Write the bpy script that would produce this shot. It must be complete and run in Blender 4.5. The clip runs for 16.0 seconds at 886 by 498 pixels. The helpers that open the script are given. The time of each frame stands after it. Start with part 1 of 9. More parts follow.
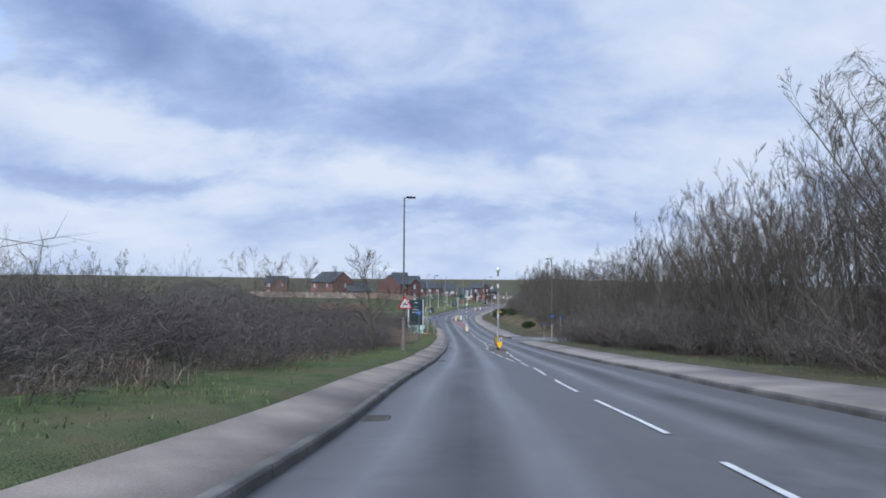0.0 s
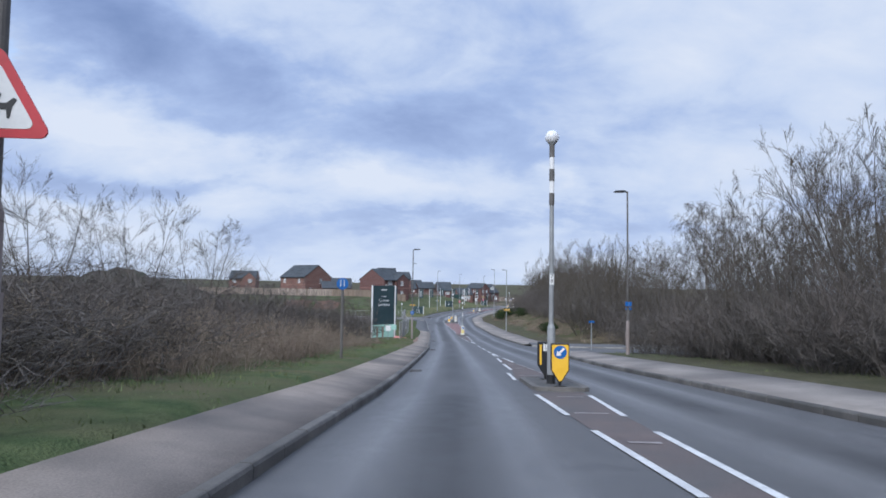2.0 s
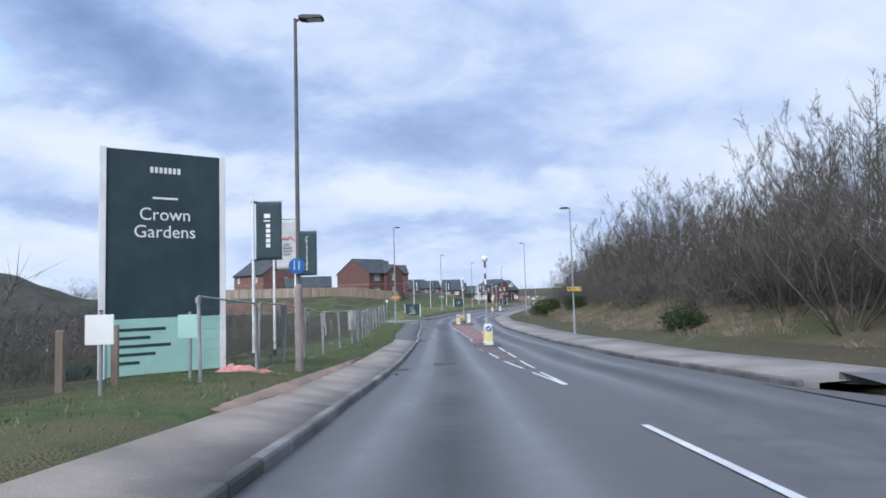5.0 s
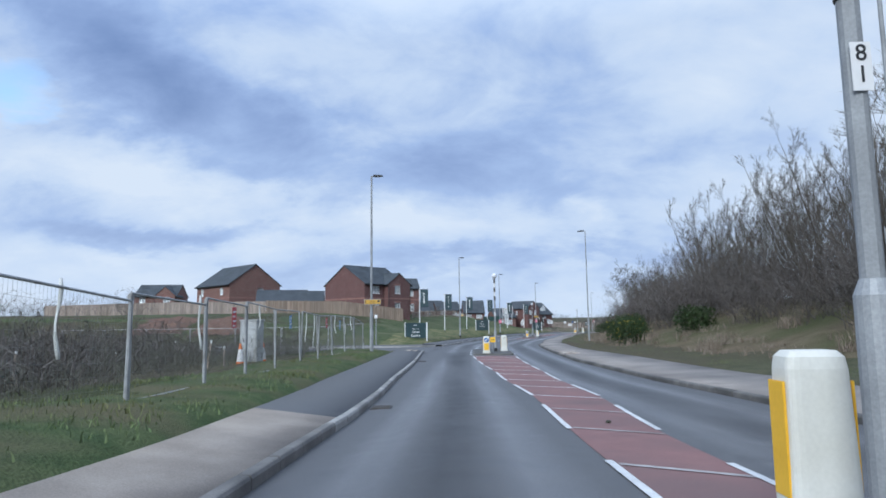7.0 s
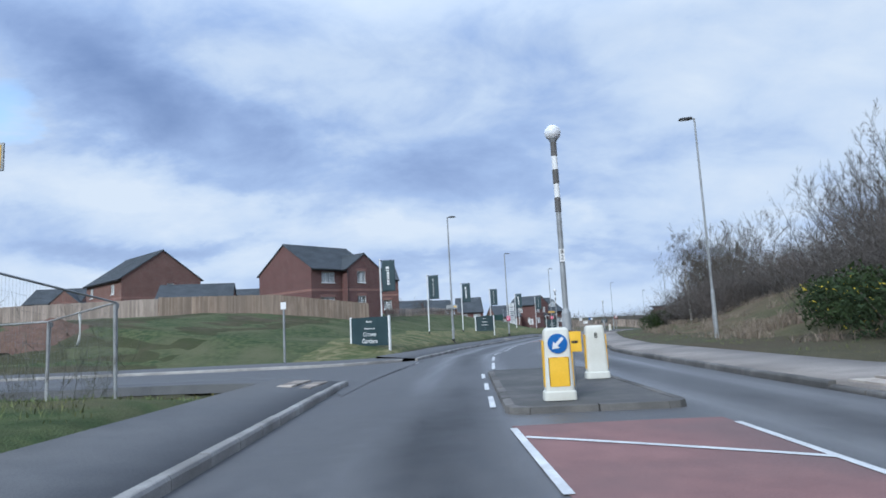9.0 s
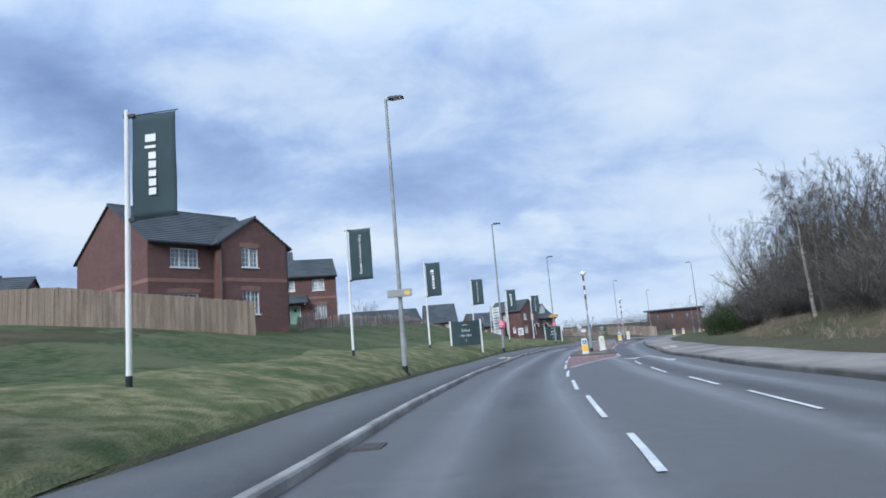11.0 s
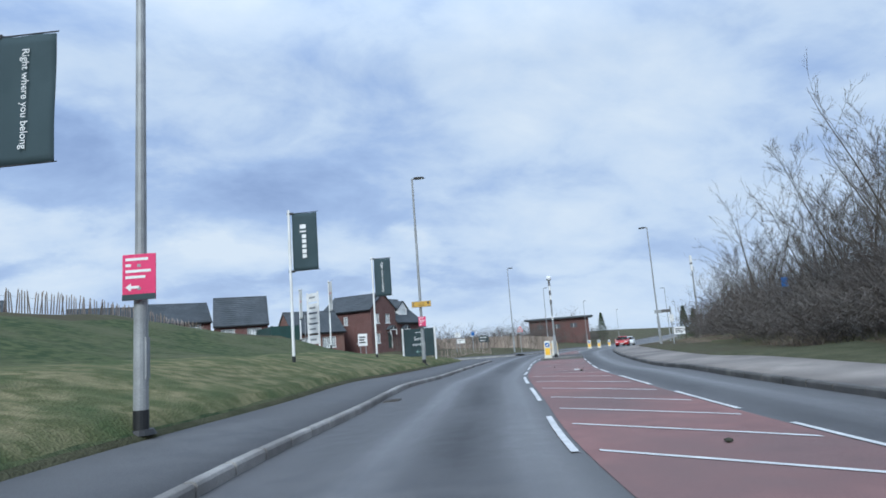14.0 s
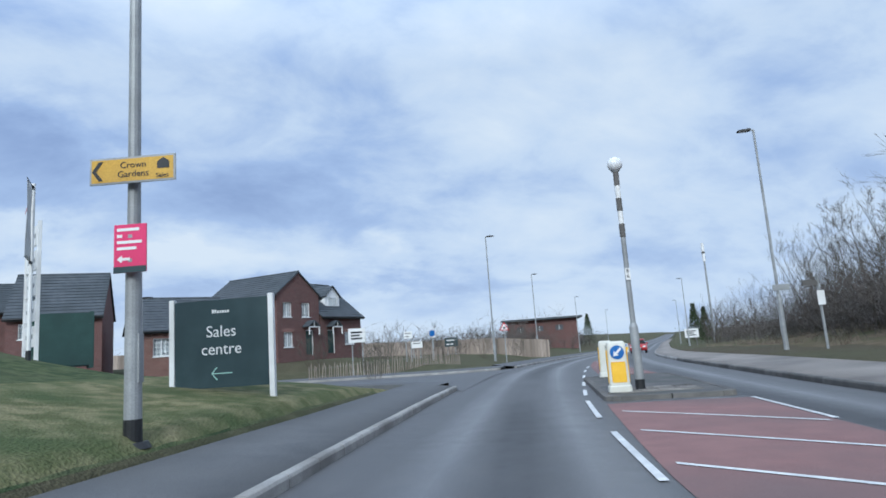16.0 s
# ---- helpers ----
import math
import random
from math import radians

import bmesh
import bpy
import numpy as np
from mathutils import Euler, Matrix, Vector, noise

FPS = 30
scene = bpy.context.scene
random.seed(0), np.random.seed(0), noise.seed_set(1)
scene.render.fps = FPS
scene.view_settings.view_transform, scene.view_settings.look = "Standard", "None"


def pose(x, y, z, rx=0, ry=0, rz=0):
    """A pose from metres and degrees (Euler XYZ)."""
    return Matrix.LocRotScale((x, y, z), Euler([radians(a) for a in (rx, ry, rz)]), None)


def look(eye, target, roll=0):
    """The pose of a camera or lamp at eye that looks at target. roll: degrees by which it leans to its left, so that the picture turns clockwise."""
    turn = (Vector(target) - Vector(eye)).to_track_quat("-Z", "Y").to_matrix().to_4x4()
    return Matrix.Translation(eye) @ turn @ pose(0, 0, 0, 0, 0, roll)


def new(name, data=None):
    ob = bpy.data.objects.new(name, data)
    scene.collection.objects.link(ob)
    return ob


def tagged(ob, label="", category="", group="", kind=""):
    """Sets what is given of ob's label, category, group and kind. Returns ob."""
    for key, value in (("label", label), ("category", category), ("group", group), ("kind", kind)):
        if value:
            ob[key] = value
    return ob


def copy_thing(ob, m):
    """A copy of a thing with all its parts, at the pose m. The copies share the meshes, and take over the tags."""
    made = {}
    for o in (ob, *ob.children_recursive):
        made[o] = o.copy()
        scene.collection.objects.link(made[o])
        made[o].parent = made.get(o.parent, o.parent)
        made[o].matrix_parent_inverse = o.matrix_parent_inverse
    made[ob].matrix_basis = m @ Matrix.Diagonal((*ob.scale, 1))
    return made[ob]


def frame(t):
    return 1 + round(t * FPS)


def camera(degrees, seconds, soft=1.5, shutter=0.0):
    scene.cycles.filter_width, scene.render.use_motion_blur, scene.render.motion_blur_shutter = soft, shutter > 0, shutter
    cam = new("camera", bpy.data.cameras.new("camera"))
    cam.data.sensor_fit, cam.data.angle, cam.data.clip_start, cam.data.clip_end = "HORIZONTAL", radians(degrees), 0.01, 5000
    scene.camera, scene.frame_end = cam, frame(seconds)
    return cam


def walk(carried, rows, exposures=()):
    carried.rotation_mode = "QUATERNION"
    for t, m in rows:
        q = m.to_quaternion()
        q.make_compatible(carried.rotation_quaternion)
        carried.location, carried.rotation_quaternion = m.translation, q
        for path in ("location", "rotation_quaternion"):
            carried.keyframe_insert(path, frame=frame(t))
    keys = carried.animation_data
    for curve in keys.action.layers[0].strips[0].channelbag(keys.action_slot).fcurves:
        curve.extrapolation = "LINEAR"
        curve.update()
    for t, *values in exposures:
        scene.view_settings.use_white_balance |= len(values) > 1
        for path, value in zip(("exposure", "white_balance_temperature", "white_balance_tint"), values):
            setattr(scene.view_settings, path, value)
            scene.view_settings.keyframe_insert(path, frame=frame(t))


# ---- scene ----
# The camera rides a car down the road.
cam = camera(71.13, 16.0, soft=1.7)
PATH = [
    (0.0, (0.000, -0.000, 1.200), (0.000, 9.990, 1.653), 0.30),
    (0.5, (0.421, 7.865, 0.392), (0.361, 17.850, 0.928), 0.77),
    (1.0, (0.612, 15.498, -0.319), (0.571, 25.481, 0.251), 0.98),
    (1.5, (1.083, 22.945, -1.014), (1.028, 32.928, -0.437), 0.80),
    (2.0, (1.409, 30.482, -1.719), (1.438, 40.467, -1.169), 0.81),
    (2.5, (1.632, 37.937, -2.343), (1.765, 47.925, -1.856), 0.19),
    (3.0, (1.872, 45.212, -2.945), (2.046, 55.202, -2.527), -0.57),
    (5.5, (2.367, 81.513, -5.665), (2.181, 91.474, -4.808), -1.58),
    (6.0, (2.412, 88.956, -6.104), (2.127, 98.897, -5.064), -1.18),
    (6.5, (2.289, 96.227, -6.525), (1.912, 106.154, -5.375), -0.78),
    (7.0, (2.179, 103.462, -6.734), (1.733, 113.385, -5.575), -0.75),
    (7.5, (1.987, 110.872, -7.028), (1.505, 120.790, -5.851), -0.82),
    (8.0, (1.934, 118.092, -7.274), (1.451, 128.009, -6.086), -1.50),
    (8.5, (1.742, 125.162, -7.458), (1.327, 135.080, -6.248), -2.34),
    (11.0, (1.883, 159.721, -7.764), (2.082, 169.612, -6.307), -4.79),
    (11.5, (2.702, 166.336, -7.836), (3.197, 176.215, -6.368), -4.64),
    (12.0, (3.615, 173.022, -7.886), (4.495, 182.874, -6.414), -4.43),
    (12.5, (4.711, 179.625, -7.994), (6.007, 189.429, -6.512), -4.43),
    (13.0, (6.004, 185.989, -8.038), (7.697, 195.730, -6.540), -4.52),
    (13.5, (7.349, 192.206, -8.129), (9.403, 201.874, -6.609), -4.62),
    (14.0, (8.900, 198.339, -8.109), (11.206, 207.955, -6.619), -4.24),
    (14.5, (10.502, 204.731, -8.122), (13.043, 214.292, -6.657), -4.19),
    (15.0, (12.458, 210.706, -8.169), (15.081, 220.249, -6.734), -3.90),
    (15.5, (14.382, 216.623, -8.174), (17.106, 226.144, -6.783), -4.09),
    (16.0, (16.621, 222.406, -8.325), (19.347, 231.904, -6.788), -4.06),
]
walk(cam, [(t, look(eye, target, roll)) for t, eye, target, roll in PATH], exposures=[(0.0, 0.0, 5820, 9), (2.3, 0.0, 5830, 9), (3.0, 0.09, 5840, 8), (5.4, 0.17, 5850, 8), (6.1, 0.0, 5750, 7), (7.5, 0.0, 5630, 4), (11.0, 0.05, 5690, 4), (12.5, 0.06, 5710, 4), (14.0, 0.0, 5680, 2), (16.0, 0.0, 5660, 2)])

# ---- world and light: bright broken cloud, low soft sun behind ----
SUN_ELEV, SUN_AZ = 30.0, 205.0
world = bpy.data.worlds.new("world")
scene.world = world
world.use_nodes = True
wn, wl = world.node_tree.nodes, world.node_tree.links
wn.clear()


def wnode(kind, **props):
    n = wn.new(kind)
    for k, v in props.items():
        n.inputs[k.replace("_", " ")].default_value = v
    return n


def wmath(op, a, b=0.5, clamp=False):
    n = wn.new("ShaderNodeMath")
    n.operation, n.use_clamp = op, clamp
    for i, v in enumerate((a, b)):
        if isinstance(v, (int, float)):
            n.inputs[i].default_value = v
        else:
            wl.new(v, n.inputs[i])
    return n.outputs[0]


def wramp(fac, stops):
    n = wn.new("ShaderNodeValToRGB")
    while len(n.color_ramp.elements) < len(stops):
        n.color_ramp.elements.new(0.5)
    for e, (p, c) in zip(n.color_ramp.elements, stops):
        e.position, e.color = p, (*c, 1)
    wl.new(fac, n.inputs[0])
    return n.outputs[0]


def wmix(fac, a, b):
    n = wn.new("ShaderNodeMix")
    n.data_type = "RGBA"
    for i, v in ((0, fac), (6, a), (7, b)):
        if isinstance(v, (int, float)):
            n.inputs[i].default_value = v
        elif isinstance(v, tuple):
            n.inputs[i].default_value = (*v, 1)
        else:
            wl.new(v, n.inputs[i])
    return n.outputs[2]


sky = wn.new("ShaderNodeTexSky")
sky.sky_type, sky.sun_disc = "NISHITA", False
sky.sun_elevation, sky.sun_rotation = radians(SUN_ELEV), radians(SUN_AZ)
sky.air_density, sky.dust_density = 1.0, 0.6
way = wn.new("ShaderNodeTexCoord").outputs["Generated"]
xyz = wn.new("ShaderNodeSeparateXYZ")
wl.new(way, xyz.inputs[0])
# cloud sheet seen in perspective: direction divided by its height
up = wmath("ADD", wmath("MAXIMUM", xyz.outputs[2], 0.0), 0.42)
flat = wn.new("ShaderNodeCombineXYZ")
wl.new(wmath("DIVIDE", xyz.outputs[0], up), flat.inputs[0])
wl.new(wmath("DIVIDE", xyz.outputs[1], up), flat.inputs[1])
flat.inputs[2].default_value = 3.7


def cloud_noise(scale, detail, rough, shift):
    mp = wn.new("ShaderNodeMapping")
    wl.new(flat.outputs[0], mp.inputs[0])
    mp.inputs["Location"].default_value = shift
    mp.inputs["Scale"].default_value = (0.8, 1.0, 1.0)
    n = wnode("ShaderNodeTexNoise", Scale=scale, Detail=detail, Roughness=rough, Distortion=0.25)
    wl.new(mp.outputs[0], n.inputs["Vector"])
    return n.outputs["Fac"]


big = cloud_noise(1.9, 4.0, 0.45, (4.3, 1.7, 0.0))
fine = cloud_noise(5.0, 7.0, 0.6, (1.1, 5.2, 2.0))
hole = cloud_noise(2.2, 3.0, 0.45, (8.6, 2.4, 5.0))
# bearing and height above the horizon in degrees, ruffled so that the banks of cloud have ragged rims
bearing = wmath("MULTIPLY", wmath("ARCTAN2", xyz.outputs[0], xyz.outputs[1]), 57.2958)
height_ = wmath("MULTIPLY", wmath("ARCSINE", xyz.outputs[2]), 57.2958)
bearing = wmath("ADD", bearing, wmath("MULTIPLY", wmath("SUBTRACT", cloud_noise(3.2, 6.0, 0.6, (2.2, 7.7, 1.0)), 0.5), 22.0))
height_ = wmath("ADD", height_, wmath("MULTIPLY", wmath("SUBTRACT", cloud_noise(4.0, 6.0, 0.6, (6.1, 0.4, 3.0)), 0.5), 9.0))


def bank(az, el, wide, tall, tilt, amount):
    """A soft-edged bank of cloud, or a gap, round a bearing and a height."""
    c_, s_ = math.cos(radians(tilt)), math.sin(radians(tilt))
    dx, dy = wmath("SUBTRACT", bearing, az), wmath("SUBTRACT", height_, el)
    u = wmath("DIVIDE", wmath("ADD", wmath("MULTIPLY", dx, c_), wmath("MULTIPLY", dy, s_)), wide)
    v = wmath("DIVIDE", wmath("SUBTRACT", wmath("MULTIPLY", dy, c_), wmath("MULTIPLY", dx, s_)), tall)
    q = wmath("ADD", wmath("MULTIPLY", u, u), wmath("MULTIPLY", v, v))
    return wmath("MULTIPLY", wmath("POWER", 2.71828, wmath("MULTIPLY", q, -1.0)), amount)


body = wmath("ADD", wmath("MULTIPLY", big, 0.42), wmath("ADD", wmath("MULTIPLY", fine, 0.23), 0.192))
for row in ((-27, 20.5, 17, 3.2, -20, -0.15), (-19, 12.6, 7, 2.0, -8, -0.11), (-31, 13.5, 9, 2.8, -6, 0.13), (-24, 7.7, 15, 0.9, 0, -0.085), (-28, 5.6, 11, 0.8, 0, 0.06), (4, 26, 17, 7, 0, 0.055), (-1, 13.8, 13, 2.8, 4, -0.055), (-2, 8.2, 13, 1.2, 2, 0.06), (-9, 9.6, 1.6, 1.3, 0, 0.06), (12, 9.6, 1.6, 1.4, 0, 0.07), (25, 15, 15, 6.5, 0, 0.03), (34, 26, 13, 8, 0, 0.01), (2, 5.6, 30, 0.7, 0, -0.05)):
    body = wmath("ADD", body, bank(*row))
cloud = wramp(body, [(0.33, (0.23, 0.31, 0.53)), (0.42, (0.35, 0.44, 0.68)), (0.47, (0.45, 0.55, 0.79)), (0.53, (0.68, 0.745, 0.885)), (0.61, (0.855, 0.87, 0.925))])
clear = wramp(wmath("ADD", hole, bank(-38.5, 18.0, 7.5, 3.8, 0, 0.36)), [(0.68, (0, 0, 0)), (0.80, (1, 1, 1))])
blue = wn.new("ShaderNodeVectorMath")
blue.operation = "SCALE"
wl.new(sky.outputs[0], blue.inputs[0])
blue.inputs["Scale"].default_value = 0.3
cover = wmix(clear, cloud, blue.outputs[0])
# paler towards the horizon
low = wramp(xyz.outputs[2], [(0.0, (1, 1, 1)), (0.16, (0.25, 0.25, 0.25)), (0.4, (0, 0, 0))])
cover = wmix(wmath("MULTIPLY", low, 0.5), cover, (0.80, 0.85, 0.95))
# a cloudy sky grows brighter towards the zenith
lift = wn.new("ShaderNodeVectorMath")
lift.operation = "SCALE"
wl.new(cover, lift.inputs[0])
wl.new(wmath("ADD", wmath("MULTIPLY", wmath("MAXIMUM", wmath("SUBTRACT", xyz.outputs[2], 0.42), 0.0), 1.7), 1.0), lift.inputs["Scale"])
cover = lift.outputs[0]
bg = wn.new("ShaderNodeBackground")
bg.inputs["Strength"].default_value = 0.9
wl.new(cover, bg.inputs["Color"])
wl.new(bg.outputs[0], wn.new("ShaderNodeOutputWorld").inputs["Surface"])

sun_data = bpy.data.lights.new("sun", "SUN")
sun_data.energy, sun_data.angle, sun_data.color = 2.8, radians(20), (1.0, 0.96, 0.90)
sun = new("sun", sun_data)
a, e = radians(SUN_AZ), radians(SUN_ELEV)
sun.matrix_world = look((math.sin(a) * math.cos(e) * 300, math.cos(a) * math.cos(e) * 300, math.sin(e) * 300), (0, 0, 0))


# ---- materials ----
def shader(name):
    m = bpy.data.materials.new(name)
    m.use_nodes = True
    return m, m.node_tree.nodes, m.node_tree.links, m.node_tree.nodes["Principled BSDF"]


def surface(name, c1, c2, scale=4.0, rough=0.8, bump=0.2, fine_scale=60.0, c3=None, big_scale=0.5, metal=0.0, world_space=True, stretch=(1, 1, 1), bump_dist=0.01, contrast=0.15, per_object=0.0, per_island=0.0, spec=0.4, worn=0.0, grit=0.28):
    """A painted or natural surface: grain at a fine scale, mottling at a coarse one, relief."""
    m, n, l, b = shader(name)
    if world_space:
        co = n.new("ShaderNodeNewGeometry").outputs["Position"]
    else:
        co = n.new("ShaderNodeTexCoord").outputs["Object"]
    mp = n.new("ShaderNodeMapping")
    mp.inputs["Scale"].default_value = stretch
    l.new(co, mp.inputs[0])

    def noise_at(sc, det):
        t = n.new("ShaderNodeTexNoise")
        t.inputs["Scale"].default_value, t.inputs["Detail"].default_value = sc, det
        l.new(mp.outputs[0], t.inputs["Vector"])
        return t.outputs["Fac"]

    def ramp(fac, p0, p1):
        r = n.new("ShaderNodeMapRange")
        r.inputs[1].default_value, r.inputs[2].default_value = p0, p1
        l.new(fac, r.inputs[0])
        return r.outputs[0]

    def mix(fac, x, y, mode="MIX"):
        k = n.new("ShaderNodeMix")
        k.data_type, k.blend_type = "RGBA", mode
        for i, v in ((0, fac), (6, x), (7, y)):
            if isinstance(v, (int, float)):
                k.inputs[i].default_value = v
            elif isinstance(v, tuple):
                k.inputs[i].default_value = (*v, 1)
            else:
                l.new(v, k.inputs[i])
        return k.outputs[2]

    coarse, mid, grain = noise_at(big_scale, 4), noise_at(scale, 5), noise_at(fine_scale, 3)
    col = mix(ramp(mid, 0.5 - contrast, 0.5 + contrast), c1, c2)
    col = mix(ramp(coarse, 0.42, 0.66), col, c3 or tuple(0.82 * v for v in c1))
    g = n.new("ShaderNodeMapRange")
    g.inputs[3].default_value, g.inputs[4].default_value = 1 - grit, 1 + grit
    l.new(grain, g.inputs[0])
    vm = n.new("ShaderNodeVectorMath")
    vm.operation = "SCALE"
    l.new(col, vm.inputs[0])
    l.new(g.outputs[0], vm.inputs["Scale"])
    out = vm.outputs[0]
    if worn:
        # scales the colour: real wear, plus track sheen painted in
        at_ = n.new("ShaderNodeAttribute")
        at_.attribute_name = "wear_sheen"
        r = n.new("ShaderNodeMapRange")
        r.inputs[1].default_value, r.inputs[2].default_value, r.inputs[3].default_value, r.inputs[4].default_value = -1, 1, 1 - worn, 1 + worn
        ad = n.new("ShaderNodeMath")
        ad.operation = "MULTIPLY"
        l.new(at_.outputs["Fac"], ad.inputs[0])
        l.new(ramp(coarse, 0.25, 0.6), ad.inputs[1])
        l.new(ad.outputs[0], r.inputs[0])
        vm = n.new("ShaderNodeVectorMath")
        vm.operation = "SCALE"
        l.new(out, vm.inputs[0])
        l.new(r.outputs[0], vm.inputs["Scale"])
        out = vm.outputs[0]
    for amount, src in ((per_object, ("ShaderNodeObjectInfo", "Random")), (per_island, ("ShaderNodeNewGeometry", "Random Per Island"))):
        if amount:
            r = n.new("ShaderNodeMapRange")
            r.inputs[3].default_value, r.inputs[4].default_value = 1 - amount, 1 + amount
            l.new(n.new(src[0]).outputs[src[1]], r.inputs[0])
            vm = n.new("ShaderNodeVectorMath")
            vm.operation = "SCALE"
            l.new(out, vm.inputs[0])
            l.new(r.outputs[0], vm.inputs["Scale"])
            out = vm.outputs[0]
    l.new(out, b.inputs["Base Color"])
    rr = n.new("ShaderNodeMapRange")
    rr.inputs[3].default_value, rr.inputs[4].default_value = max(rough - 0.12, 0.02), min(rough + 0.12, 1.0)
    l.new(mid, rr.inputs[0])
    rough_out = rr.outputs[0]
    if worn:
        sm = n.new("ShaderNodeMapRange")
        sm.inputs[1].default_value, sm.inputs[2].default_value, sm.inputs[3].default_value, sm.inputs[4].default_value = 0, 1, 0, -0.17
        l.new(at_.outputs["Fac"], sm.inputs[0])
        add_ = n.new("ShaderNodeMath")
        l.new(rough_out, add_.inputs[0])
        l.new(sm.outputs[0], add_.inputs[1])
        rough_out = add_.outputs[0]
    l.new(rough_out, b.inputs["Roughness"])
    b.inputs["Metallic"].default_value = metal
    b.inputs["Specular IOR Level"].default_value = spec
    if bump:
        bp = n.new("ShaderNodeBump")
        bp.inputs["Strength"].default_value, bp.inputs["Distance"].default_value = bump, bump_dist
        l.new(grain, bp.inputs["Height"])
        l.new(bp.outputs[0], b.inputs["Normal"])
    return m


M = {}
M["asphalt"] = surface("asphalt", (0.082, 0.081, 0.083), (0.112, 0.11, 0.111), 3.0, 0.58, 0.5, 90, (0.092, 0.091, 0.092), 0.25, worn=0.65, grit=0.6)
M["old_asphalt"] = surface("old_asphalt", (0.165, 0.15, 0.14), (0.215, 0.195, 0.18), 2.2, 0.85, 0.5, 70, (0.15, 0.14, 0.13), 0.3)
M["dark_path"] = surface("dark_path", (0.095, 0.097, 0.102), (0.125, 0.126, 0.13), 2.2, 0.85, 0.5, 70, (0.11, 0.11, 0.112), 0.3, grit=0.5)
M["pale_path"] = surface("pale_path", (0.222, 0.186, 0.16), (0.295, 0.25, 0.215), 1.6, 0.9, 0.4, 60, (0.125, 0.11, 0.10), 0.35, grit=0.45)
M["red_tarmac"] = surface("red_tarmac", (0.20, 0.105, 0.098), (0.25, 0.135, 0.125), 2.5, 0.8, 0.5, 70, (0.165, 0.105, 0.10), 0.4)
M["dusty_path"] = surface("dusty_path", (0.25, 0.212, 0.178), (0.35, 0.302, 0.255), 1.3, 0.92, 0.4, 60, (0.19, 0.165, 0.145), 0.5, grit=0.4)
M["shared_path"] = surface("shared_path", (0.235, 0.208, 0.187), (0.32, 0.285, 0.255), 1.6, 0.9, 0.4, 60, (0.165, 0.148, 0.137), 0.4, grit=0.45)
M["kerb"] = surface("kerb", (0.27, 0.26, 0.25), (0.37, 0.355, 0.335), 3.0, 0.9, 0.4, 50, (0.19, 0.18, 0.17), 0.7, per_object=0.12)
M["kerb_old"] = surface("kerb_old", (0.11, 0.105, 0.10), (0.175, 0.163, 0.152), 3.0, 0.9, 0.4, 50, (0.075, 0.072, 0.068), 0.7, per_object=0.15)
M["kerb_mid"] = surface("kerb_mid", (0.165, 0.155, 0.146), (0.25, 0.235, 0.22), 3.0, 0.9, 0.4, 50, (0.11, 0.105, 0.1), 0.7, per_object=0.15)
M["worn_red"] = surface("worn_red", (0.105, 0.085, 0.08), (0.15, 0.115, 0.105), 2.5, 0.78, 0.5, 70, (0.1, 0.092, 0.09), 0.6, grit=0.5)
M["line_white"] = surface("line_white", (0.54, 0.54, 0.535), (0.7, 0.7, 0.69), 6.0, 0.7, 0.3, 60, (0.5, 0.5, 0.5), 1.2)
M["line_worn"] = surface("line_worn", (0.30, 0.26, 0.25), (0.44, 0.41, 0.40), 6.0, 0.7, 0.3, 60, (0.2, 0.17, 0.165), 1.2)
M["grass"] = surface("grass", (0.072, 0.076, 0.042), (0.105, 0.104, 0.062), 1.3, 0.95, 1.0, 24, (0.09, 0.075, 0.05), 0.06, bump_dist=0.05, spec=0.1, grit=0.5, contrast=0.1)
M["dry_grass"] = surface("dry_grass", (0.105, 0.112, 0.05), (0.235, 0.212, 0.118), 2.6, 0.95, 1.0, 24, (0.075, 0.098, 0.042), 0.7, bump_dist=0.05, spec=0.1, grit=0.45, contrast=0.12)
M["lawn"] = surface("lawn", (0.042, 0.064, 0.028), (0.096, 0.114, 0.054), 3.0, 0.95, 1.0, 24, (0.115, 0.117, 0.066), 0.3, bump_dist=0.05, spec=0.1, grit=0.45, contrast=0.1)
M["verge"] = surface("verge", (0.06, 0.088, 0.036), (0.1, 0.125, 0.055), 2.2, 0.95, 1.0, 30, (0.125, 0.115, 0.065), 0.5, bump_dist=0.05, spec=0.1, grit=0.5, contrast=0.1)


# ---- plan: the route of the road and heights along it ----
ROUTE = [(-6, -420), (-1.6, -60), (-0.45, -20), (0.0, -0.0), (0.42, 7.86), (0.61, 15.5), (1.08, 22.94), (1.41, 30.48), (1.63, 37.94), (1.87, 45.21), (2.37, 81.51), (2.41, 88.96), (2.29, 96.23), (2.18, 103.46), (1.99, 110.87), (1.93, 118.09), (1.74, 125.16), (1.88, 159.72), (2.7, 166.34), (3.61, 173.02), (4.71, 179.63), (6.0, 185.99), (7.35, 192.21), (8.9, 198.34), (10.5, 204.73), (12.46, 210.71), (14.38, 216.62), (16.62, 222.41), (20.4, 231.6), (24.1, 239.8), (28.6, 248.9), (34.0, 258.4), (40.5, 269.0), (52.5, 287.0), (67, 308), (88, 338), (124, 389), (250, 560), (700, 1180)]
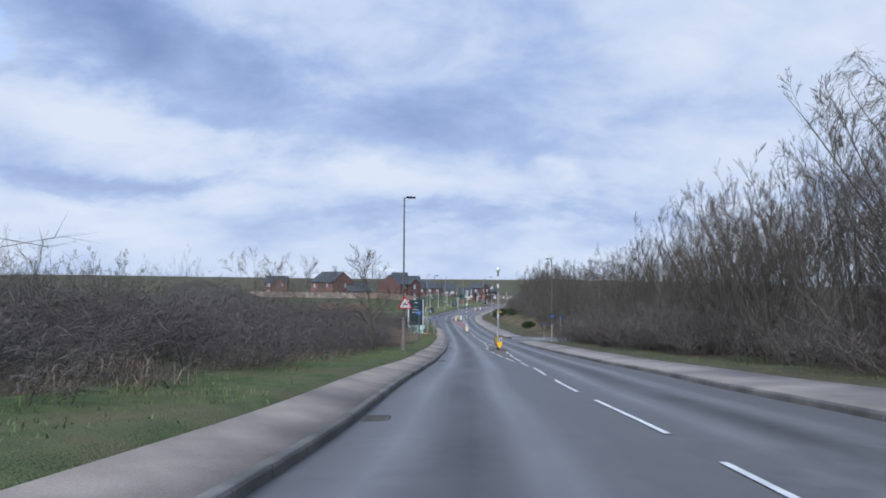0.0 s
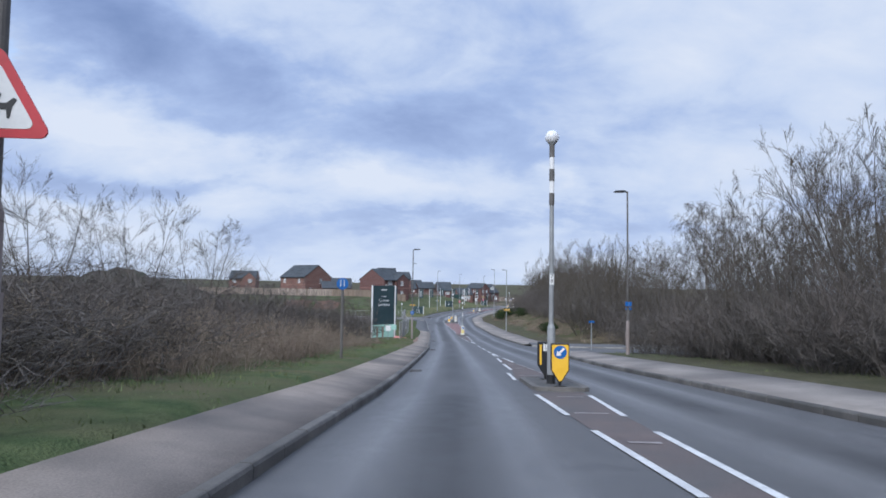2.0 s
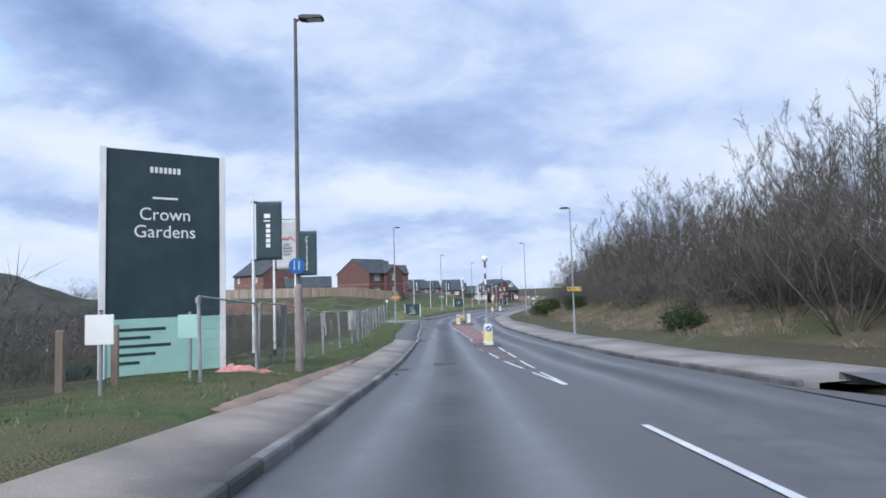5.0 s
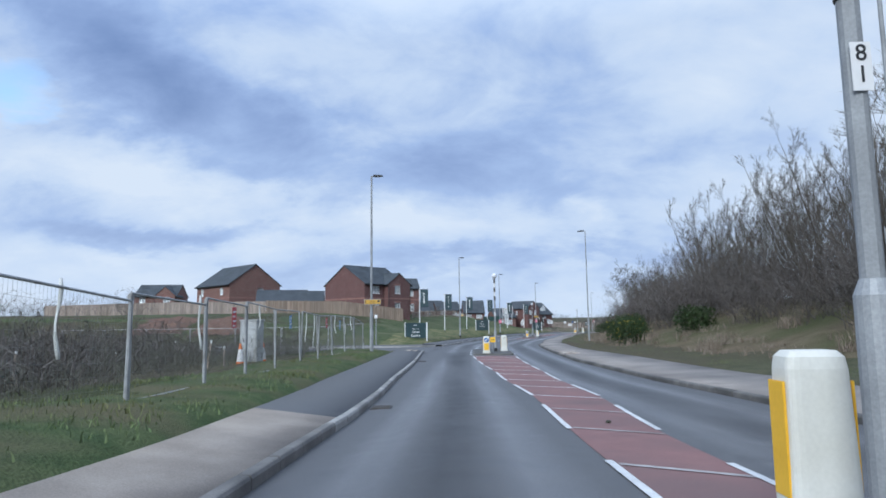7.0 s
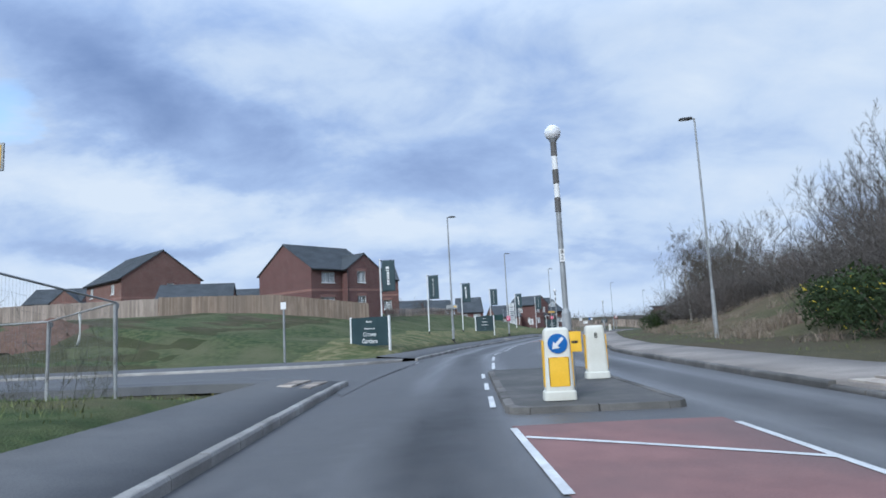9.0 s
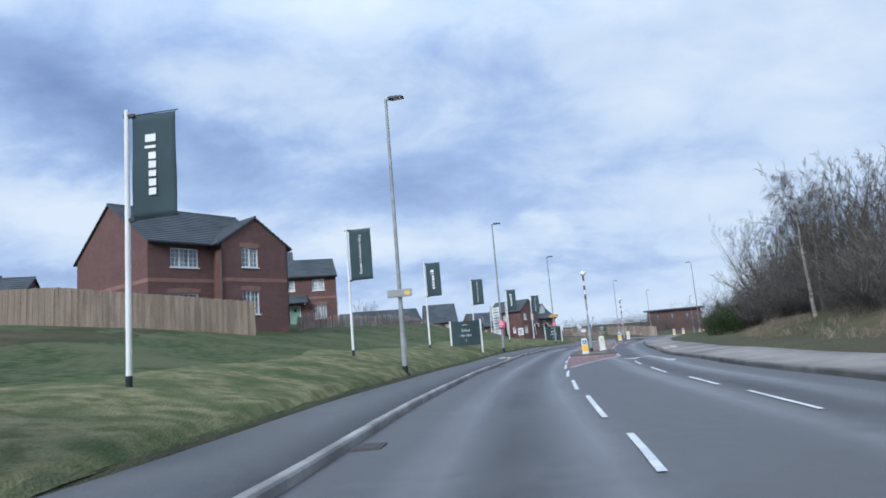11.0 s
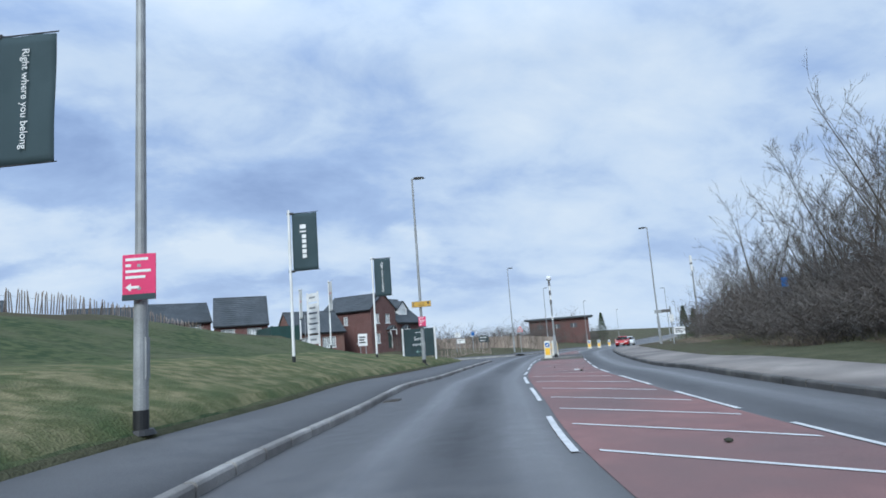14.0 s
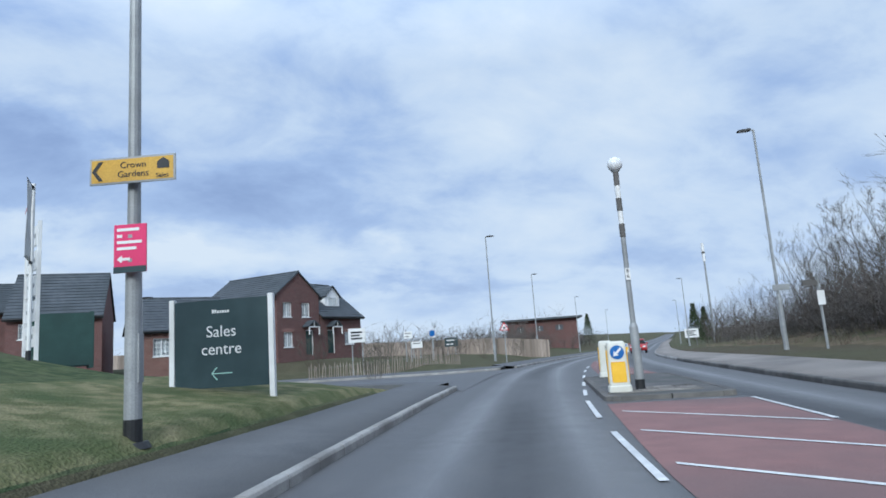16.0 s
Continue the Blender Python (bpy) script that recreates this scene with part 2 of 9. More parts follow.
ROAD_Z = [(-420, 26), (-60, 6), (-20, 2.1), (0, 0), (7.9, -0.81), (15.5, -1.52), (23.0, -2.21), (30.5, -2.92), (38.0, -3.54), (45.3, -4.15), (81.6, -6.86), (89.0, -7.3), (96.3, -7.72), (103.5, -7.93), (110.9, -8.23), (118.1, -8.47), (125.2, -8.66), (159.8, -8.96), (166.4, -9.04), (173.2, -9.09), (179.9, -9.19), (186.4, -9.24), (192.7, -9.33), (199.1, -9.31), (205.7, -9.32), (211.9, -9.37), (218.2, -9.37), (224.4, -9.53), (236, -9.62), (252, -9.75), (285, -10.4), (350, -11.5), (500, -12.4), (1400, -13)]


def _dense(points, step):
    """A smooth curve through points, sampled at even steps of its length."""
    p = np.array(points, float)
    tan = np.zeros_like(p)
    seg = np.linalg.norm(np.diff(p, axis=0), axis=1)
    for i in range(len(p)):
        a_, b_ = max(i - 1, 0), min(i + 1, len(p) - 1)
        tan[i] = (p[b_] - p[a_]) / seg[a_:b_].sum()
    out = []
    for i in range(len(p) - 1):
        k = max(int(seg[i] / step), 2)
        u = np.linspace(0, 1, k, endpoint=False)[:, None]
        h00, h10, h01, h11 = 2 * u**3 - 3 * u**2 + 1, u**3 - 2 * u**2 + u, -2 * u**3 + 3 * u**2, u**3 - u**2
        out.append(h00 * p[i] + h10 * seg[i] * tan[i] + h01 * p[i + 1] + h11 * seg[i] * tan[i + 1])
    return np.concatenate(out + [p[-1:]])


AXIS = _dense(ROUTE, 0.5)
AXIS_S = np.r_[0, np.cumsum(np.linalg.norm(np.diff(AXIS, axis=0), axis=1))]
AXIS_S -= np.interp(0.0, AXIS[:, 1], AXIS_S)
_zz = _dense(ROAD_Z, 2.0)


def axis_at(s):
    s = np.asarray(s, float)
    return np.stack([np.interp(s, AXIS_S, AXIS[:, 0]), np.interp(s, AXIS_S, AXIS[:, 1])], -1)


def dir_at(s):
    d = axis_at(np.asarray(s, float) + 3) - axis_at(np.asarray(s, float) - 3)
    return d / np.linalg.norm(d, axis=-1, keepdims=True)


def road_z(s):
    return np.interp(s, _zz[:, 0], _zz[:, 1])


def at(s, o, h=0.0):
    """World places from stations along the road, offsets to its right and heights over it."""
    s, o = np.broadcast_arrays(np.asarray(s, float), np.asarray(o, float))
    d = dir_at(s)
    near = np.clip(o, -130, 130)
    p = axis_at(s) + np.stack([d[..., 1], -d[..., 0]], -1) * near[..., None]
    p = p + np.array([0.985, -0.17]) * (o - near)[..., None]
    return np.concatenate([p, (road_z(s) + h)[..., None]], -1)


def station(x, y):
    """Station and offset of a place in plan."""
    k = np.argmin((AXIS[:, 0] - x) ** 2 + (AXIS[:, 1] - y) ** 2)
    s = AXIS_S[k]
    c, d = axis_at(s), dir_at(s)
    return float(s + (x - c[0]) * d[0] + (y - c[1]) * d[1]), float((x - c[0]) * d[1] - (y - c[1]) * d[0])


def heading(s):
    """Degrees to turn a thing by so that its +y runs along the road."""
    d = dir_at(s)
    return math.degrees(math.atan2(-d[0], d[1]))


KERB_L = [(-420, -2), (5, -1.81), (15, -1.72), (25, -1.82), (35, -1.71), (45, -1.63), (55, -1.58), (65, -1.57), (75, -1.6), (85, -1.92), (95, -1.9), (105, -1.8), (114, -1.82), (125, -2.13), (135, -2.36), (147, -2.95), (160, -2.3), (175, -2.35), (185, -2.48), (195, -2.58), (205, -2.45), (215, -2.48), (225, -2.42), (235, -2.3), (1400, -2.4)]
KERB_R = [(-420, 6.4), (5, 6.5), (20, 6.6), (35, 6.3), (45, 6.1), (55, 5.8), (65, 5.95), (85, 6.3), (95, 6.35), (105, 5.85), (115, 6.0), (125, 6.05), (135, 5.55), (145, 5.7), (155, 5.95), (165, 6.4), (175, 6.25), (185, 6.2), (195, 6.0), (205, 6.0), (215, 5.85), (225, 5.95), (235, 6.1), (262, 6.3), (1400, 6.3)]
PATH_L = [(-420, -2.95), (5, -2.93), (15, -2.9), (25, -2.86), (35, -3.0), (45, -2.93), (55, -2.91), (65, -2.94), (75, -2.95), (85, -3.12), (95, -3.22), (105, -3.12), (110, -3.08), (115, -3.4), (121, -3.84), (125, -4.0), (135, -4.27), (147, -4.62), (165, -3.97), (185, -4.11), (200, -4.2), (215, -4.2), (225, -4.3), (235, -3.82), (252, -3.75), (1400, -3.75)]
PATH_R = [(-420, 8.99), (15, 9.07), (35, 8.48), (45, 8.48), (55, 8.23), (65, 7.9), (85, 8.57), (95, 8.82), (110, 8.57), (125, 8.74), (135, 8.48), (145, 7.64), (155, 8.06), (165, 8.27), (185, 8.65), (195, 8.57), (207, 7.9), (220, 8.06), (240, 8.4), (1400, 8.4)]


def table(t, s):
    return np.interp(s, [k for k, _ in t], [v for _, v in t])


# heights over the road of the land beyond the paths: distance out from the path's edge and rise, by station
LAND_L = [
    (-400, [(0, 0.25), (4, 0.35), (10, 1.0), (30, 1.5), (120, 1.0), (400, 0.0)]),
    (0, [(0, 0.25), (4, 0.35), (9, 0.9), (30, 1.4), (120, 1.5), (400, 3.0)]),
    (42, [(0, 0.25), (4, 0.38), (9, 0.9), (30, 1.8), (120, 3.0), (400, 5.0)]),
    (74, [(0, 0.25), (4, 0.35), (9, 0.4), (30, 0.9), (120, 3.0), (400, 6.0)]),
    (90, [(0, 0.25), (1.2, 0.42), (3, 0.4), (6, 0.1), (10, -0.2), (16, -0.5), (40, 0.2), (120, 3.0), (400, 7.0)]),
    (138, [(0, 0.25), (1.2, 0.42), (3, 0.42), (6, 0.2), (10, -0.1), (16, -0.3), (40, 1.5), (120, 4.0), (400, 7.0)]),
    (150, [(0, 0.2), (3, 0.15), (8, 0.1), (16, 0.2), (40, 2.2), (120, 4.0), (400, 7.0)]),
    (163, [(0, 0.3), (0.4, 0.42), (2.5, 0.8), (7, 1.0), (14, 1.9), (22, 2.8), (60, 3.4), (120, 4.0), (400, 8.0)]),
    (184, [(0, 0.32), (0.4, 0.46), (2.5, 1.08), (6.5, 1.6), (13, 3.0), (20, 3.8), (60, 3.8), (120, 4.0), (400, 8.0)]),
    (210, [(0, 0.32), (0.4, 0.46), (2.5, 1.05), (6.5, 1.6), (13, 3.2), (19, 4.0), (26, 4.1), (60, 4.2), (120, 4.0), (400, 8.0)]),
    (227, [(0, 0.32), (0.4, 0.46), (2.5, 1.0), (6.5, 1.6), (14, 3.8), (20, 4.1), (32, 3.0), (60, 2.5), (120, 3.5), (400, 8.0)]),
    (236, [(0, 0.3), (0.4, 0.45), (2.5, 0.75), (6.5, 1.3), (11, 2.7), (18, 3.1), (30, 2.0), (60, 1.8), (120, 3.0), (400, 8.0)]),
    (244, [(0, 0.22), (3, 0.35), (7, 0.7), (12, 1.2), (28, 1.3), (60, 1.6), (120, 3.0), (400, 8.0)]),
    (254, [(0, 0.2), (3, 0.2), (7, 0.25), (14, 0.5), (30, 0.9), (60, 1.4), (120, 3.0), (400, 8.0)]),
    (270, [(0, 0.2), (3, 0.3), (7, 0.8), (14, 1.3), (30, 1.6), (60, 2.0), (120, 4.0), (400, 8.0)]),
    (1400, [(0, 0.2), (3, 0.3), (7, 0.8), (14, 1.2), (30, 2.0), (60, 3.0), (120, 5.0), (400, 9.0)]),
]
LAND_R = [
    (-400, [(0, 0.2), (4.2, 0.15), (12, 0.4), (60, 0.5), (400, 0.0)]),
    (40, [(0, 0.2), (4.2, 0.15), (12, 0.4), (60, 1.5), (400, 4.0)]),
    (66, [(0, 0.2), (4.2, 0.1), (12, 0.2), (60, 1.5), (400, 5.0)]),
    (84, [(0, 0.2), (4.2, 0.15), (12, 0.7), (60, 2.0), (400, 6.0)]),
    (98, [(0, 0.2), (4.2, 0.4), (7, 1.4), (13, 2.6), (60, 3.0), (400, 6.0)]),
    (130, [(0, 0.2), (3.4, 0.35), (7.5, 1.7), (11, 3.0), (60, 3.4), (400, 7.0)]),
    (175, [(0, 0.2), (3.4, 0.3), (7.5, 1.3), (12, 3.3), (18, 3.9), (60, 4.0), (400, 7.0)]),
    (215, [(0, 0.2), (4.2, 0.25), (8, 1.1), (16, 2.6), (60, 3.2), (400, 7.0)]),
    (260, [(0, 0.2), (5.5, 0.3), (10, 1.1), (18, 2.2), (60, 3.0), (400, 7.0)]),
    (320, [(0, 0.2), (5.5, 0.2), (10, 0.5), (60, 2.0), (400, 7.0)]),
    (1400, [(0, 0.2), (5.5, 0.2), (10, 0.5), (60, 2.0), (400, 8.0)]),
]


def rise(land, s, d):
    ks = [k for k, _ in land]
    i = int(np.clip(np.searchsorted(ks, s) - 1, 0, len(ks) - 2))
    u = np.clip((s - ks[i]) / (ks[i + 1] - ks[i]), 0, 1)
    u = u * u * (3 - 2 * u)
    return (1 - u) * table(land[i][1], d) + u * table(land[i + 1][1], d)


def ground_z(s, o):
    lo, ro = table(PATH_L, s), table(PATH_R, s)
    wob = 0.0
    if o < lo:
        d = lo - o
        h = rise(LAND_L, s, d)
    elif o > ro:
        d = o - ro
        h = rise(LAND_R, s, d)
    else:
        return float(road_z(s)) + 0.15
    p = at(s, o)
    wob = noise.noise(Vector((p[0] * 0.25, p[1] * 0.25, 0))) * min(d * 0.05, 0.16) + noise.noise(Vector((p[0] * 0.02, p[1] * 0.02, 4))) * min(d * 0.004, 1.2)
    if d > 300:
        wob += 4 * max(0.0, noise.noise(Vector((p[0] * 0.002, p[1] * 0.002, 9))) + 0.25) * min((d - 300) / 500, 1.5)
    # side roads lie flush
    for s0, side, half, reach in SIDE_ROADS:
        if (o < 0) == (side < 0):
            f = np.clip((abs(s - s0) - half - 2.5) / 5.0, 0, 1)
            g = np.clip((d - reach) / 12.0, 0, 1)
            k = max(f, g)
            h, wob = h * k + (-0.12) * (1 - k), wob * k
    return float(road_z(s) + h + wob)


SIDE_ROADS = [(153.5, -1, 4.3, 58.0), (77.0, 1, 4.8, 30.0), (252.5, -1, 5.2, 36.0)]


def ground_at(x, y):
    return ground_z(*station(x, y))


# ---- mesh helpers ----
def fast_mesh(name, verts, faces):
    """A mesh from arrays; all faces have the same number of corners."""
    verts, faces = np.asarray(verts, np.float32), np.asarray(faces, np.int32)
    me = bpy.data.meshes.new(name)
    k = faces.shape[1]
    me.vertices.add(len(verts))
    me.vertices.foreach_set("co", verts.ravel())
    me.loops.add(faces.size)
    me.loops.foreach_set("vertex_index", faces.ravel())
    me.polygons.add(len(faces))
    me.polygons.foreach_set("loop_start", np.arange(0, faces.size, k, dtype=np.int32))
    me.update(calc_edges=True)
    return me


def sheet(name, grid, material, smooth=True):
    """A surface from a grid of places (rows, columns, 3)."""
    r, c, _ = grid.shape
    i = np.arange(r * c).reshape(r, c)
    f = np.stack([i[:-1, :-1], i[:-1, 1:], i[1:, 1:], i[1:, :-1]], -1).reshape(-1, 4)
    me = fast_mesh(name, grid.reshape(-1, 3), f)
    me.materials.append(material)
    me.polygons.foreach_set("use_smooth", np.full(len(f), smooth))
    return me


def ribbon(name, s, offsets, heights, material, parent=None):
    """A strip along the road: for each station a row of offsets and heights."""
    s = np.asarray(s, float)
    cols = [at(s, np.broadcast_to(o, s.shape), np.broadcast_to(h, s.shape)) for o, h in zip(offsets, heights)]
    me = sheet(name, np.stack(cols, 1), material)
    ob = new(name, me)
    if parent:
        ob.parent = parent
    return ob


def mesh_of(name, bm, material, smooth=False):
    me = bpy.data.meshes.new(name)
    bm.normal_update()
    bm.to_mesh(me)
    bm.free()
    if material:
        me.materials.append(material)
    if smooth:
        me.polygons.foreach_set("use_smooth", np.ones(len(me.polygons), bool))
    return me


def part(name, bm, material, parent, label="", smooth=False):  # links one mesh under a thing
    me = mesh_of(name, bm, material, smooth) if isinstance(bm, bmesh.types.BMesh) else bm
    ob = new(name, me)
    ob.parent = parent
    if label:
        tagged(ob, label)
    return ob


def empty(name, m, label="", category="", group="", kind=""):
    ob = new(name)
    ob.empty_display_size = 0.2
    ob.matrix_world = m
    return tagged(ob, label, category, group, kind)


def box(bm, x0, x1, y0, y1, z0, z1, bevel=0.0):
    g = bmesh.ops.create_cube(bm, size=1.0)
    for v in g["verts"]:
        v.co = Vector((x0 + (v.co.x + 0.5) * (x1 - x0), y0 + (v.co.y + 0.5) * (y1 - y0), z0 + (v.co.z + 0.5) * (z1 - z0)))
    if bevel:
        es = list({e for v in g["verts"] for e in v.link_edges})
        bmesh.ops.bevel(bm, geom=es, offset=bevel, segments=2, affect="EDGES", clamp_overlap=True)
    return bm


def tube(bm, p0, p1, r0, r1=None, n=12, caps=True):
    r1 = r0 if r1 is None else r1
    p0, p1 = Vector(p0), Vector(p1)
    d = (p1 - p0)
    q = d.to_track_quat("Z", "Y")
    ring = []
    for p, r in ((p0, r0), (p1, r1)):
        ring.append([bm.verts.new(p + q @ Vector((r * math.cos(2 * math.pi * k / n), r * math.sin(2 * math.pi * k / n), 0))) for k in range(n)])
    for k in range(n):
        bm.faces.new((ring[0][k], ring[0][(k + 1) % n], ring[1][(k + 1) % n], ring[1][k]))
    if caps:
        bm.faces.new(ring[0][::-1])
        bm.faces.new(ring[1])
    return bm


def prism(bm, outline, y0, y1):
    """An outline in x and z, drawn out from y0 to y1."""
    a_ = [bm.verts.new((x, y0, z)) for x, z in outline]
    b_ = [bm.verts.new((x, y1, z)) for x, z in outline]
    n = len(outline)
    bm.faces.new(a_)
    bm.faces.new(b_[::-1])
    for k in range(n):
        bm.faces.new((a_[k], b_[k], b_[(k + 1) % n], a_[(k + 1) % n]))
    bmesh.ops.recalc_face_normals(bm, faces=bm.faces)
    return bm


def lettering(name, text, size, material, parent, m, align="CENTER", thick=0.003, spacing=1.0):
    """Raised letters, as a mesh part. They lie in the part's x and z, facing -y."""
    cu = bpy.data.curves.new(name, "FONT")
    cu.body, cu.size, cu.extrude, cu.align_x, cu.align_y = text, size, thick, align, "CENTER"
    cu.space_character, cu.resolution_u = spacing, 3
    tmp = bpy.data.objects.new("tmp", cu)
    scene.collection.objects.link(tmp)
    dg = bpy.context.evaluated_depsgraph_get()
    me = bpy.data.meshes.new_from_object(tmp.evaluated_get(dg))
    bpy.data.objects.remove(tmp)
    me.materials.clear()
    me.materials.append(material)
    ob = new(name, me)
    ob.parent = parent
    ob.matrix_local = m @ pose(0, 0, 0, 90, 0, 0)
    return ob


# ---- ground, road, kerbs, paths ----
def land_sheet():
    ss = np.r_[np.linspace(-420, -60, 13), np.arange(-50, 40, 2.5), np.arange(40, 300, 1.5), np.arange(300, 400, 5), np.linspace(410, 1350, 20)]
    ds = np.array([0, 0.25, 0.6, 1, 1.6, 2.3, 3, 4, 5, 6, 7, 8, 9.5, 11, 12.5, 14, 16, 18, 20, 22, 25, 28, 32, 36, 42, 50, 60, 75, 95, 120, 160, 220, 320, 450, 700, 1000, 1500, 2500])
    rows = []
    for s in ss:
        lo, ro = float(table(PATH_L, s)), float(table(PATH_R, s))
        row = []
        for d in ds[::-1]:
            p = at(s, lo - d)
            p[2] = ground_z(s, lo - d) if d else ground_z(s, lo - 0.01) - 0.04
            row.append(p)
        for o, dip in ((lo + 0.1, -0.06), ((lo + ro) / 2, -0.45), (ro - 0.1, -0.06)):
            row.append(at(s, o, dip))
        for d in ds:
            p = at(s, ro + d)
            p[2] = ground_z(s, ro + d) if d else ground_z(s, ro + 0.01) - 0.04
            row.append(p)
        rows.append(row)
    ob = new("ground", sheet("ground", np.array(rows), M["grass"]))
    return tagged(ob, "rough green and straw-coloured winter grass banks along the road", "ground", kind="structure")


def camber(s_, o_):
    """Height of the carriageway over its level line: a gentle crown, lower in the channels."""
    l_, r_ = table(KERB_L, s_), table(KERB_R, s_)
    u = np.clip((o_ - l_) / (r_ - l_), 0, 1)
    return 0.07 * (1 - (2 * u - 1) ** 2) - 0.03


ground = land_sheet()
ss = np.r_[np.linspace(-300, -60, 13), np.arange(-50, 420, 1.0), np.linspace(425, 900, 20)]
kl, kr = table(KERB_L, ss), table(KERB_R, ss)
cols = np.linspace(0, 1, 29)
hs = np.stack([camber(ss, kl + (kr - kl) * u) for u in cols], 1)
offs = kl[:, None] - 0.05 + (kr - kl + 0.1)[:, None] * cols
road = ribbon("road", ss, list(offs.T), list(hs.T), M["asphalt"])
# wear across the lanes: polished wheel tracks, their sheen partly painted as paler colour, either side of an
# oil-darkened middle
wear_sheen = np.zeros_like(offs)
for mid in (-0.1, 4.15):
    wear_sheen += np.exp(-((np.abs(offs - mid) - 0.82) / 0.3) ** 2) - 0.9 * np.exp(-((offs - mid) / 0.36) ** 2)
wear_sheen -= 1.4 * np.exp(-(((ss - 138.5) / 6.5) ** 4))[:, None] * np.exp(-((offs + 0.35 + (ss - 132)[:, None] * 0.05) / 0.42) ** 2)
road.data.attributes.new("wear_sheen", "FLOAT", "POINT").data.foreach_set("value", wear_sheen.ravel().astype(np.float32))
tagged(road, "grey worn asphalt carriageway with paler wheel tracks", "road", kind="structure")


def stretches(*pairs, step=1.0):
    return [np.linspace(a_, b_, max(int((b_ - a_) / step), 2) + 1) for a_, b_ in pairs]


M["galv"] = surface("galv", (0.27, 0.28, 0.29), (0.35, 0.36, 0.37), 5.0, 0.55, 0.1, 60, (0.22, 0.225, 0.23), 1.2, metal=0.2, world_space=False)
M["brown_steel"] = surface("brown_steel", (0.105, 0.098, 0.095), (0.14, 0.13, 0.125), 5.0, 0.7, 0.1, 60, (0.09, 0.085, 0.08), 1.2, world_space=False)
M["concrete"] = surface("concrete", (0.24, 0.20, 0.19), (0.30, 0.26, 0.245), 4.0, 0.9, 0.3, 60, (0.20, 0.165, 0.155), 0.8, world_space=False)
M["black"] = surface("black", (0.016, 0.017, 0.019), (0.026, 0.027, 0.03), 6.0, 0.5, 0.1, 40, (0.02, 0.02, 0.022), 1.0, world_space=False)
M["white_paint"] = surface("white_paint", (0.72, 0.72, 0.72), (0.80, 0.80, 0.80), 3.0, 0.5, 0.05, 40, (0.64, 0.63, 0.62), 0.9, world_space=False, grit=0.06)
M["white_plastic"] = surface("white_plastic", (0.62, 0.61, 0.55), (0.68, 0.67, 0.62), 3.0, 0.55, 0.05, 40, (0.55, 0.53, 0.46), 1.2, world_space=False, grit=0.08)
M["sign_yellow"] = surface("sign_yellow", (0.80, 0.46, 0.03), (0.86, 0.52, 0.05), 4.0, 0.45, 0.05, 40, (0.74, 0.42, 0.03), 1.5, world_space=False, grit=0.08)
M["faded_yellow"] = surface("faded_yellow", (0.66, 0.55, 0.17), (0.72, 0.62, 0.25), 4.0, 0.6, 0.05, 40, (0.6, 0.52, 0.22), 1.5, world_space=False, grit=0.08)
M["sign_blue"] = surface("sign_blue", (0.012, 0.10, 0.33), (0.018, 0.13, 0.40), 4.0, 0.4, 0.05, 40, (0.012, 0.09, 0.30), 1.5, world_space=False, grit=0.08)
M["sign_red"] = surface("sign_red", (0.46, 0.016, 0.03), (0.55, 0.025, 0.04), 4.0, 0.45, 0.05, 40, (0.42, 0.02, 0.03), 1.5, world_space=False, grit=0.08)
M["sign_pink"] = surface("sign_pink", (0.60, 0.03, 0.13), (0.68, 0.04, 0.16), 4.0, 0.45, 0.05, 40, (0.56, 0.03, 0.12), 1.5, world_space=False, grit=0.08)
M["sign_slate"] = surface("sign_slate", (0.022, 0.045, 0.052), (0.032, 0.058, 0.066), 3.0, 0.5, 0.05, 40, (0.02, 0.04, 0.048), 1.0, world_space=False, grit=0.08)
M["cloth_slate"] = surface("cloth_slate", (0.038, 0.062, 0.072), (0.052, 0.078, 0.088), 2.0, 0.85, 0.25, 220, (0.034, 0.056, 0.066), 1.0, world_space=False)
M["cloth_white"] = surface("cloth_white", (0.44, 0.44, 0.44), (0.51, 0.51, 0.51), 2.0, 0.85, 0.25, 220, (0.55, 0.55, 0.55), 1.0, world_space=False)
M["mint"] = surface("mint", (0.32, 0.52, 0.46), (0.37, 0.58, 0.51), 3.0, 0.5, 0.05, 40, (0.3, 0.5, 0.44), 1.0, world_space=False, grit=0.08)
M["globe"] = surface("globe", (0.74, 0.75, 0.77), (0.80, 0.81, 0.83), 3.0, 0.25, 0.0, 40, (0.66, 0.66, 0.68), 3.0, world_space=False, grit=0.08)
M["iron"] = surface("iron", (0.065, 0.064, 0.064), (0.095, 0.09, 0.087), 9.0, 0.7, 0.4, 60, (0.05, 0.042, 0.036), 2.0)
M["slab"] = surface("slab", (0.33, 0.29, 0.255), (0.43, 0.39, 0.34), 3.0, 0.85, 0.3, 60, (0.22, 0.18, 0.155), 1.5, per_object=0.45)
M["slab_old"] = surface("slab_old", (0.17, 0.155, 0.14), (0.25, 0.23, 0.205), 3.0, 0.88, 0.3, 60, (0.12, 0.11, 0.10), 1.2, per_object=0.3)
M["island_top"] = surface("island_top", (0.085, 0.082, 0.08), (0.125, 0.118, 0.112), 3.0, 0.9, 0.5, 60, (0.07, 0.072, 0.068), 0.8)

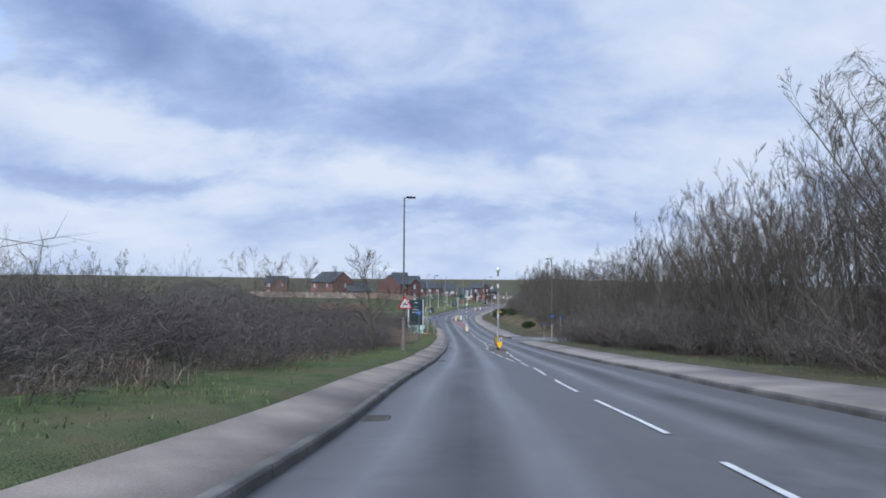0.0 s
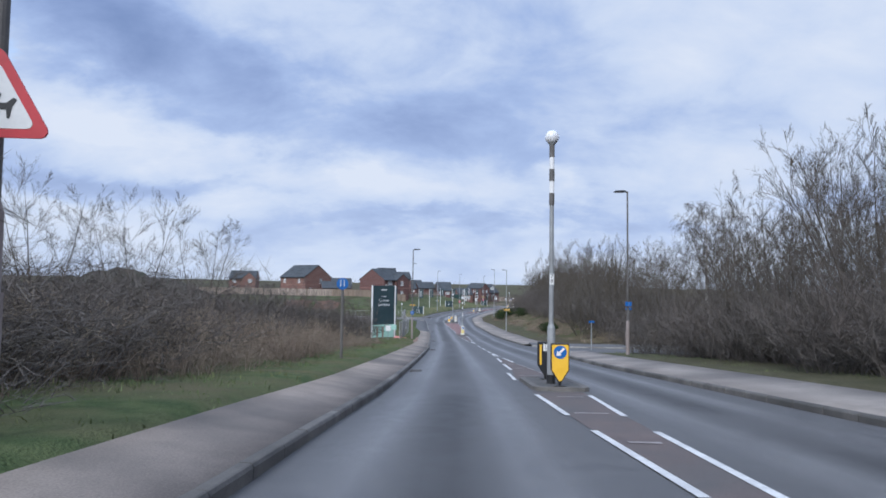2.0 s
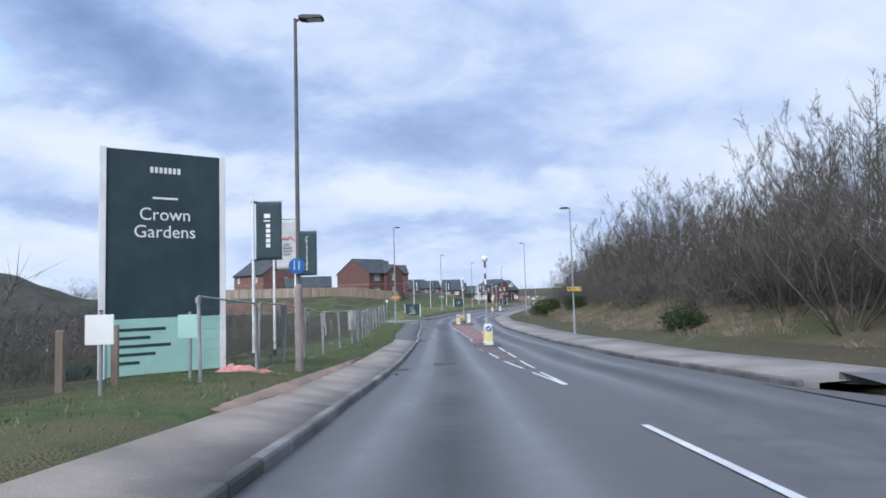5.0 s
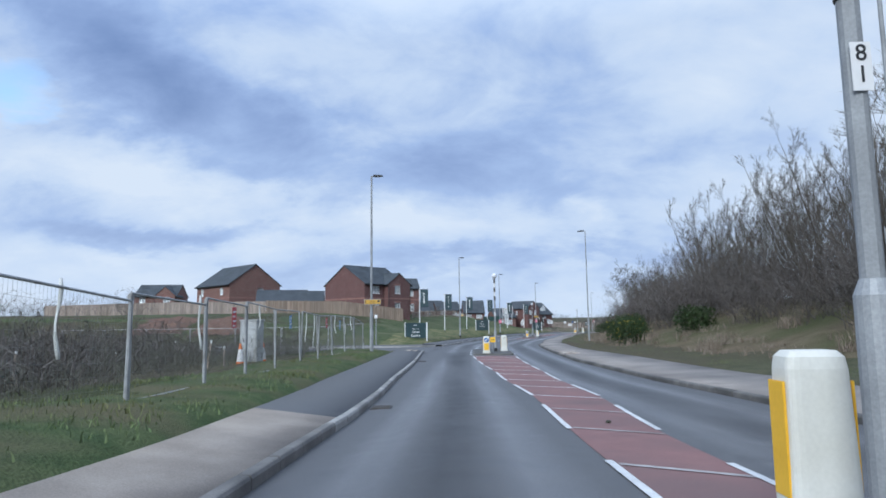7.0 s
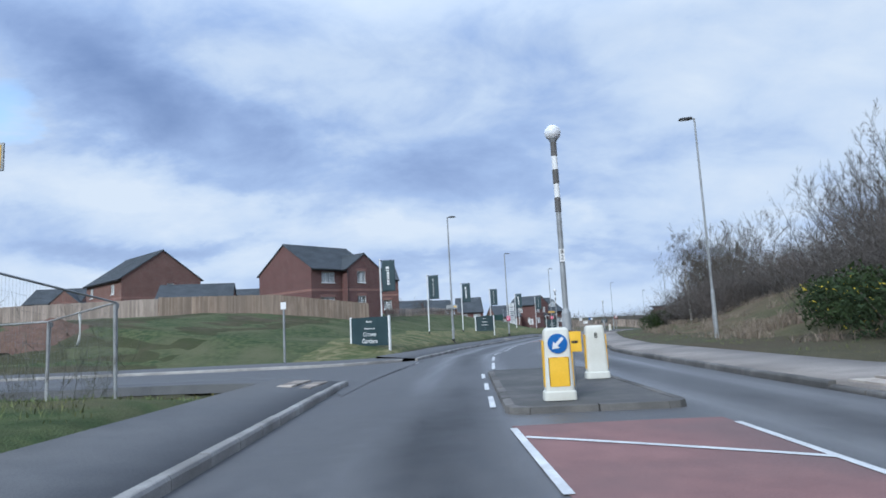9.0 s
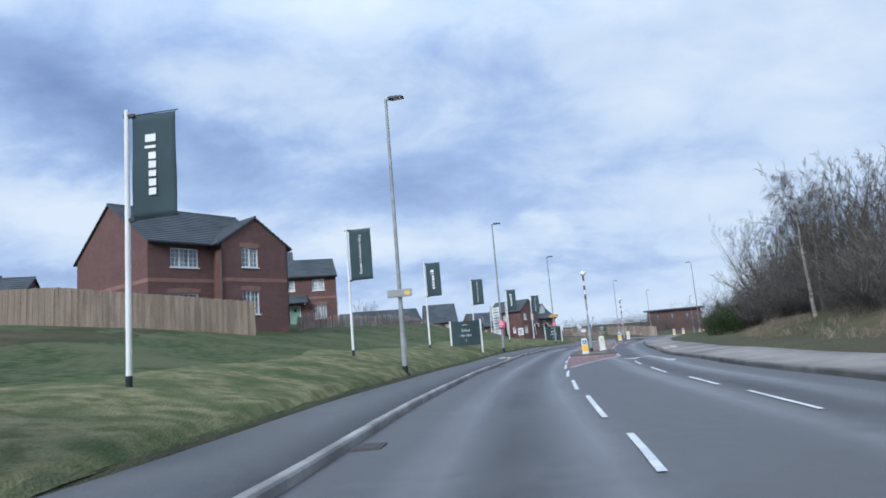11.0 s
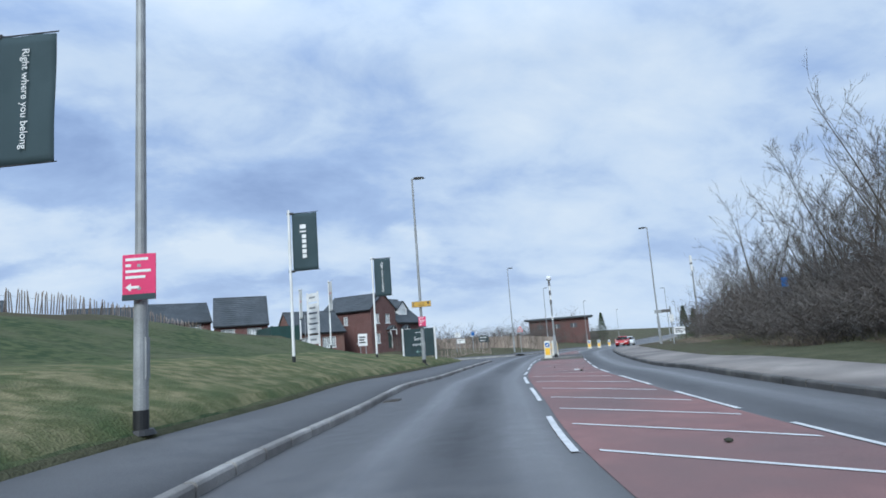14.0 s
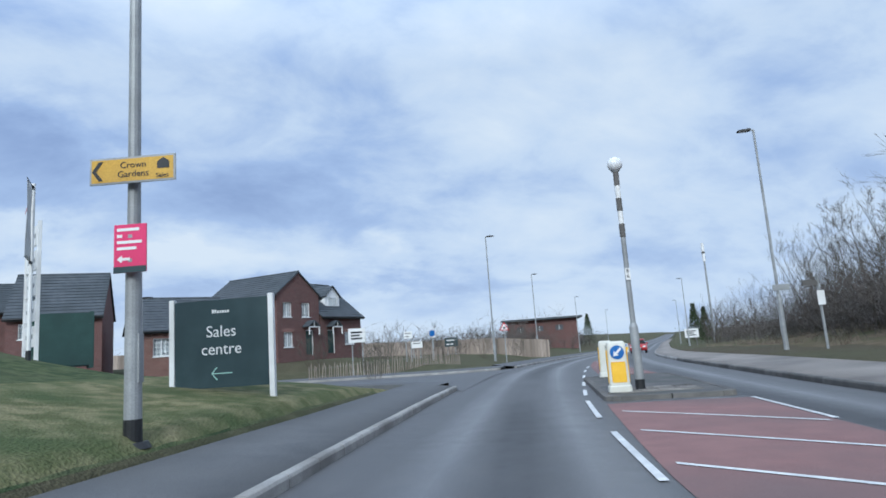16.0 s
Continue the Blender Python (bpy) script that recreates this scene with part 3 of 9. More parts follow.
# ---- footways ----
for lo_, hi_, mat_, label in ((-300, 84, "pale_path", "pale weathered tarmac footway"), (84, 113.5, "dusty_path", "grey dusty tarmac footway beside the site fence"), (113.5, 147.5, "dark_path", "dark new tarmac footway"), (159.5, 243.5, "dark_path", "dark new tarmac footway"), (261.5, 500, "dark_path", "dark new tarmac footway")):
    s_ = stretches((lo_, hi_))[0]
    k_, p_ = table(KERB_L, s_), table(PATH_L, s_)
    tagged(ribbon("pavement", s_, [p_ - 0.03, p_ + 0.02, (p_ + k_ - 0.125) / 2, k_ - 0.125, k_ - 0.123], [0.05, 0.26, 0.18, 0.1, -0.06], M[mat_]), label, "pavement", kind="structure")
for lo_, hi_ in ((-300, 68.5), (85.5, 500)):
    s_ = stretches((lo_, hi_))[0]
    k_, p_ = table(KERB_R, s_), table(PATH_R, s_)
    tagged(ribbon("pavement", s_, [k_ + 0.123, k_ + 0.125, (k_ + 0.125 + p_) / 2, p_ - 0.02, p_ + 0.03], [-0.06, 0.1, 0.16, 0.21, 0.04], M["shared_path"]), "wide pale tarmac shared path", "pavement", kind="structure")


# ---- side roads: a mouth with rounded corners, running off square to the road ----
def side_road(s0, side, half, reach, bend=0.0, radius=6.0):
    rows = []
    for d in np.r_[np.linspace(0, 10, 12), np.linspace(11.5, reach + 8, 24)]:
        flare = radius * (1 - math.sqrt(max(0.0, 1 - (1 - min(d / radius, 1.0)) ** 2)))
        ks = table(KERB_L if side < 0 else KERB_R, s0)
        mid = s0 + bend * (d / 20.0) ** 2
        row = []
        for u in (-1, -0.5, 0, 0.5, 1):
            s = mid + u * (half + flare)
            edge = table(KERB_L if side < 0 else KERB_R, s)
            o = edge * max(0, 1 - d / 12) + ks * min(d / 12, 1) + side * (d - 0.3)
            row.append(at(s, o, 0.004 + 0.02 * min(d / 6, 1) - 0.015 * abs(u)))
        rows.append(row)
    # kerbs round both corners
    for u in (0, 4):
        line_ = np.array([r_[u] for r_ in rows])[1:]
        out = line_ - np.array([r_[2] for r_ in rows])[1:]
        out[:, 2] = 0
        out /= np.linalg.norm(out, axis=1, keepdims=True)
        prof = [(0.0, -0.1), (0.0, 0.08), (0.02, 0.11), (0.13, 0.115), (0.14, 0.12), (1.9, 0.17), (1.95, -0.05)]
        tagged(new("kerb", sheet("kerb", np.stack([line_ + out * a_ + np.array([0, 0, b_]) for a_, b_ in prof[:4]], 1), M["kerb"], smooth=False)), "pale concrete kerb round the junction corner", "kerb", kind="structure")
        tagged(new("pavement", sheet("pavement", np.stack([line_ + out * a_ + np.array([0, 0, b_]) for a_, b_ in prof[4:]], 1), M["dark_path"], smooth=False)), "tarmac footway round the junction corner", "pavement", kind="structure")
    return tagged(new("road", sheet("road", np.array(rows), M["asphalt"])), "asphalt side road joining the main road", "road", kind="structure")


side_road(153.5, -1, 3.6, 54.0, bend=1.5, radius=5.0)
side_road(77.0, 1, 4.0, 26.0)
side_road(252.5, -1, 4.2, 32.0, bend=-2.0)


# ---- kerb stones, one by one ----
def kerb_stone_mesh(name, length):
    bm = bmesh.new()
    prism(bm, [(-0.125, -0.15), (0.0, -0.15), (0.005, 0.07), (-0.012, 0.1), (-0.03, 0.108), (-0.125, 0.11)], -length / 2 + 0.006, length / 2 - 0.006)
    return mesh_of(name, bm, M["kerb"])


KERB_MESH = kerb_stone_mesh("kerb_stone", 0.914)
KERB_OLD = kerb_stone_mesh("kerb_stone", 0.914)
KERB_OLD.materials[0] = M["kerb_old"]
KERB_MID = kerb_stone_mesh("kerb_stone", 0.914)
KERB_MID.materials[0] = M["kerb_mid"]


def kerb_run(stretch, side, label):
    """A line of stones whose faces look onto the road."""
    root = tagged(new("kerb"), label, "kerb", kind="structure")
    rest = []
    for s0, s1, drop in stretch:
        n = int(round((s1 - s0) / 0.914))
        for k in range(n):
            s = s0 + (k + 0.5) * (s1 - s0) / n
            o = float(table(KERB_L if side < 0 else KERB_R, s))
            p = at(s, o, -drop + random.uniform(-0.004, 0.004))
            a_, b_ = at(s - 0.45, float(table(KERB_L if side < 0 else KERB_R, s - 0.45))), at(s + 0.45, float(table(KERB_L if side < 0 else KERB_R, s + 0.45)))
            d = Vector(b_ - a_)
            yaw = math.degrees(math.atan2(-d.x, d.y))
            tilt = math.degrees(math.atan2(d.z, math.hypot(d.x, d.y)))
            m = pose(*p, 0, 0, yaw + random.uniform(-0.4, 0.4)) @ pose(0, 0, 0, tilt, 0, 0)
            if side > 0:
                m = m @ pose(0, 0, 0, 0, 0, 180)
            rest.append((m, KERB_OLD if side > 0 or s < 80 else KERB_MID if s < 113 else KERB_MESH))
    return root, rest


def kerb_pieces():
    """Stones along the driven stretch are pieces, the far ones are joined."""
    for side, runs, label in ((-1, [(0, 147.6, 0.0), (159.4, 198.5, 0.0), (198.5, 200.3, 0.03), (200.3, 243.4, 0.0), (261.6, 300, 0.0)], "pale concrete kerb stones edging the footway"), (1, [(0, 68, 0.0), (86, 139.6, 0.0), (139.6, 142.4, 0.06), (142.4, 196.2, 0.0), (196.2, 199.2, 0.06), (199.2, 258, 0.0)], "weathered concrete kerb stones along the wide path")):
        root, mats = kerb_run(runs, side, label)
        for m, me_ in mats[:298]:
            ob = new("kerb_stone", me_)
            ob.parent = root
            ob.matrix_local = m
        v0 = np.array([v.co[:] for v in KERB_MESH.vertices])
        f0 = [list(p.vertices) for p in KERB_MESH.polygons]
        if mats[298:]:
            vs, fs = [], []
            for m, _ in mats[298:]:
                mm = np.array(m)
                fs += [[i + len(v0) * (len(vs)) for i in f] for f in f0]
                vs.append(v0 @ mm[:3, :3].T + mm[:3, 3])
            me = bpy.data.meshes.new("kerb_stones")
            me.from_pydata(np.concatenate(vs).tolist(), [], fs)
            me.materials.append(M["kerb"])
            ob = new("kerb_stones", me)
            ob.parent = root
            tagged(ob, kind="stuff")
    for lo_, hi_, tab, sgn in ((-280, 0, KERB_L, -1), (300, 480, KERB_L, -1), (-280, 0, KERB_R, 1), (258, 480, KERB_R, 1)):
        s_ = stretches((lo_, hi_))[0]
        k_ = table(tab, s_)
        tagged(ribbon("kerb", s_, [k_ + sgn * 0.125, k_ + sgn * 0.02, k_, k_], [0.11, 0.108, 0.08, -0.1], M["kerb"]), "pale concrete kerb edging the road", "kerb", kind="structure")


# ---- road markings ----
MARKS = {"line_white": [], "line_worn": [], "red_tarmac": [], "worn_red": []}


def strip(s0, s1, o0, o1, width, mat_="line_white", h=0.013, step=1.0):
    """A painted line from offset o0 to o1."""
    n, m = max(int(abs(s1 - s0) / step), 1) + 1, 5 if width > 0.4 else 2
    s_, o_ = np.linspace(s0, s1, n), np.linspace(o0, o1, n)
    cols = [o_ + width * (0.8 if width < 0.2 else 1.0) * u for u in np.linspace(-0.5, 0.5, m)]
    MARKS[mat_].append(np.stack([at(s_, q, h + camber(s_, q)) for q in cols], 1))


def patch(s_, lo_, hi_, mat_, h):
    s_ = np.asarray(s_, float)
    cols = [at(s_, lo_ + (hi_ - lo_) * u, h + camber(s_, lo_ + (hi_ - lo_) * u)) for u in np.linspace(0, 1, 9)]
    MARKS[mat_].append(np.stack(cols, 1))


def slant(s0, a_, b_, lean, mat_="line_white", width=0.11):
    """A hatch bar that leans back along the road from its left end."""
    o_ = np.linspace(a_, b_, 7)
    rows = [at(s0 - lean * (o_ - a_) + e_, o_, 0.013 + camber(s0, o_)) for e_ in (-width / 2, width / 2)]
    MARKS[mat_].append(np.stack(rows))


def markings():
    # single centre line, then pairs that part round the refuges
    for s0, s1, o in ((-27.5, -23.4, 2.4), (-21.5, -17.4, 2.4), (-15.6, -11.5, 2.4), (-9.7, -5.6, 2.4), (-3.8, 0.3, 2.4), (2.1, 6.3, 2.42), (8.1, 12.2, 2.45), (14.0, 17.9, 2.45), (19.9, 24.2, 2.38), (25.7, 29.0, 2.28)):
        strip(s0, s1, o, o, 0.11)
    for s0, s1, a_, b_, c_, d_ in ((30.2, 33.8, 2.04, 1.9, 2.39, 2.35), (35.2, 38.4, 1.82, 1.70, 2.40, 2.47), (39.9, 43.2, 1.63, 1.55, 2.47, 2.62), (56.3, 59.9, 1.92, 2.02, 2.41, 2.29), (62.0, 65.5, 2.09, 2.16, 2.27, 2.23), (92.2, 96.0, 1.95, 1.8, 2.27, 2.36), (97.6, 100.4, 1.75, 1.6, 2.4, 2.38)):
        strip(s0, s1, a_, b_, 0.12)
        strip(s0, s1, c_, d_, 0.12)
    for s0, s1, a_ in ((66.9, 69.8, 2.18), (71.8, 75.6, 2.18), (77.6, 81.6, 2.16)):
        strip(s0, s1, a_, a_, 0.12)
    strip(86.9, 90.4, 2.14, 1.96, 0.11)
    strip(86.9, 90.4, 2.18, 2.17, 0.11)
    strip(51.3, 54.8, 1.82, 1.87, 0.13)
    strip(46.9, 49.6, 1.5, 1.56, 0.11)
    strip(101.0, 103.9, 2.33, 2.34, 0.12)
    strip(102.1, 104.0, 1.42, 1.31, 0.11, "line_worn")
    for s0, s1, a_, b_ in ((51.3, 52.3, 2.58, 2.53), (52.5, 54.9, 2.55, 2.4), (101.6, 101.9, 1.42, 1.4), (100.8, 101.2, 1.46, 1.44), (48.0, 50.4, 2.62, 2.6)):
        strip(s0, s1, a_, b_, 0.07, "line_worn")
    for s0, a_, b_ in ((37.5, 1.9, 2.27), (40.15, 1.78, 2.3), (42.75, 1.9, 2.42), (48.6, 1.8, 2.4), (52.1, 1.95, 2.36), (54.7, 2.03, 2.29), (57.3, 2.1, 2.29), (93.2, 1.95, 2.25), (96.0, 1.9, 2.25), (98.6, 1.8, 2.3), (101.4, 1.58, 2.16)):
        strip(s0, s0 + 0.11, (a_ + b_) / 2, (a_ + b_) / 2, b_ - a_, "line_worn", step=0.1)
    # worn reddish surfacing between the parted lines
    for knots in (((31, 1.98, 2.38), (35, 1.86, 2.4), (39, 1.68, 2.47), (43.9, 1.55, 2.62)), ((47.3, 1.55, 2.7), (51, 1.82, 2.56), (55, 1.87, 2.4), (60, 2.02, 2.29)), ((92.2, 1.95, 2.25), (97, 1.78, 2.38), (101, 1.46, 2.34), (105.1, 1.35, 2.4))):
        k_ = np.array(knots)
        s_ = np.arange(k_[0, 0], k_[-1, 0], 0.8)
        patch(s_, np.interp(s_, k_[:, 0], k_[:, 1]), np.interp(s_, k_[:, 0], k_[:, 2]), "worn_red", 0.006)
    # red hatched area up to the third refuge
    s_ = np.arange(108.2, 140.5, 0.9)
    lo_, hi_ = np.interp(s_, [108, 118, 121, 127, 130.5, 135, 139.4], [1.5, 1.58, 1.5, 1.31, 1.02, 0.75, 0.5]), np.interp(s_, [108, 112, 118, 126.6, 131, 136, 141], [2.6, 2.68, 3.03, 3.08, 2.96, 2.88, 2.95])
    patch(s_, lo_, hi_, "red_tarmac", 0.006)
    for s0 in (109.8, 112.5, 115.1, 117.8, 120.7, 123.4, 126.1, 128.4, 130.9, 133.6, 136.3, 138.9):
        a_, b_ = float(np.interp(s0, s_, lo_)), float(np.interp(s0, s_, hi_))
        slant(s0, a_ + 0.06, b_ - 0.06, 0.65, "line_white" if s0 > 116 else "line_worn")
    for s0, s1 in ((108.2, 110.0), (112.4, 115.8), (117.8, 121.2), (123.0, 126.8), (128.3, 130.8), (132.0, 134.9), (136.6, 139.5)):
        strip(s0, s1, float(np.interp(s0, s_, lo_)), float(np.interp(s1, s_, lo_)), 0.105)
        strip(s0 - 0.2, s1 - 0.2, float(np.interp(s0, s_, hi_)), float(np.interp(s1, s_, hi_)), 0.105)
    for s0, s1 in ((141.5, 143.0), (144.2, 145.7), (147.0, 148.5)):
        strip(s0, s1, 0.36, 0.38, 0.11)
        strip(s0, s1, 3.06, 3.06, 0.11)
    for s0 in (150.2, 155.2, 160.2):
        strip(s0, s0 + 3.3, 0.7 + (s0 - 150) * 0.03, 0.8 + (s0 - 150) * 0.03, 0.12)
    for s0, s1 in ((165.3, 167.4), (168.9, 172.2), (173.8, 177.0), (178.9, 182.1)):
        strip(s0, s1, 1.12, 1.2, 0.11)
    for s0, s1 in ((163.2, 166.2), (168.4, 171.2), (172.7, 175.4), (177.8, 181.1), (183.2, 185.9)):
        strip(s0, s1, 3.76, 3.82, 0.11)
    # taper, fourth refuge, long hatched area
    s_ = np.arange(184.5, 197.2, 0.7)
    hi_ = np.interp(s_, [184.5, 193.8, 198], [1.36, 3.74, 3.7])
    patch(s_, np.full(len(s_), 1.16), hi_, "red_tarmac", 0.006)
    strip(184.2, 193.8, 1.3, 3.76, 0.12)
    strip(193.8, 196.2, 3.76, 3.68, 0.11)
    for s0, b_ in ((186.8, 1.65), (189.1, 2.19), (191.4, 2.73), (193.7, 3.2), (196.0, 3.64)):
        slant(s0, 1.3, b_, 0.95)
    for s0, s1 in ((183.6, 186.9), (188.5, 192.3), (194.1, 196.6), (199.2, 200.5), (201.6, 203.0), (205.5, 208.6), (211.1, 214.2), (215.5, 218.6), (220.4, 223.6), (225.9, 228.9), (229.8, 232.7), (234.2, 237.0), (238.2, 239.8), (241.0, 242.6), (244.2, 246.0), (248.0, 250.0), (252.0, 254.0)):
        strip(s0, s1, 1.1 + max(0, s0 - 236) * 0.05, 1.1 + max(0, s1 - 236) * 0.05, 0.105)
    s_ = np.arange(201.1, 236.6, 0.9)
    lo_, hi_ = np.interp(s_, [203, 230, 236.6], [1.2, 1.2, 1.45]), np.interp(s_, [203, 212, 218, 223, 229, 236.6], [3.7, 3.6, 3.52, 3.68, 3.8, 3.9])
    patch(s_, lo_, hi_, "red_tarmac", 0.006)
    slant(201.6, 1.34, 1.9, 0.95)
    for s0 in (203.45, 205.5, 207.6, 209.6, 211.7, 213.9, 216.1, 218.4, 220.9, 223.6, 226.2, 228.4, 230.5, 232.7, 234.9):
        a_, b_ = float(np.interp(s0, s_, lo_)), float(np.interp(s0, s_, hi_))
        slant(s0, a_ + 0.14, b_ - 0.14, 0.95)
    for s0, s1 in ((201.2, 202.4), (203.8, 206.6), (208.2, 211.4), (213.2, 216.4), (218.4, 221.8), (223.4, 226.6), (228.2, 231.4), (233.0, 236.2)):
        strip(s0, s1, float(np.interp(s0, s_, hi_)) + 0.05, float(np.interp(s1, s_, hi_)) + 0.05, 0.1)
    s_ = np.arange(244.5, 266.0, 1.0)
    patch(s_, np.full(len(s_), 2.1), np.interp(s_, [244, 266], [3.9, 2.7]), "red_tarmac", 0.006)
    for k in range(8):
        strip(245.8 + 2.5 * k, 245.92 + 2.5 * k, 2.9, 2.9, 1.3)
    # junction mouths: broken give-way lines
    for s0 in (147.6, 149.1, 150.6, 152.1, 153.6, 155.1, 156.6):
        strip(s0, s0 + 1.0, -2.85 + (s0 - 147) * 0.07, -2.79 + (s0 - 147) * 0.07, 0.13)
        strip(s0, s0 + 1.0, -3.2 + (s0 - 147) * 0.07, -3.14 + (s0 - 147) * 0.07, 0.11)
    for s0 in (245.0, 247.0, 249.0, 251.0, 253.0, 255.0, 257.0):
        strip(s0, s0 + 1.0, -2.3, -2.3, 0.13)
        strip(s0, s0 + 1.0, -2.62, -2.62, 0.11)
    # two-headed lane arrow in the turning lane
    for s0, s1, a_, b_, w_ in ((191.2, 189.5, 5.05, 4.15, 0.2), (192.0, 186.0, 5.02, 5.12, 0.15)):
        strip(s0, s1, a_, b_, w_, step=0.5)
    s_ = np.linspace(188.2, 189.6, 5)
    patch(s_, 4.02 - 0.4 * (s_ - 188.2) / 1.4, 4.04 + 0.4 * (s_ - 188.2) / 1.4, "line_white", 0.013)
    s_ = np.linspace(184.9, 186.1, 5)
    patch(s_, 5.12 - 0.28 * (s_ - 184.9) / 1.2, 5.16 + 0.28 * (s_ - 184.9) / 1.2, "line_white", 0.013)
    names = {"line_white": "white thermoplastic road lines", "line_worn": "worn pale cross lines between the centre lines", "red_tarmac": "dull worn red tarmac of the hatched median", "worn_red": "brownish worn red surfacing between the centre lines"}
    for key, grids in MARKS.items():
        vs, fs, k = [], [], 0
        for g in grids:
            r, c, _ = g.shape
            i = np.arange(r * c).reshape(r, c) + k
            fs.append(np.stack([i[:-1, :-1], i[:-1, 1:], i[1:, 1:], i[1:, :-1]], -1).reshape(-1, 4))
            vs.append(g.reshape(-1, 3))
            k += r * c
        me = fast_mesh("road_marking", np.concatenate(vs), np.concatenate(fs))
        me.materials.append(M[key])
        tagged(new("road_marking", me), names[key], "road marking", kind="structure")


markings()


# ---- traffic islands ----
def island(s0, s1, o0, o1, slabs=False):
    mid_s, mid_o = (s0 + s1) / 2, (o0 + o1) / 2
    base = at(mid_s, mid_o)
    m = pose(*base, 0, 0, heading(mid_s))
    root = empty("traffic_island", m, "low concrete-kerbed traffic island in the middle of the road", "traffic island", "traffic islands")
    inv = m.inverted()
    r = min(0.3, (o1 - o0) / 2 - 0.05)
    ring = []
    for cs, co, a0 in ((s1 - r, o1 - r, 0), (s0 + r, o1 - r, 90), (s0 + r, o0 + r, 180), (s1 - r, o0 + r, 270)):
        for k in range(4):
            a_ = radians(a0 + 30 * k)
            ring.append((cs + r * math.cos(a_), co + r * math.sin(a_)))
    # even steps round the edge
    loop = np.array(ring)
    c_ = np.array([mid_s, mid_o])
    outer = [inv @ Vector(at(s_, o_, -0.05)) for s_, o_ in loop]
    top_o = [inv @ Vector(at(*(c_ + (np.array((s_, o_)) - c_) * 0.99), 0.125)) for s_, o_ in loop]
    wid = 0.14
    top_i = []
    for s_, o_ in loop:
        ds, do = s_ - mid_s, o_ - mid_o
        top_i.append(inv @ Vector(at(mid_s + ds * (1 - wid / ((s1 - s0) / 2)), mid_o + do * (1 - wid / ((o1 - o0) / 2)), 0.13)))
    n = len(loop)
    for k in range(n):
        j = (k + 1) % n
        segs = max(int((outer[j] - outer[k]).length / 0.9), 1)
        for q in range(segs):
            u0, u1 = q / segs + 0.006, (q + 1) / segs - 0.006
            bm = bmesh.new()
            vs = [bm.verts.new(p) for p in (outer[k].lerp(outer[j], u0), outer[k].lerp(outer[j], u1), top_o[k].lerp(top_o[j], u1), top_o[k].lerp(top_o[j], u0), top_i[k].lerp(top_i[j], u1), top_i[k].lerp(top_i[j], u0))]
            bm.faces.new((vs[0], vs[1], vs[2], vs[3]))
            bm.faces.new((vs[3], vs[2], vs[4], vs[5]))
            lows = [bm.verts.new(vs[i].co - Vector((0, 0, 0.15))) for i in (4, 5)]
            bm.faces.new((vs[5], vs[4], lows[0], lows[1]))
            bm.faces.new((vs[0], vs[3], vs[5], lows[1]))
            bm.faces.new((vs[1], lows[0], vs[4], vs[2]))
            bmesh.ops.recalc_face_normals(bm, faces=bm.faces)
            part("kerb_stone", bm, M["kerb_old"], root)
    bm = bmesh.new()
    bm.faces.new([bm.verts.new(p - Vector((0, 0, 0.008))) for p in top_i])
    bmesh.ops.recalc_face_normals(bm, faces=bm.faces)
    if bm.faces[:][0].normal.z < 0:
        bmesh.ops.reverse_faces(bm, faces=bm.faces)
    part("surface", bm, M["island_top"], root, "worn dark tarmac top")
    if slabs:
        for k in range(int((o1 - o0 - 0.8) / 0.4)):
            for q in range(3):
                bm = bmesh.new()
                box(bm, -0.195, 0.195, -0.195, 0.195, 0, 0.03, 0.004)
                for a_ in range(5):
                    tube(bm, (-0.16 + 0.08 * a_, -0.17, 0.03), (-0.16 + 0.08 * a_, 0.17, 0.03), 0.012, n=5)
                ob = part("tactile_slab", bm, M["slab_old"], root)
                ob.matrix_local = inv @ pose(*at(s0 + 1.0 + 0.4 * q, o0 + 0.6 + 0.4 * k, 0.105), 0, 0, heading(mid_s))
    return root


island(44.0, 47.2, 1.6, 2.85)
island(104.95, 108.0, 1.38, 2.58)
island(140.6, 148.6, 0.5, 2.94)
island(196.35, 201.0, 1.12, 3.7, slabs=True)
island(236.6, 243.6, 1.45, 3.9, slabs=True)


# ---- street furniture ----
M["board_yellow"] = surface("board_yellow", (0.52, 0.30, 0.04), (0.58, 0.35, 0.05), 4.0, 0.5, 0.05, 40, (0.47, 0.28, 0.05), 1.5, world_space=False)

def stand(x, y, yaw=0.0, sink=0.0):
    return pose(x, y, ground_at(x, y) - sink, 0, 0, yaw)


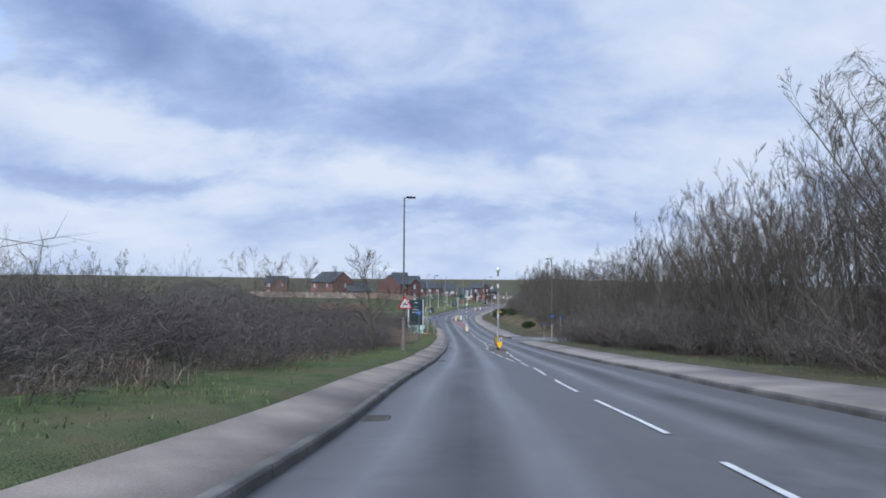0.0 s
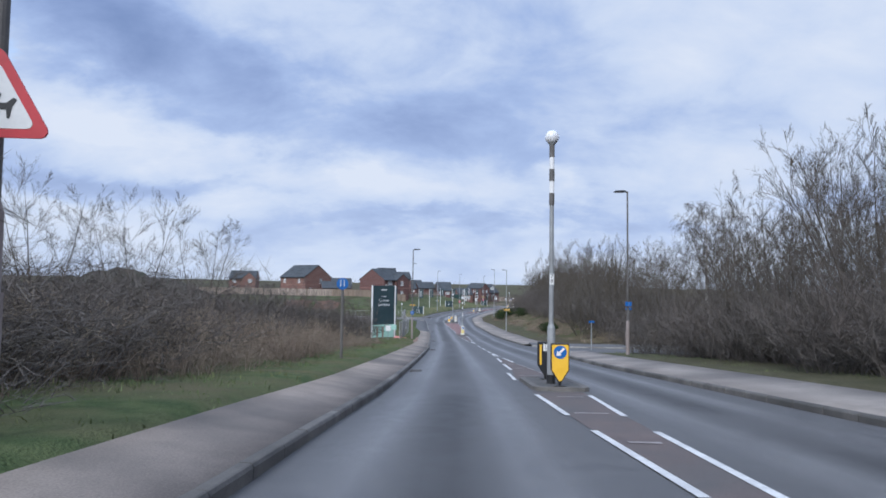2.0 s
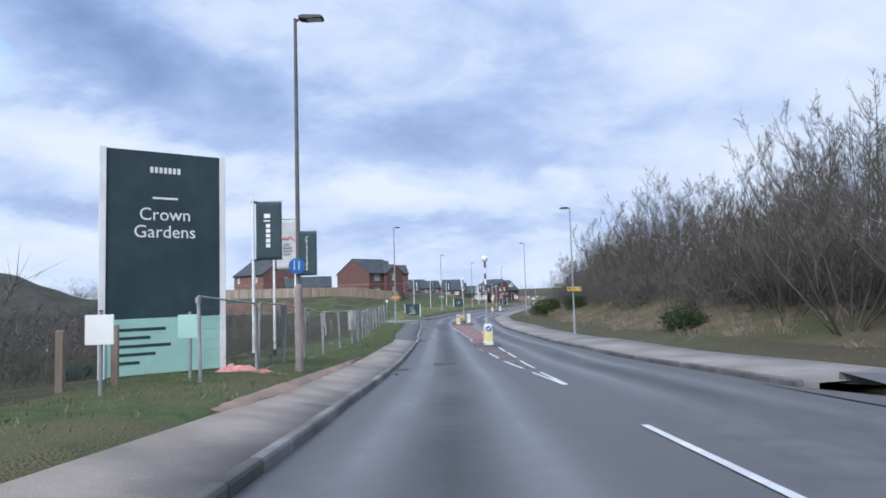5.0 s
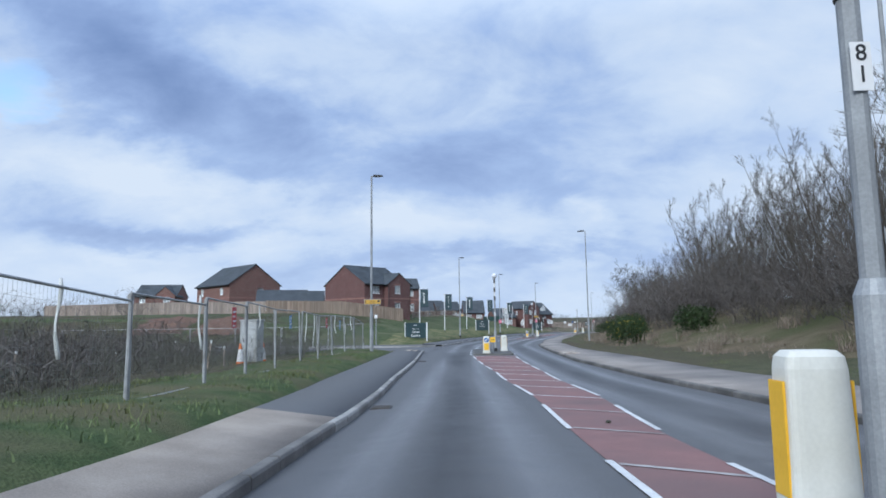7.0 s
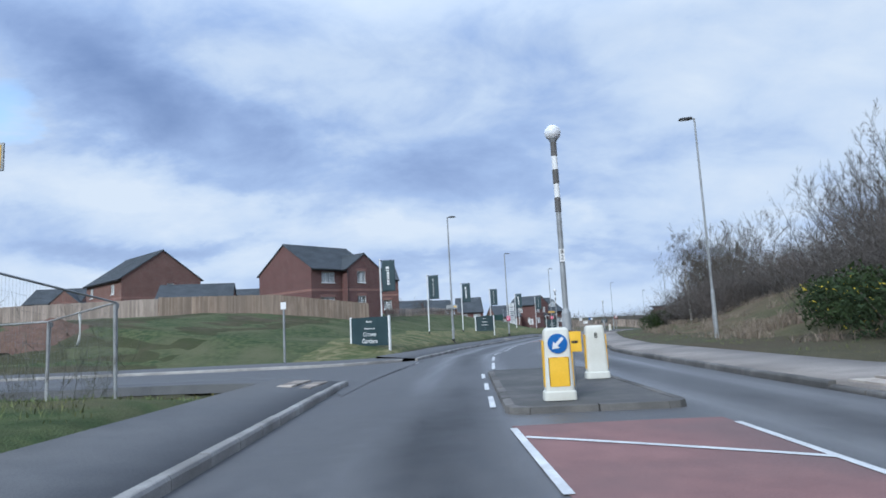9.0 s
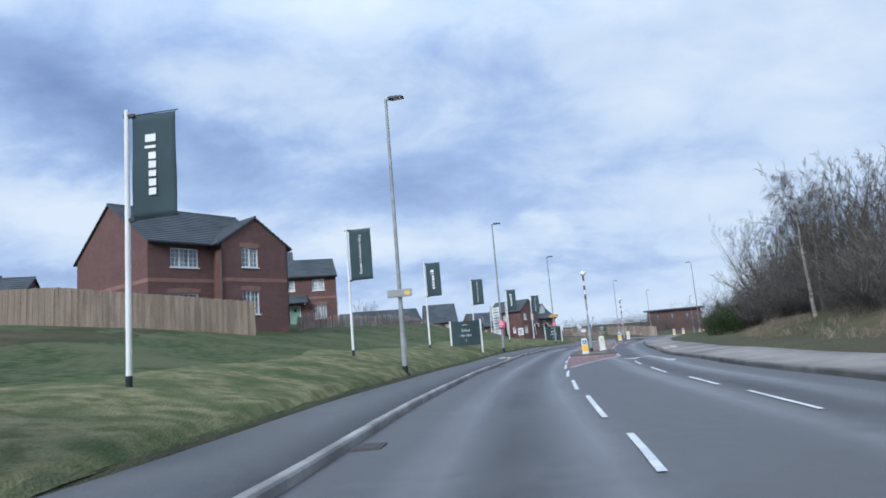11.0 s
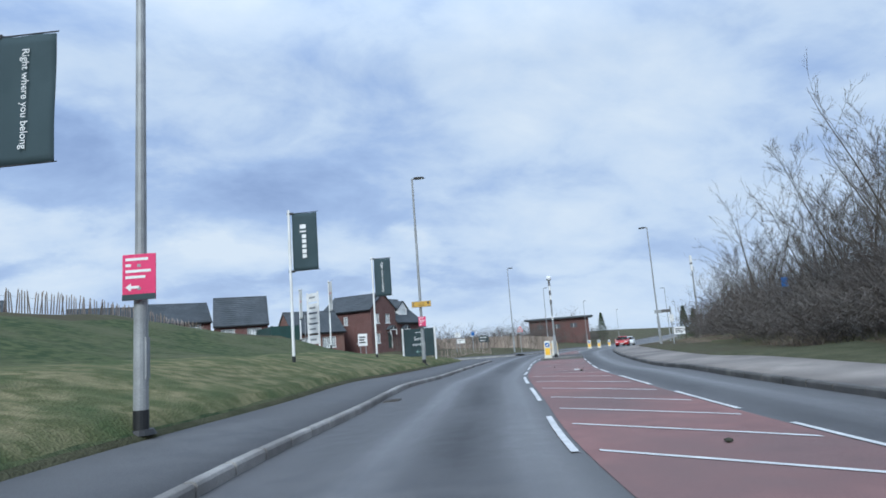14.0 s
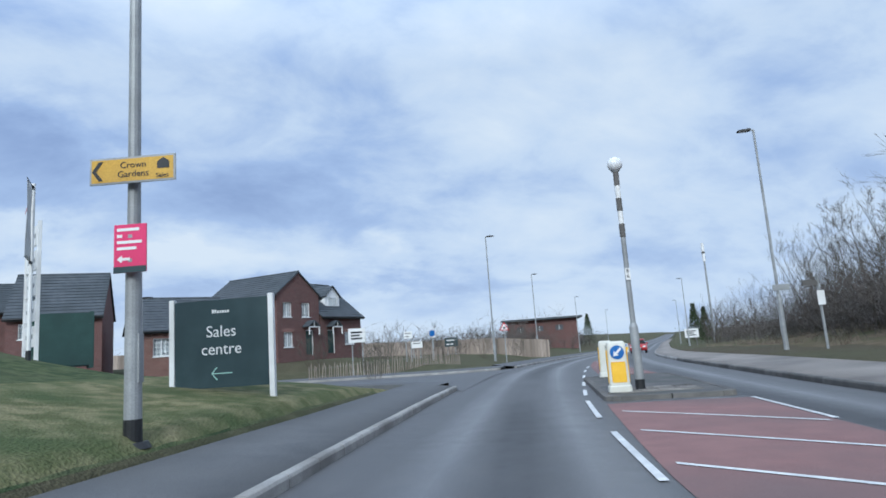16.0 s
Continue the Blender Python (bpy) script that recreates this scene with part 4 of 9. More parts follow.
def lamp_post(x, y, height, lower, yaw, mats, label, base_dark=False, r0=0.085, r1=0.055, group="street lamps"):
    """A column with a thicker foot and a flat lantern on a short arm that points along +x."""
    root = empty("street_lamp", stand(x, y, yaw, 0.03), label, "street lamp", group)
    bm = bmesh.new()
    tube(bm, (0, 0, 0), (0, 0, lower), r0 * 1.12, r0, 16)
    tube(bm, (0, 0, lower), (0, 0, lower + 0.09), r0, r1 * 1.05, 16)
    part("base", bm, M[mats[0]], root, smooth=False)
    if base_dark:
        bm = bmesh.new()
        tube(bm, (0, 0, -0.02), (0, 0, 0.3), r0 * 1.16, r0 * 1.15, 16)
        tube(bm, (0, 0, -0.02), (0, 0, 0.05), 0.2, 0.16, 16)
        part("collar", bm, M["black"], root, "black painted foot")
    bm = bmesh.new()
    tube(bm, (0, 0, lower + 0.05), (0, 0, height), r1, r1 * 0.72, 12)
    part("pole", bm, M[mats[1]], root)
    bm = bmesh.new()
    box(bm, 0.065 * 1.2, r0 * 1.12 + 0.004, -0.045, 0.045, 0.7, 1.25, 0.003)
    part("access_door", bm, M[mats[0]], root)
    bm = bmesh.new()
    tube(bm, (0, 0, height - 0.06), (0.16, 0, height + 0.0), 0.03, 0.03, 10)
    part("arm", bm, M[mats[1]], root)
    bm = bmesh.new()
    prism(bm, [(0.1, -0.03), (0.28, -0.055), (0.66, -0.04), (0.68, 0.0), (0.6, 0.035), (0.2, 0.055), (0.1, 0.03)], -0.13, 0.13)
    bmesh.ops.bevel(bm, geom=bm.edges[:], offset=0.012, segments=1, affect="EDGES")
    lan = part("lantern", bm, M["black"], root, "flat dark lantern head")
    lan.matrix_local = pose(0, 0, height)
    bm = bmesh.new()
    box(bm, 0.3, 0.62, -0.1, 0.1, -0.058, -0.048, 0.002)
    part("glass", bm, M["globe"], lan, "pale lens under the lantern")
    return root


HEAD_L, HEAD_R = 0.0, 180.0


def lamp_to(x, y, top, *rest, **more):
    return lamp_post(x, y, top - ground_at(x, y) + 0.03, *rest, **more)


lamp_to(-2.24, 35.5, 5.77, 1.9, 2, ("concrete", "brown_steel"), "brown-grey street lamp on the grass verge")
lamp_to(-1.2, 88.4, 1.39, 2.0, 0, ("concrete", "brown_steel"), "brown-grey street lamp with a wide concrete-coloured foot")
lamp_to(10.85, 61.8, 3.07, 1.7, 178, ("concrete", "brown_steel"), "grey street lamp standing behind the wide path")
lamp_to(10.44, 115.6, 0.21, 1.6, 180, ("galv", "galv"), "grey street lamp with a yellow estate sign", r0=0.075)
lamp_to(12.6, 159.85, 1.27, 2.1, 172, ("galv", "galv"), "tall slim grey street lamp below the bank", r0=0.085)
lamp_to(-3.48, 138.4, 1.67, 2.2, -2, ("galv", "galv"), "tall galvanised street lamp with a yellow arrow sign", r0=0.095, r1=0.07)
for x_, y_, hh, yaw_, lab in ((0.67, 181.63, 1.22, -12, "tall galvanised street lamp on the grass with a plate sign"), (6.82, 207.48, 0.92, -18, "tall galvanised street lamp with a small pink sign"), (15.12, 230.25, 0.72, -24, "tall galvanised street lamp with yellow and pink signs")):
    lamp_to(x_, y_, hh, 2.3, yaw_, ("galv", "galv"), lab, True, 0.088, 0.074)
lamp_to(33.75, 269.35, 0.19, 2.3, -30, ("galv", "galv"), "tall galvanised street lamp beyond the side road", False, 0.095, 0.062)
lamp_to(37.3, 243.8, 0.09, 2.3, 150, ("galv", "galv"), "tall galvanised street lamp behind the wide path", False, 0.095, 0.062)
for s_, o_ in ((296, -6.2), (318, 10.8), (334, -6.2), (372, 10.8), (392, -6.2)):
    p_ = at(s_, o_)
    lamp_to(p_[0], p_[1], p_[2] + 9.7, 2.3, heading(s_) + (0 if o_ < 0 else 180), ("galv", "galv"), "distant tall galvanised street lamp along the road", False, 0.095, 0.062)
lamp_post(-13.0, 256.0, 5.6, 1.5, -30, ("galv", "galv"), "short street lamp behind the paling fence", False, 0.07, 0.05)
lamp_post(9.5, 262.0, 5.6, 1.5, -30, ("galv", "galv"), "short street lamp among the estate houses", False, 0.07, 0.05)


def beacon(x, y, z, height, yaw, number, label):
    """A refuge beacon: a banded pole with a white globe."""
    root = empty("refuge_beacon", pose(x, y, z, 0, 0, yaw), label, "refuge beacon", "refuge beacons")
    bm = bmesh.new()
    tube(bm, (0, 0, 0), (0, 0, 0.22), 0.1, 0.1, 16)
    part("foot", bm, M["black"], root)
    bm = bmesh.new()
    tube(bm, (0, 0, 0.2), (0, 0, 1.3), 0.095, 0.09, 16)
    tube(bm, (0, 0, 1.3), (0, 0, 1.38), 0.09, 0.058, 16)
    part("base", bm, M["galv"], root)
    bm = bmesh.new()
    tube(bm, (0, 0, 1.35), (0, 0, height - 1.62), 0.055, 0.052, 12)
    part("pole", bm, M["galv"], root)
    z0, step = height - 1.62, 0.285
    for k in range(5):
        bm = bmesh.new()
        r = 0.062 if k % 2 == 0 else 0.056
        tube(bm, (0, 0, z0 + step * k), (0, 0, z0 + step * (k + 1)), r, r, 12)
        part("band", bm, M["brown_steel" if k % 2 == 0 else "white_paint"], root)
    bm = bmesh.new()
    tube(bm, (0, 0, height - 0.2), (0, 0, height - 0.1), 0.055, 0.12, 14)
    part("cup", bm, M["galv"], root)
    bm = bmesh.new()
    bmesh.ops.create_uvsphere(bm, u_segments=20, v_segments=12, radius=0.165)
    g = part("globe", bm, M["globe"], root, "white plastic globe", smooth=True)
    g.matrix_local = pose(0, 0, height)
    bm = bmesh.new()
    box(bm, -0.05, 0.05, -0.066, -0.06, 2.3, 2.55)
    plate = part("number_plate", bm, M["white_paint"], root)
    for k, ch in enumerate(number):
        lettering("digit", ch, 0.12, M["black"], plate, pose(0, -0.067, 2.49 - 0.11 * k))
    return root


def beacon_at(s, o, height, number):
    p_ = at(s, o, 0.115)
    return beacon(*p_, height, heading(s), number, "grey refuge beacon with black and white bands and a globe")


for x_, y_, globe, num in ((4.0, 45.0, 1.77, "78"), (4.12, 106.55, -3.51, "81"), (3.69, 144.4, -3.8, "82"), (11.33, 198.6, -4.31, "83"), (24.02, 234.05, -4.66, "86")):
    s_, o_ = station(x_, y_)
    beacon_at(s_, o_, globe - float(at(s_, o_, 0.115)[2]), num)


def disc(bm, r, y0, y1, n=28, cx=0.0, cz=0.0):
    a_ = [bm.verts.new((cx + r * math.cos(2 * math.pi * k / n), y0, cz + r * math.sin(2 * math.pi * k / n))) for k in range(n)]
    b_ = [bm.verts.new((v.co.x, y1, v.co.z)) for v in a_]
    bm.faces.new(a_)
    bm.faces.new(b_[::-1])
    for k in range(n):
        bm.faces.new((a_[k], b_[k], b_[(k + 1) % n], a_[(k + 1) % n]))
    bmesh.ops.recalc_face_normals(bm, faces=bm.faces)
    return bm


def arrow(bm, size, y0, y1, angle):
    """A fat arrow in x and z that points along angle."""
    pts = [(-0.5, -0.1), (0.1, -0.1), (0.1, -0.3), (0.5, 0.0), (0.1, 0.3), (0.1, 0.1), (-0.5, 0.1)]
    c, s = math.cos(radians(angle)), math.sin(radians(angle))
    return prism(bm, [(size * (x * c - z * s), size * (x * s + z * c)) for x, z in pts], y0, y1)


def yellow_bollard(s, o, back=False, number=""):
    root = empty("shield_bollard", pose(*at(s, o, 0.115), 0, 0, heading(s) + (180 if back else 0)), "yellow shield-shaped bollard with a blue arrow disc", "bollard", "shield bollards")
    rim = [(-0.2, 0.36), (-0.2, 0.93), (-0.18, 0.95), (0.18, 0.95), (0.2, 0.93), (0.2, 0.36), (0.03, 0.1), (-0.03, 0.1)]
    bm = prism(bmesh.new(), rim, -0.05, 0.05)
    bmesh.ops.bevel(bm, geom=bm.edges[:], offset=0.008, segments=1, affect="EDGES")
    body = part("body", bm, M["black"], root)
    bm = prism(bmesh.new(), [(x * 0.9, 0.53 + (z - 0.53) * 0.93) for x, z in rim], -0.056, -0.05)
    part("face", bm, M["sign_yellow"], body, "plain yellow face")
    bm = disc(bmesh.new(), 0.145, -0.06, -0.054, cz=0.76)
    d = part("roundel", bm, M["sign_blue"], body, "blue arrow disc")
    bm = arrow(bmesh.new(), 0.24, -0.064, -0.06, 225)
    ar = part("arrow", bm, M["white_paint"], body, "white slanting arrow")
    ar.matrix_local = pose(0, 0, 0.76)
    for x0 in (-0.15, 0.1):
        bm = box(bmesh.new(), x0, x0 + 0.05, 0.05, 0.055, 0.38, 0.88)
        part("reflector", bm, M["sign_yellow"], body)
    bm = bmesh.new()
    tube(bm, (0, 0, 0.02), (0, 0, 0.14), 0.035, 0.035, 10)
    box(bm, -0.14, 0.14, -0.07, 0.07, 0, 0.03, 0.006)
    part("foot", bm, M["black"], root)
    if number:
        bm = box(bmesh.new(), -0.06, 0.06, 0.055, 0.06, 0.72, 0.9)
        p_ = part("number_plate", bm, M["white_paint"], root)
        for k, ch in enumerate(number):
            lettering("digit", ch, 0.1, M["black"], p_, pose(0, 0.061, 0.855 - 0.085 * k, 0, 0, 180))
    return root


yellow_bollard(*station(4.06, 44.25))
yellow_bollard(46.4, 2.2, back=True, number="79")


def white_bollard(s, o, back=False, number="", lean=0.0, face=True, size=1.0, panel="sign_yellow"):
    """A hollow plastic bollard, narrower towards its rounded top."""
    root = empty("traffic_bollard", pose(*at(s, o, 0.115), 0, lean, heading(s) + (180 if back else 0)), "white plastic traffic bollard, blue disc over a yellow panel" if face else "plain white plastic traffic bollard", "bollard", "white bollards")
    bm = bmesh.new()
    rings = []
    for z, w, d in ((0.02, 0.235, 0.16), (0.13, 0.23, 0.155), (0.15, 0.205, 0.135), (0.55, 0.195, 0.125), (0.93, 0.185, 0.115), (1.0, 0.175, 0.105), (1.035, 0.14, 0.08)):
        ring = []
        for k in range(24):
            a_ = 2 * math.pi * k / 24
            c, s_ = math.cos(a_), math.sin(a_)
            e_ = 0.35
            ring.append(bm.verts.new((w * math.copysign(abs(c) ** e_, c), d * math.copysign(abs(s_) ** e_, s_), z)))
        rings.append(ring)
    for a_, b_ in zip(rings, rings[1:]):
        for k in range(24):
            bm.faces.new((a_[k], a_[(k + 1) % 24], b_[(k + 1) % 24], b_[k]))
    bm.faces.new(rings[-1])
    bm.faces.new(rings[0][::-1])
    body = part("body", bm, M["white_plastic"], root, smooth=False)
    if face:
        bm = box(bmesh.new(), -0.145, 0.145, -0.14, -0.12, 0.2, 0.62, 0.01)
        part("panel", bm, M[panel], body, "yellow reflective panel" if panel == "sign_yellow" else "faded pale yellow panel")
        for sx in (-1, 1):
            bm = box(bmesh.new(), sx * 0.2 - 0.008, sx * 0.2 + 0.008, -0.085, 0.085, 0.2, 0.86, 0.004)
            part("side_panel", bm, M["sign_yellow"], body, "yellow reflective strip")
        bm = disc(bmesh.new(), 0.14, -0.134, -0.115, cz=0.81)
        part("roundel", bm, M["sign_blue"], body, "blue arrow disc")
        bm = arrow(bmesh.new(), 0.22, -0.14, -0.134, 225)
        part("arrow", bm, M["white_paint"], body).matrix_local = pose(0, 0, 0.81)
    for k, ch in enumerate(number):
        lettering("digit", ch, 0.14, M["black"], body, pose(0, 0.132, 0.84 - 0.12 * k, 0, 0, 180))
    bm = box(bmesh.new(), -0.2, 0.2, -0.13, 0.13, 0, 0.05, 0.01)
    part("foot", bm, M["black"], root)
    root.matrix_world = root.matrix_world @ Matrix.Scale(size, 4)
    return root


white_bollard(105.3, 1.99, panel="faded_yellow")
white_bollard(107.3, 2.1, back=True)
white_bollard(*station(3.02, 141.3))
white_bollard(*station(4.24, 144.6), back=True, number="8")
white_bollard(196.66, 2.0, lean=-1.5, size=0.86)
white_bollard(200.1, 3.0, back=True, number="85", lean=3, size=0.86)
white_bollard(*station(23.45, 233.9))
white_bollard(*station(25.9, 238.6), back=True, number="7")
for s_, o_ in ((278, 2.4), (282, 3.1), (300, 2.4), (304, 3.1)):
    white_bollard(s_, o_)


def plate(name, x, y, z, yaw, w, h, face, label, category, rim=None, t=0.02):
    """A flat sign on a back plate with two clips; its face looks along -y."""
    root = empty(name, pose(x, y, z, 0, 0, yaw), label, category)
    bm = box(bmesh.new(), -w / 2, w / 2, -t, 0, -h / 2, h / 2, 0.004)
    b = part("plate", bm, M[rim or face], root)
    if rim:
        bm = box(bmesh.new(), -w / 2 + 0.025, w / 2 - 0.025, -t - 0.003, -t, -h / 2 + 0.025, h / 2 - 0.025)
        part("face", bm, M[face], b)
    for zz in (-h / 4, h / 4):
        bm = bmesh.new()
        tube(bm, (0, 0.0, zz - 0.02), (0, 0.0, zz + 0.02), 0.085, 0.085, 14)
        for v in bm.verts:
            v.co.y += 0.06
        part("clip", bm, M["galv"], root)
    return root, b


# horse warning triangle on the first lamp
def triangle(name, x, y, z, yaw, side, label, picture):
    root = empty(name, pose(x, y, z, 0, 0, yaw), label, "road sign")
    r = side / math.sqrt(3)

    def outline(k):
        pts = []
        for a_ in (90, 210, 330):
            cx, cz = (r - 0.12 * side) * k * math.cos(radians(a_)), (r - 0.12 * side) * k * math.sin(radians(a_))
            for b_ in (-60, -20, 20, 60):
                pts.append((cx + 0.065 * side * k * math.cos(radians(a_ + b_)), cz + 0.065 * side * k * math.sin(radians(a_ + b_))))
        return pts

    b = part("plate", prism(bmesh.new(), outline(1.0), -0.02, 0.0), M["sign_red"], root, "red border")
    part("face", prism(bmesh.new(), [(x_ * 0.72, z_ * 0.72) for x_, z_ in outline(1.0)], -0.024, -0.02), M["white_paint"], b, "white face")
    for k, poly in enumerate(picture):
        part("symbol", prism(bmesh.new(), [(x_ * side, z_ * side) for x_, z_ in poly], -0.028, -0.024), M["black"], b, "black symbol")
    bm = bmesh.new()
    tube(bm, (0, 0.07, -0.08), (0, 0.07, -0.02), 0.08, 0.08, 14)
    part("clip", bm, M["galv"], root)
    return root


HORSE = [[(-0.15, -0.02), (-0.13, 0.02), (0.1, 0.02), (0.16, 0.07), (0.19, 0.05), (0.15, -0.02), (0.13, -0.12), (0.11, -0.12), (0.1, -0.04), (-0.07, -0.04), (-0.09, -0.12), (-0.11, -0.12), (-0.12, -0.03)], [(-0.05, 0.02), (0.03, 0.02), (0.05, 0.1), (0.0, 0.16), (-0.03, 0.1)]]
RING = [[(0.13 * math.cos(radians(a_)), -0.03 + 0.13 * math.sin(radians(a_))) for a_ in range(0, 360, 30)]]
triangle("warning_sign", -2.14, 35.35, -0.36, 4, 0.88, "red-bordered warning triangle with a ridden horse symbol", HORSE)


def pole(x, y, height, r, mat_, label, category, name="sign_post", yaw=0.0, lower=None):
    root = empty(name, stand(x, y, yaw, 0.03), label, category)
    bm = bmesh.new()
    tube(bm, (0, 0, 0), (0, 0, height), r, r, 12)
    part("pole", bm, M[mat_], root)
    bm = bmesh.new()
    tube(bm, (0, 0, height), (0, 0, height + 0.02), r * 1.1, r * 0.7, 12)
    part("cap", bm, M["black"], root)
    return root


def roundel(x, y, z, yaw, r, label):
    root = empty("cycle_path_sign", pose(x, y, z, 0, 0, yaw), label, "road sign", "round blue signs")
    b = part("plate", disc(bmesh.new(), r, -0.02, 0), M["sign_blue"], root)
    bm = bmesh.new()
    for cx, cz, hh in ((-0.28 * r, 0.12 * r, 0.6 * r), (0.3 * r, 0.05 * r, 0.5 * r)):
        box(bm, cx - 0.07 * r, cx + 0.07 * r, -0.024, -0.02, cz - hh, cz + 0.35 * r)
        disc(bm, 0.1 * r, -0.024, -0.02, 10, cx, cz + 0.5 * r)
    part("symbol", bm, M["cloth_white"], b, "pale path symbol")
    bm = bmesh.new()
    tube(bm, (0, 0.06, -0.03), (0, 0.06, 0.03), 0.07, 0.07, 12)
    part("clip", bm, M["galv"], root)
    return root


pole(-1.95, 51.8, 2.8, 0.05, "brown_steel", "dark slim post carrying a round blue sign", "sign post")
roundel(-1.95, 51.73, -1.79, 4, 0.2, "round blue shared-path sign on a dark post")
roundel(-1.2, 88.26, -4.5, 4, 0.18, "round blue shared-path sign on a lamp post")
for s_, o_, hh, lab in ((75.0, 9.9, 2.3, "small blue sign on a thin post by the side turning"), (69.0, 10.8, 3.0, "finger sign on a thin post by the side turning")):
    p_ = at(s_, o_)
    r_ = pole(p_[0], p_[1], hh, 0.035, "galv", lab, "sign post")
    bm = box(bmesh.new(), -0.2, 0.2, -0.06, -0.035, hh - 0.16, hh - 0.02, 0.004)
    part("plate", bm, M["sign_blue"], r_, "blue plate")
p_ = at(60.2, 7.9)
r_, b_ = plate("route_sign", 10.85, 61.68, float(ground_at(10.85, 61.8)) + 2.6, 0, 0.32, 0.22, "sign_blue", "small blue cycle route plate on a lamp post", "road sign")


def arrow_sign(x, y, z, yaw, left, label, w=0.95, h=0.3, words=True):
    root, b = plate("direction_sign", x, y, z, yaw, w, h, "board_yellow", label, "direction sign", rim="galv")
    sg = -1 if left else 1
    bm = prism(bmesh.new(), [(sg * w * 0.47, 0), (sg * w * 0.39, h * 0.36), (sg * w * 0.34, h * 0.36), (sg * w * 0.42, 0), (sg * w * 0.34, -h * 0.36), (sg * w * 0.39, -h * 0.36)], -0.028, -0.023)
    part("arrow", bm, M["black"], b)
    if words:
        lettering("lettering", "Crown\nGardens", h * 0.34, M["black"], b, pose(-0.04 * sg - 0.03, -0.026, 0.0))
        bm = prism(bmesh.new(), [(-sg * w * 0.43, -0.01), (-sg * w * 0.43, h * 0.22), (-sg * w * 0.36, h * 0.38), (-sg * w * 0.29, h * 0.22), (-sg * w * 0.29, -0.01)], -0.027, -0.023)
        part("symbol", bm, M["black"], b, "small house symbol")
        lettering("lettering", "Sales", h * 0.24, M["black"], b, pose(-sg * w * 0.35, -0.026, -h * 0.3))
    return root


arrow_sign(-3.4, 138.27, -5.6, 0, True, "yellow Crown Gardens arrow sign on a lamp post")
arrow_sign(10.5, 115.48, -5.23, 0, False, "yellow Crown Gardens sign on a lamp post")
arrow_sign(15.14, 230.08, -6.05, -18, True, "yellow Crown Gardens sales sign on a lamp post", w=1.02, h=0.32)
r_, b_ = plate("plate_sign", 0.68, 181.47, -6.0, -14, 0.9, 0.28, "galv", "bare grey plate sign with a yellow sticker", "direction sign")
part("sticker", box(bmesh.new(), 0.18, 0.36, -0.024, -0.02, -0.06, 0.06), M["sign_yellow"], b_, "small yellow sticker")
for z_ in (-0.08, 0.08):
    part("rail", box(bmesh.new(), -0.47, 0.47, -0.035, -0.02, z_ - 0.015, z_ + 0.015), M["galv"], b_)


def pink_sign(x, y, z, yaw, w, h):
    root, b = plate("sales_sign", x, y, z, yaw, w, h, "sign_pink", "pink sign with white bars and an arrow", "sign")
    for k in range(4):
        ww = (0.34, 0.08, 0.38, 0.3)[k] * w / 0.45
        part("line", box(bmesh.new(), -w * 0.4, -w * 0.4 + ww * 0.9, -0.024, -0.02, h * (0.36 - 0.13 * k), h * (0.42 - 0.13 * k)), M["white_paint"], b)
    part("arrow", arrow(bmesh.new(), w * 0.4, -0.025, -0.02, 180), M["white_paint"], b).matrix_local = pose(-w * 0.2, 0, -h * 0.22)
    part("footer", box(bmesh.new(), -w / 2, w / 2, -0.025, -0.02, -h / 2, -h * 0.37), M["sign_slate"], b)
    return root


pink_sign(6.84, 207.32, -6.94, -14, 0.45, 0.62)
pink_sign(15.12, 230.08, -6.98, -18, 0.38, 0.56)
p_ = plate("road_sign", 37.35, 243.65, -6.9, -20, 0.7, 0.26, "galv", "bare grey road sign on a lamp post", "road sign")


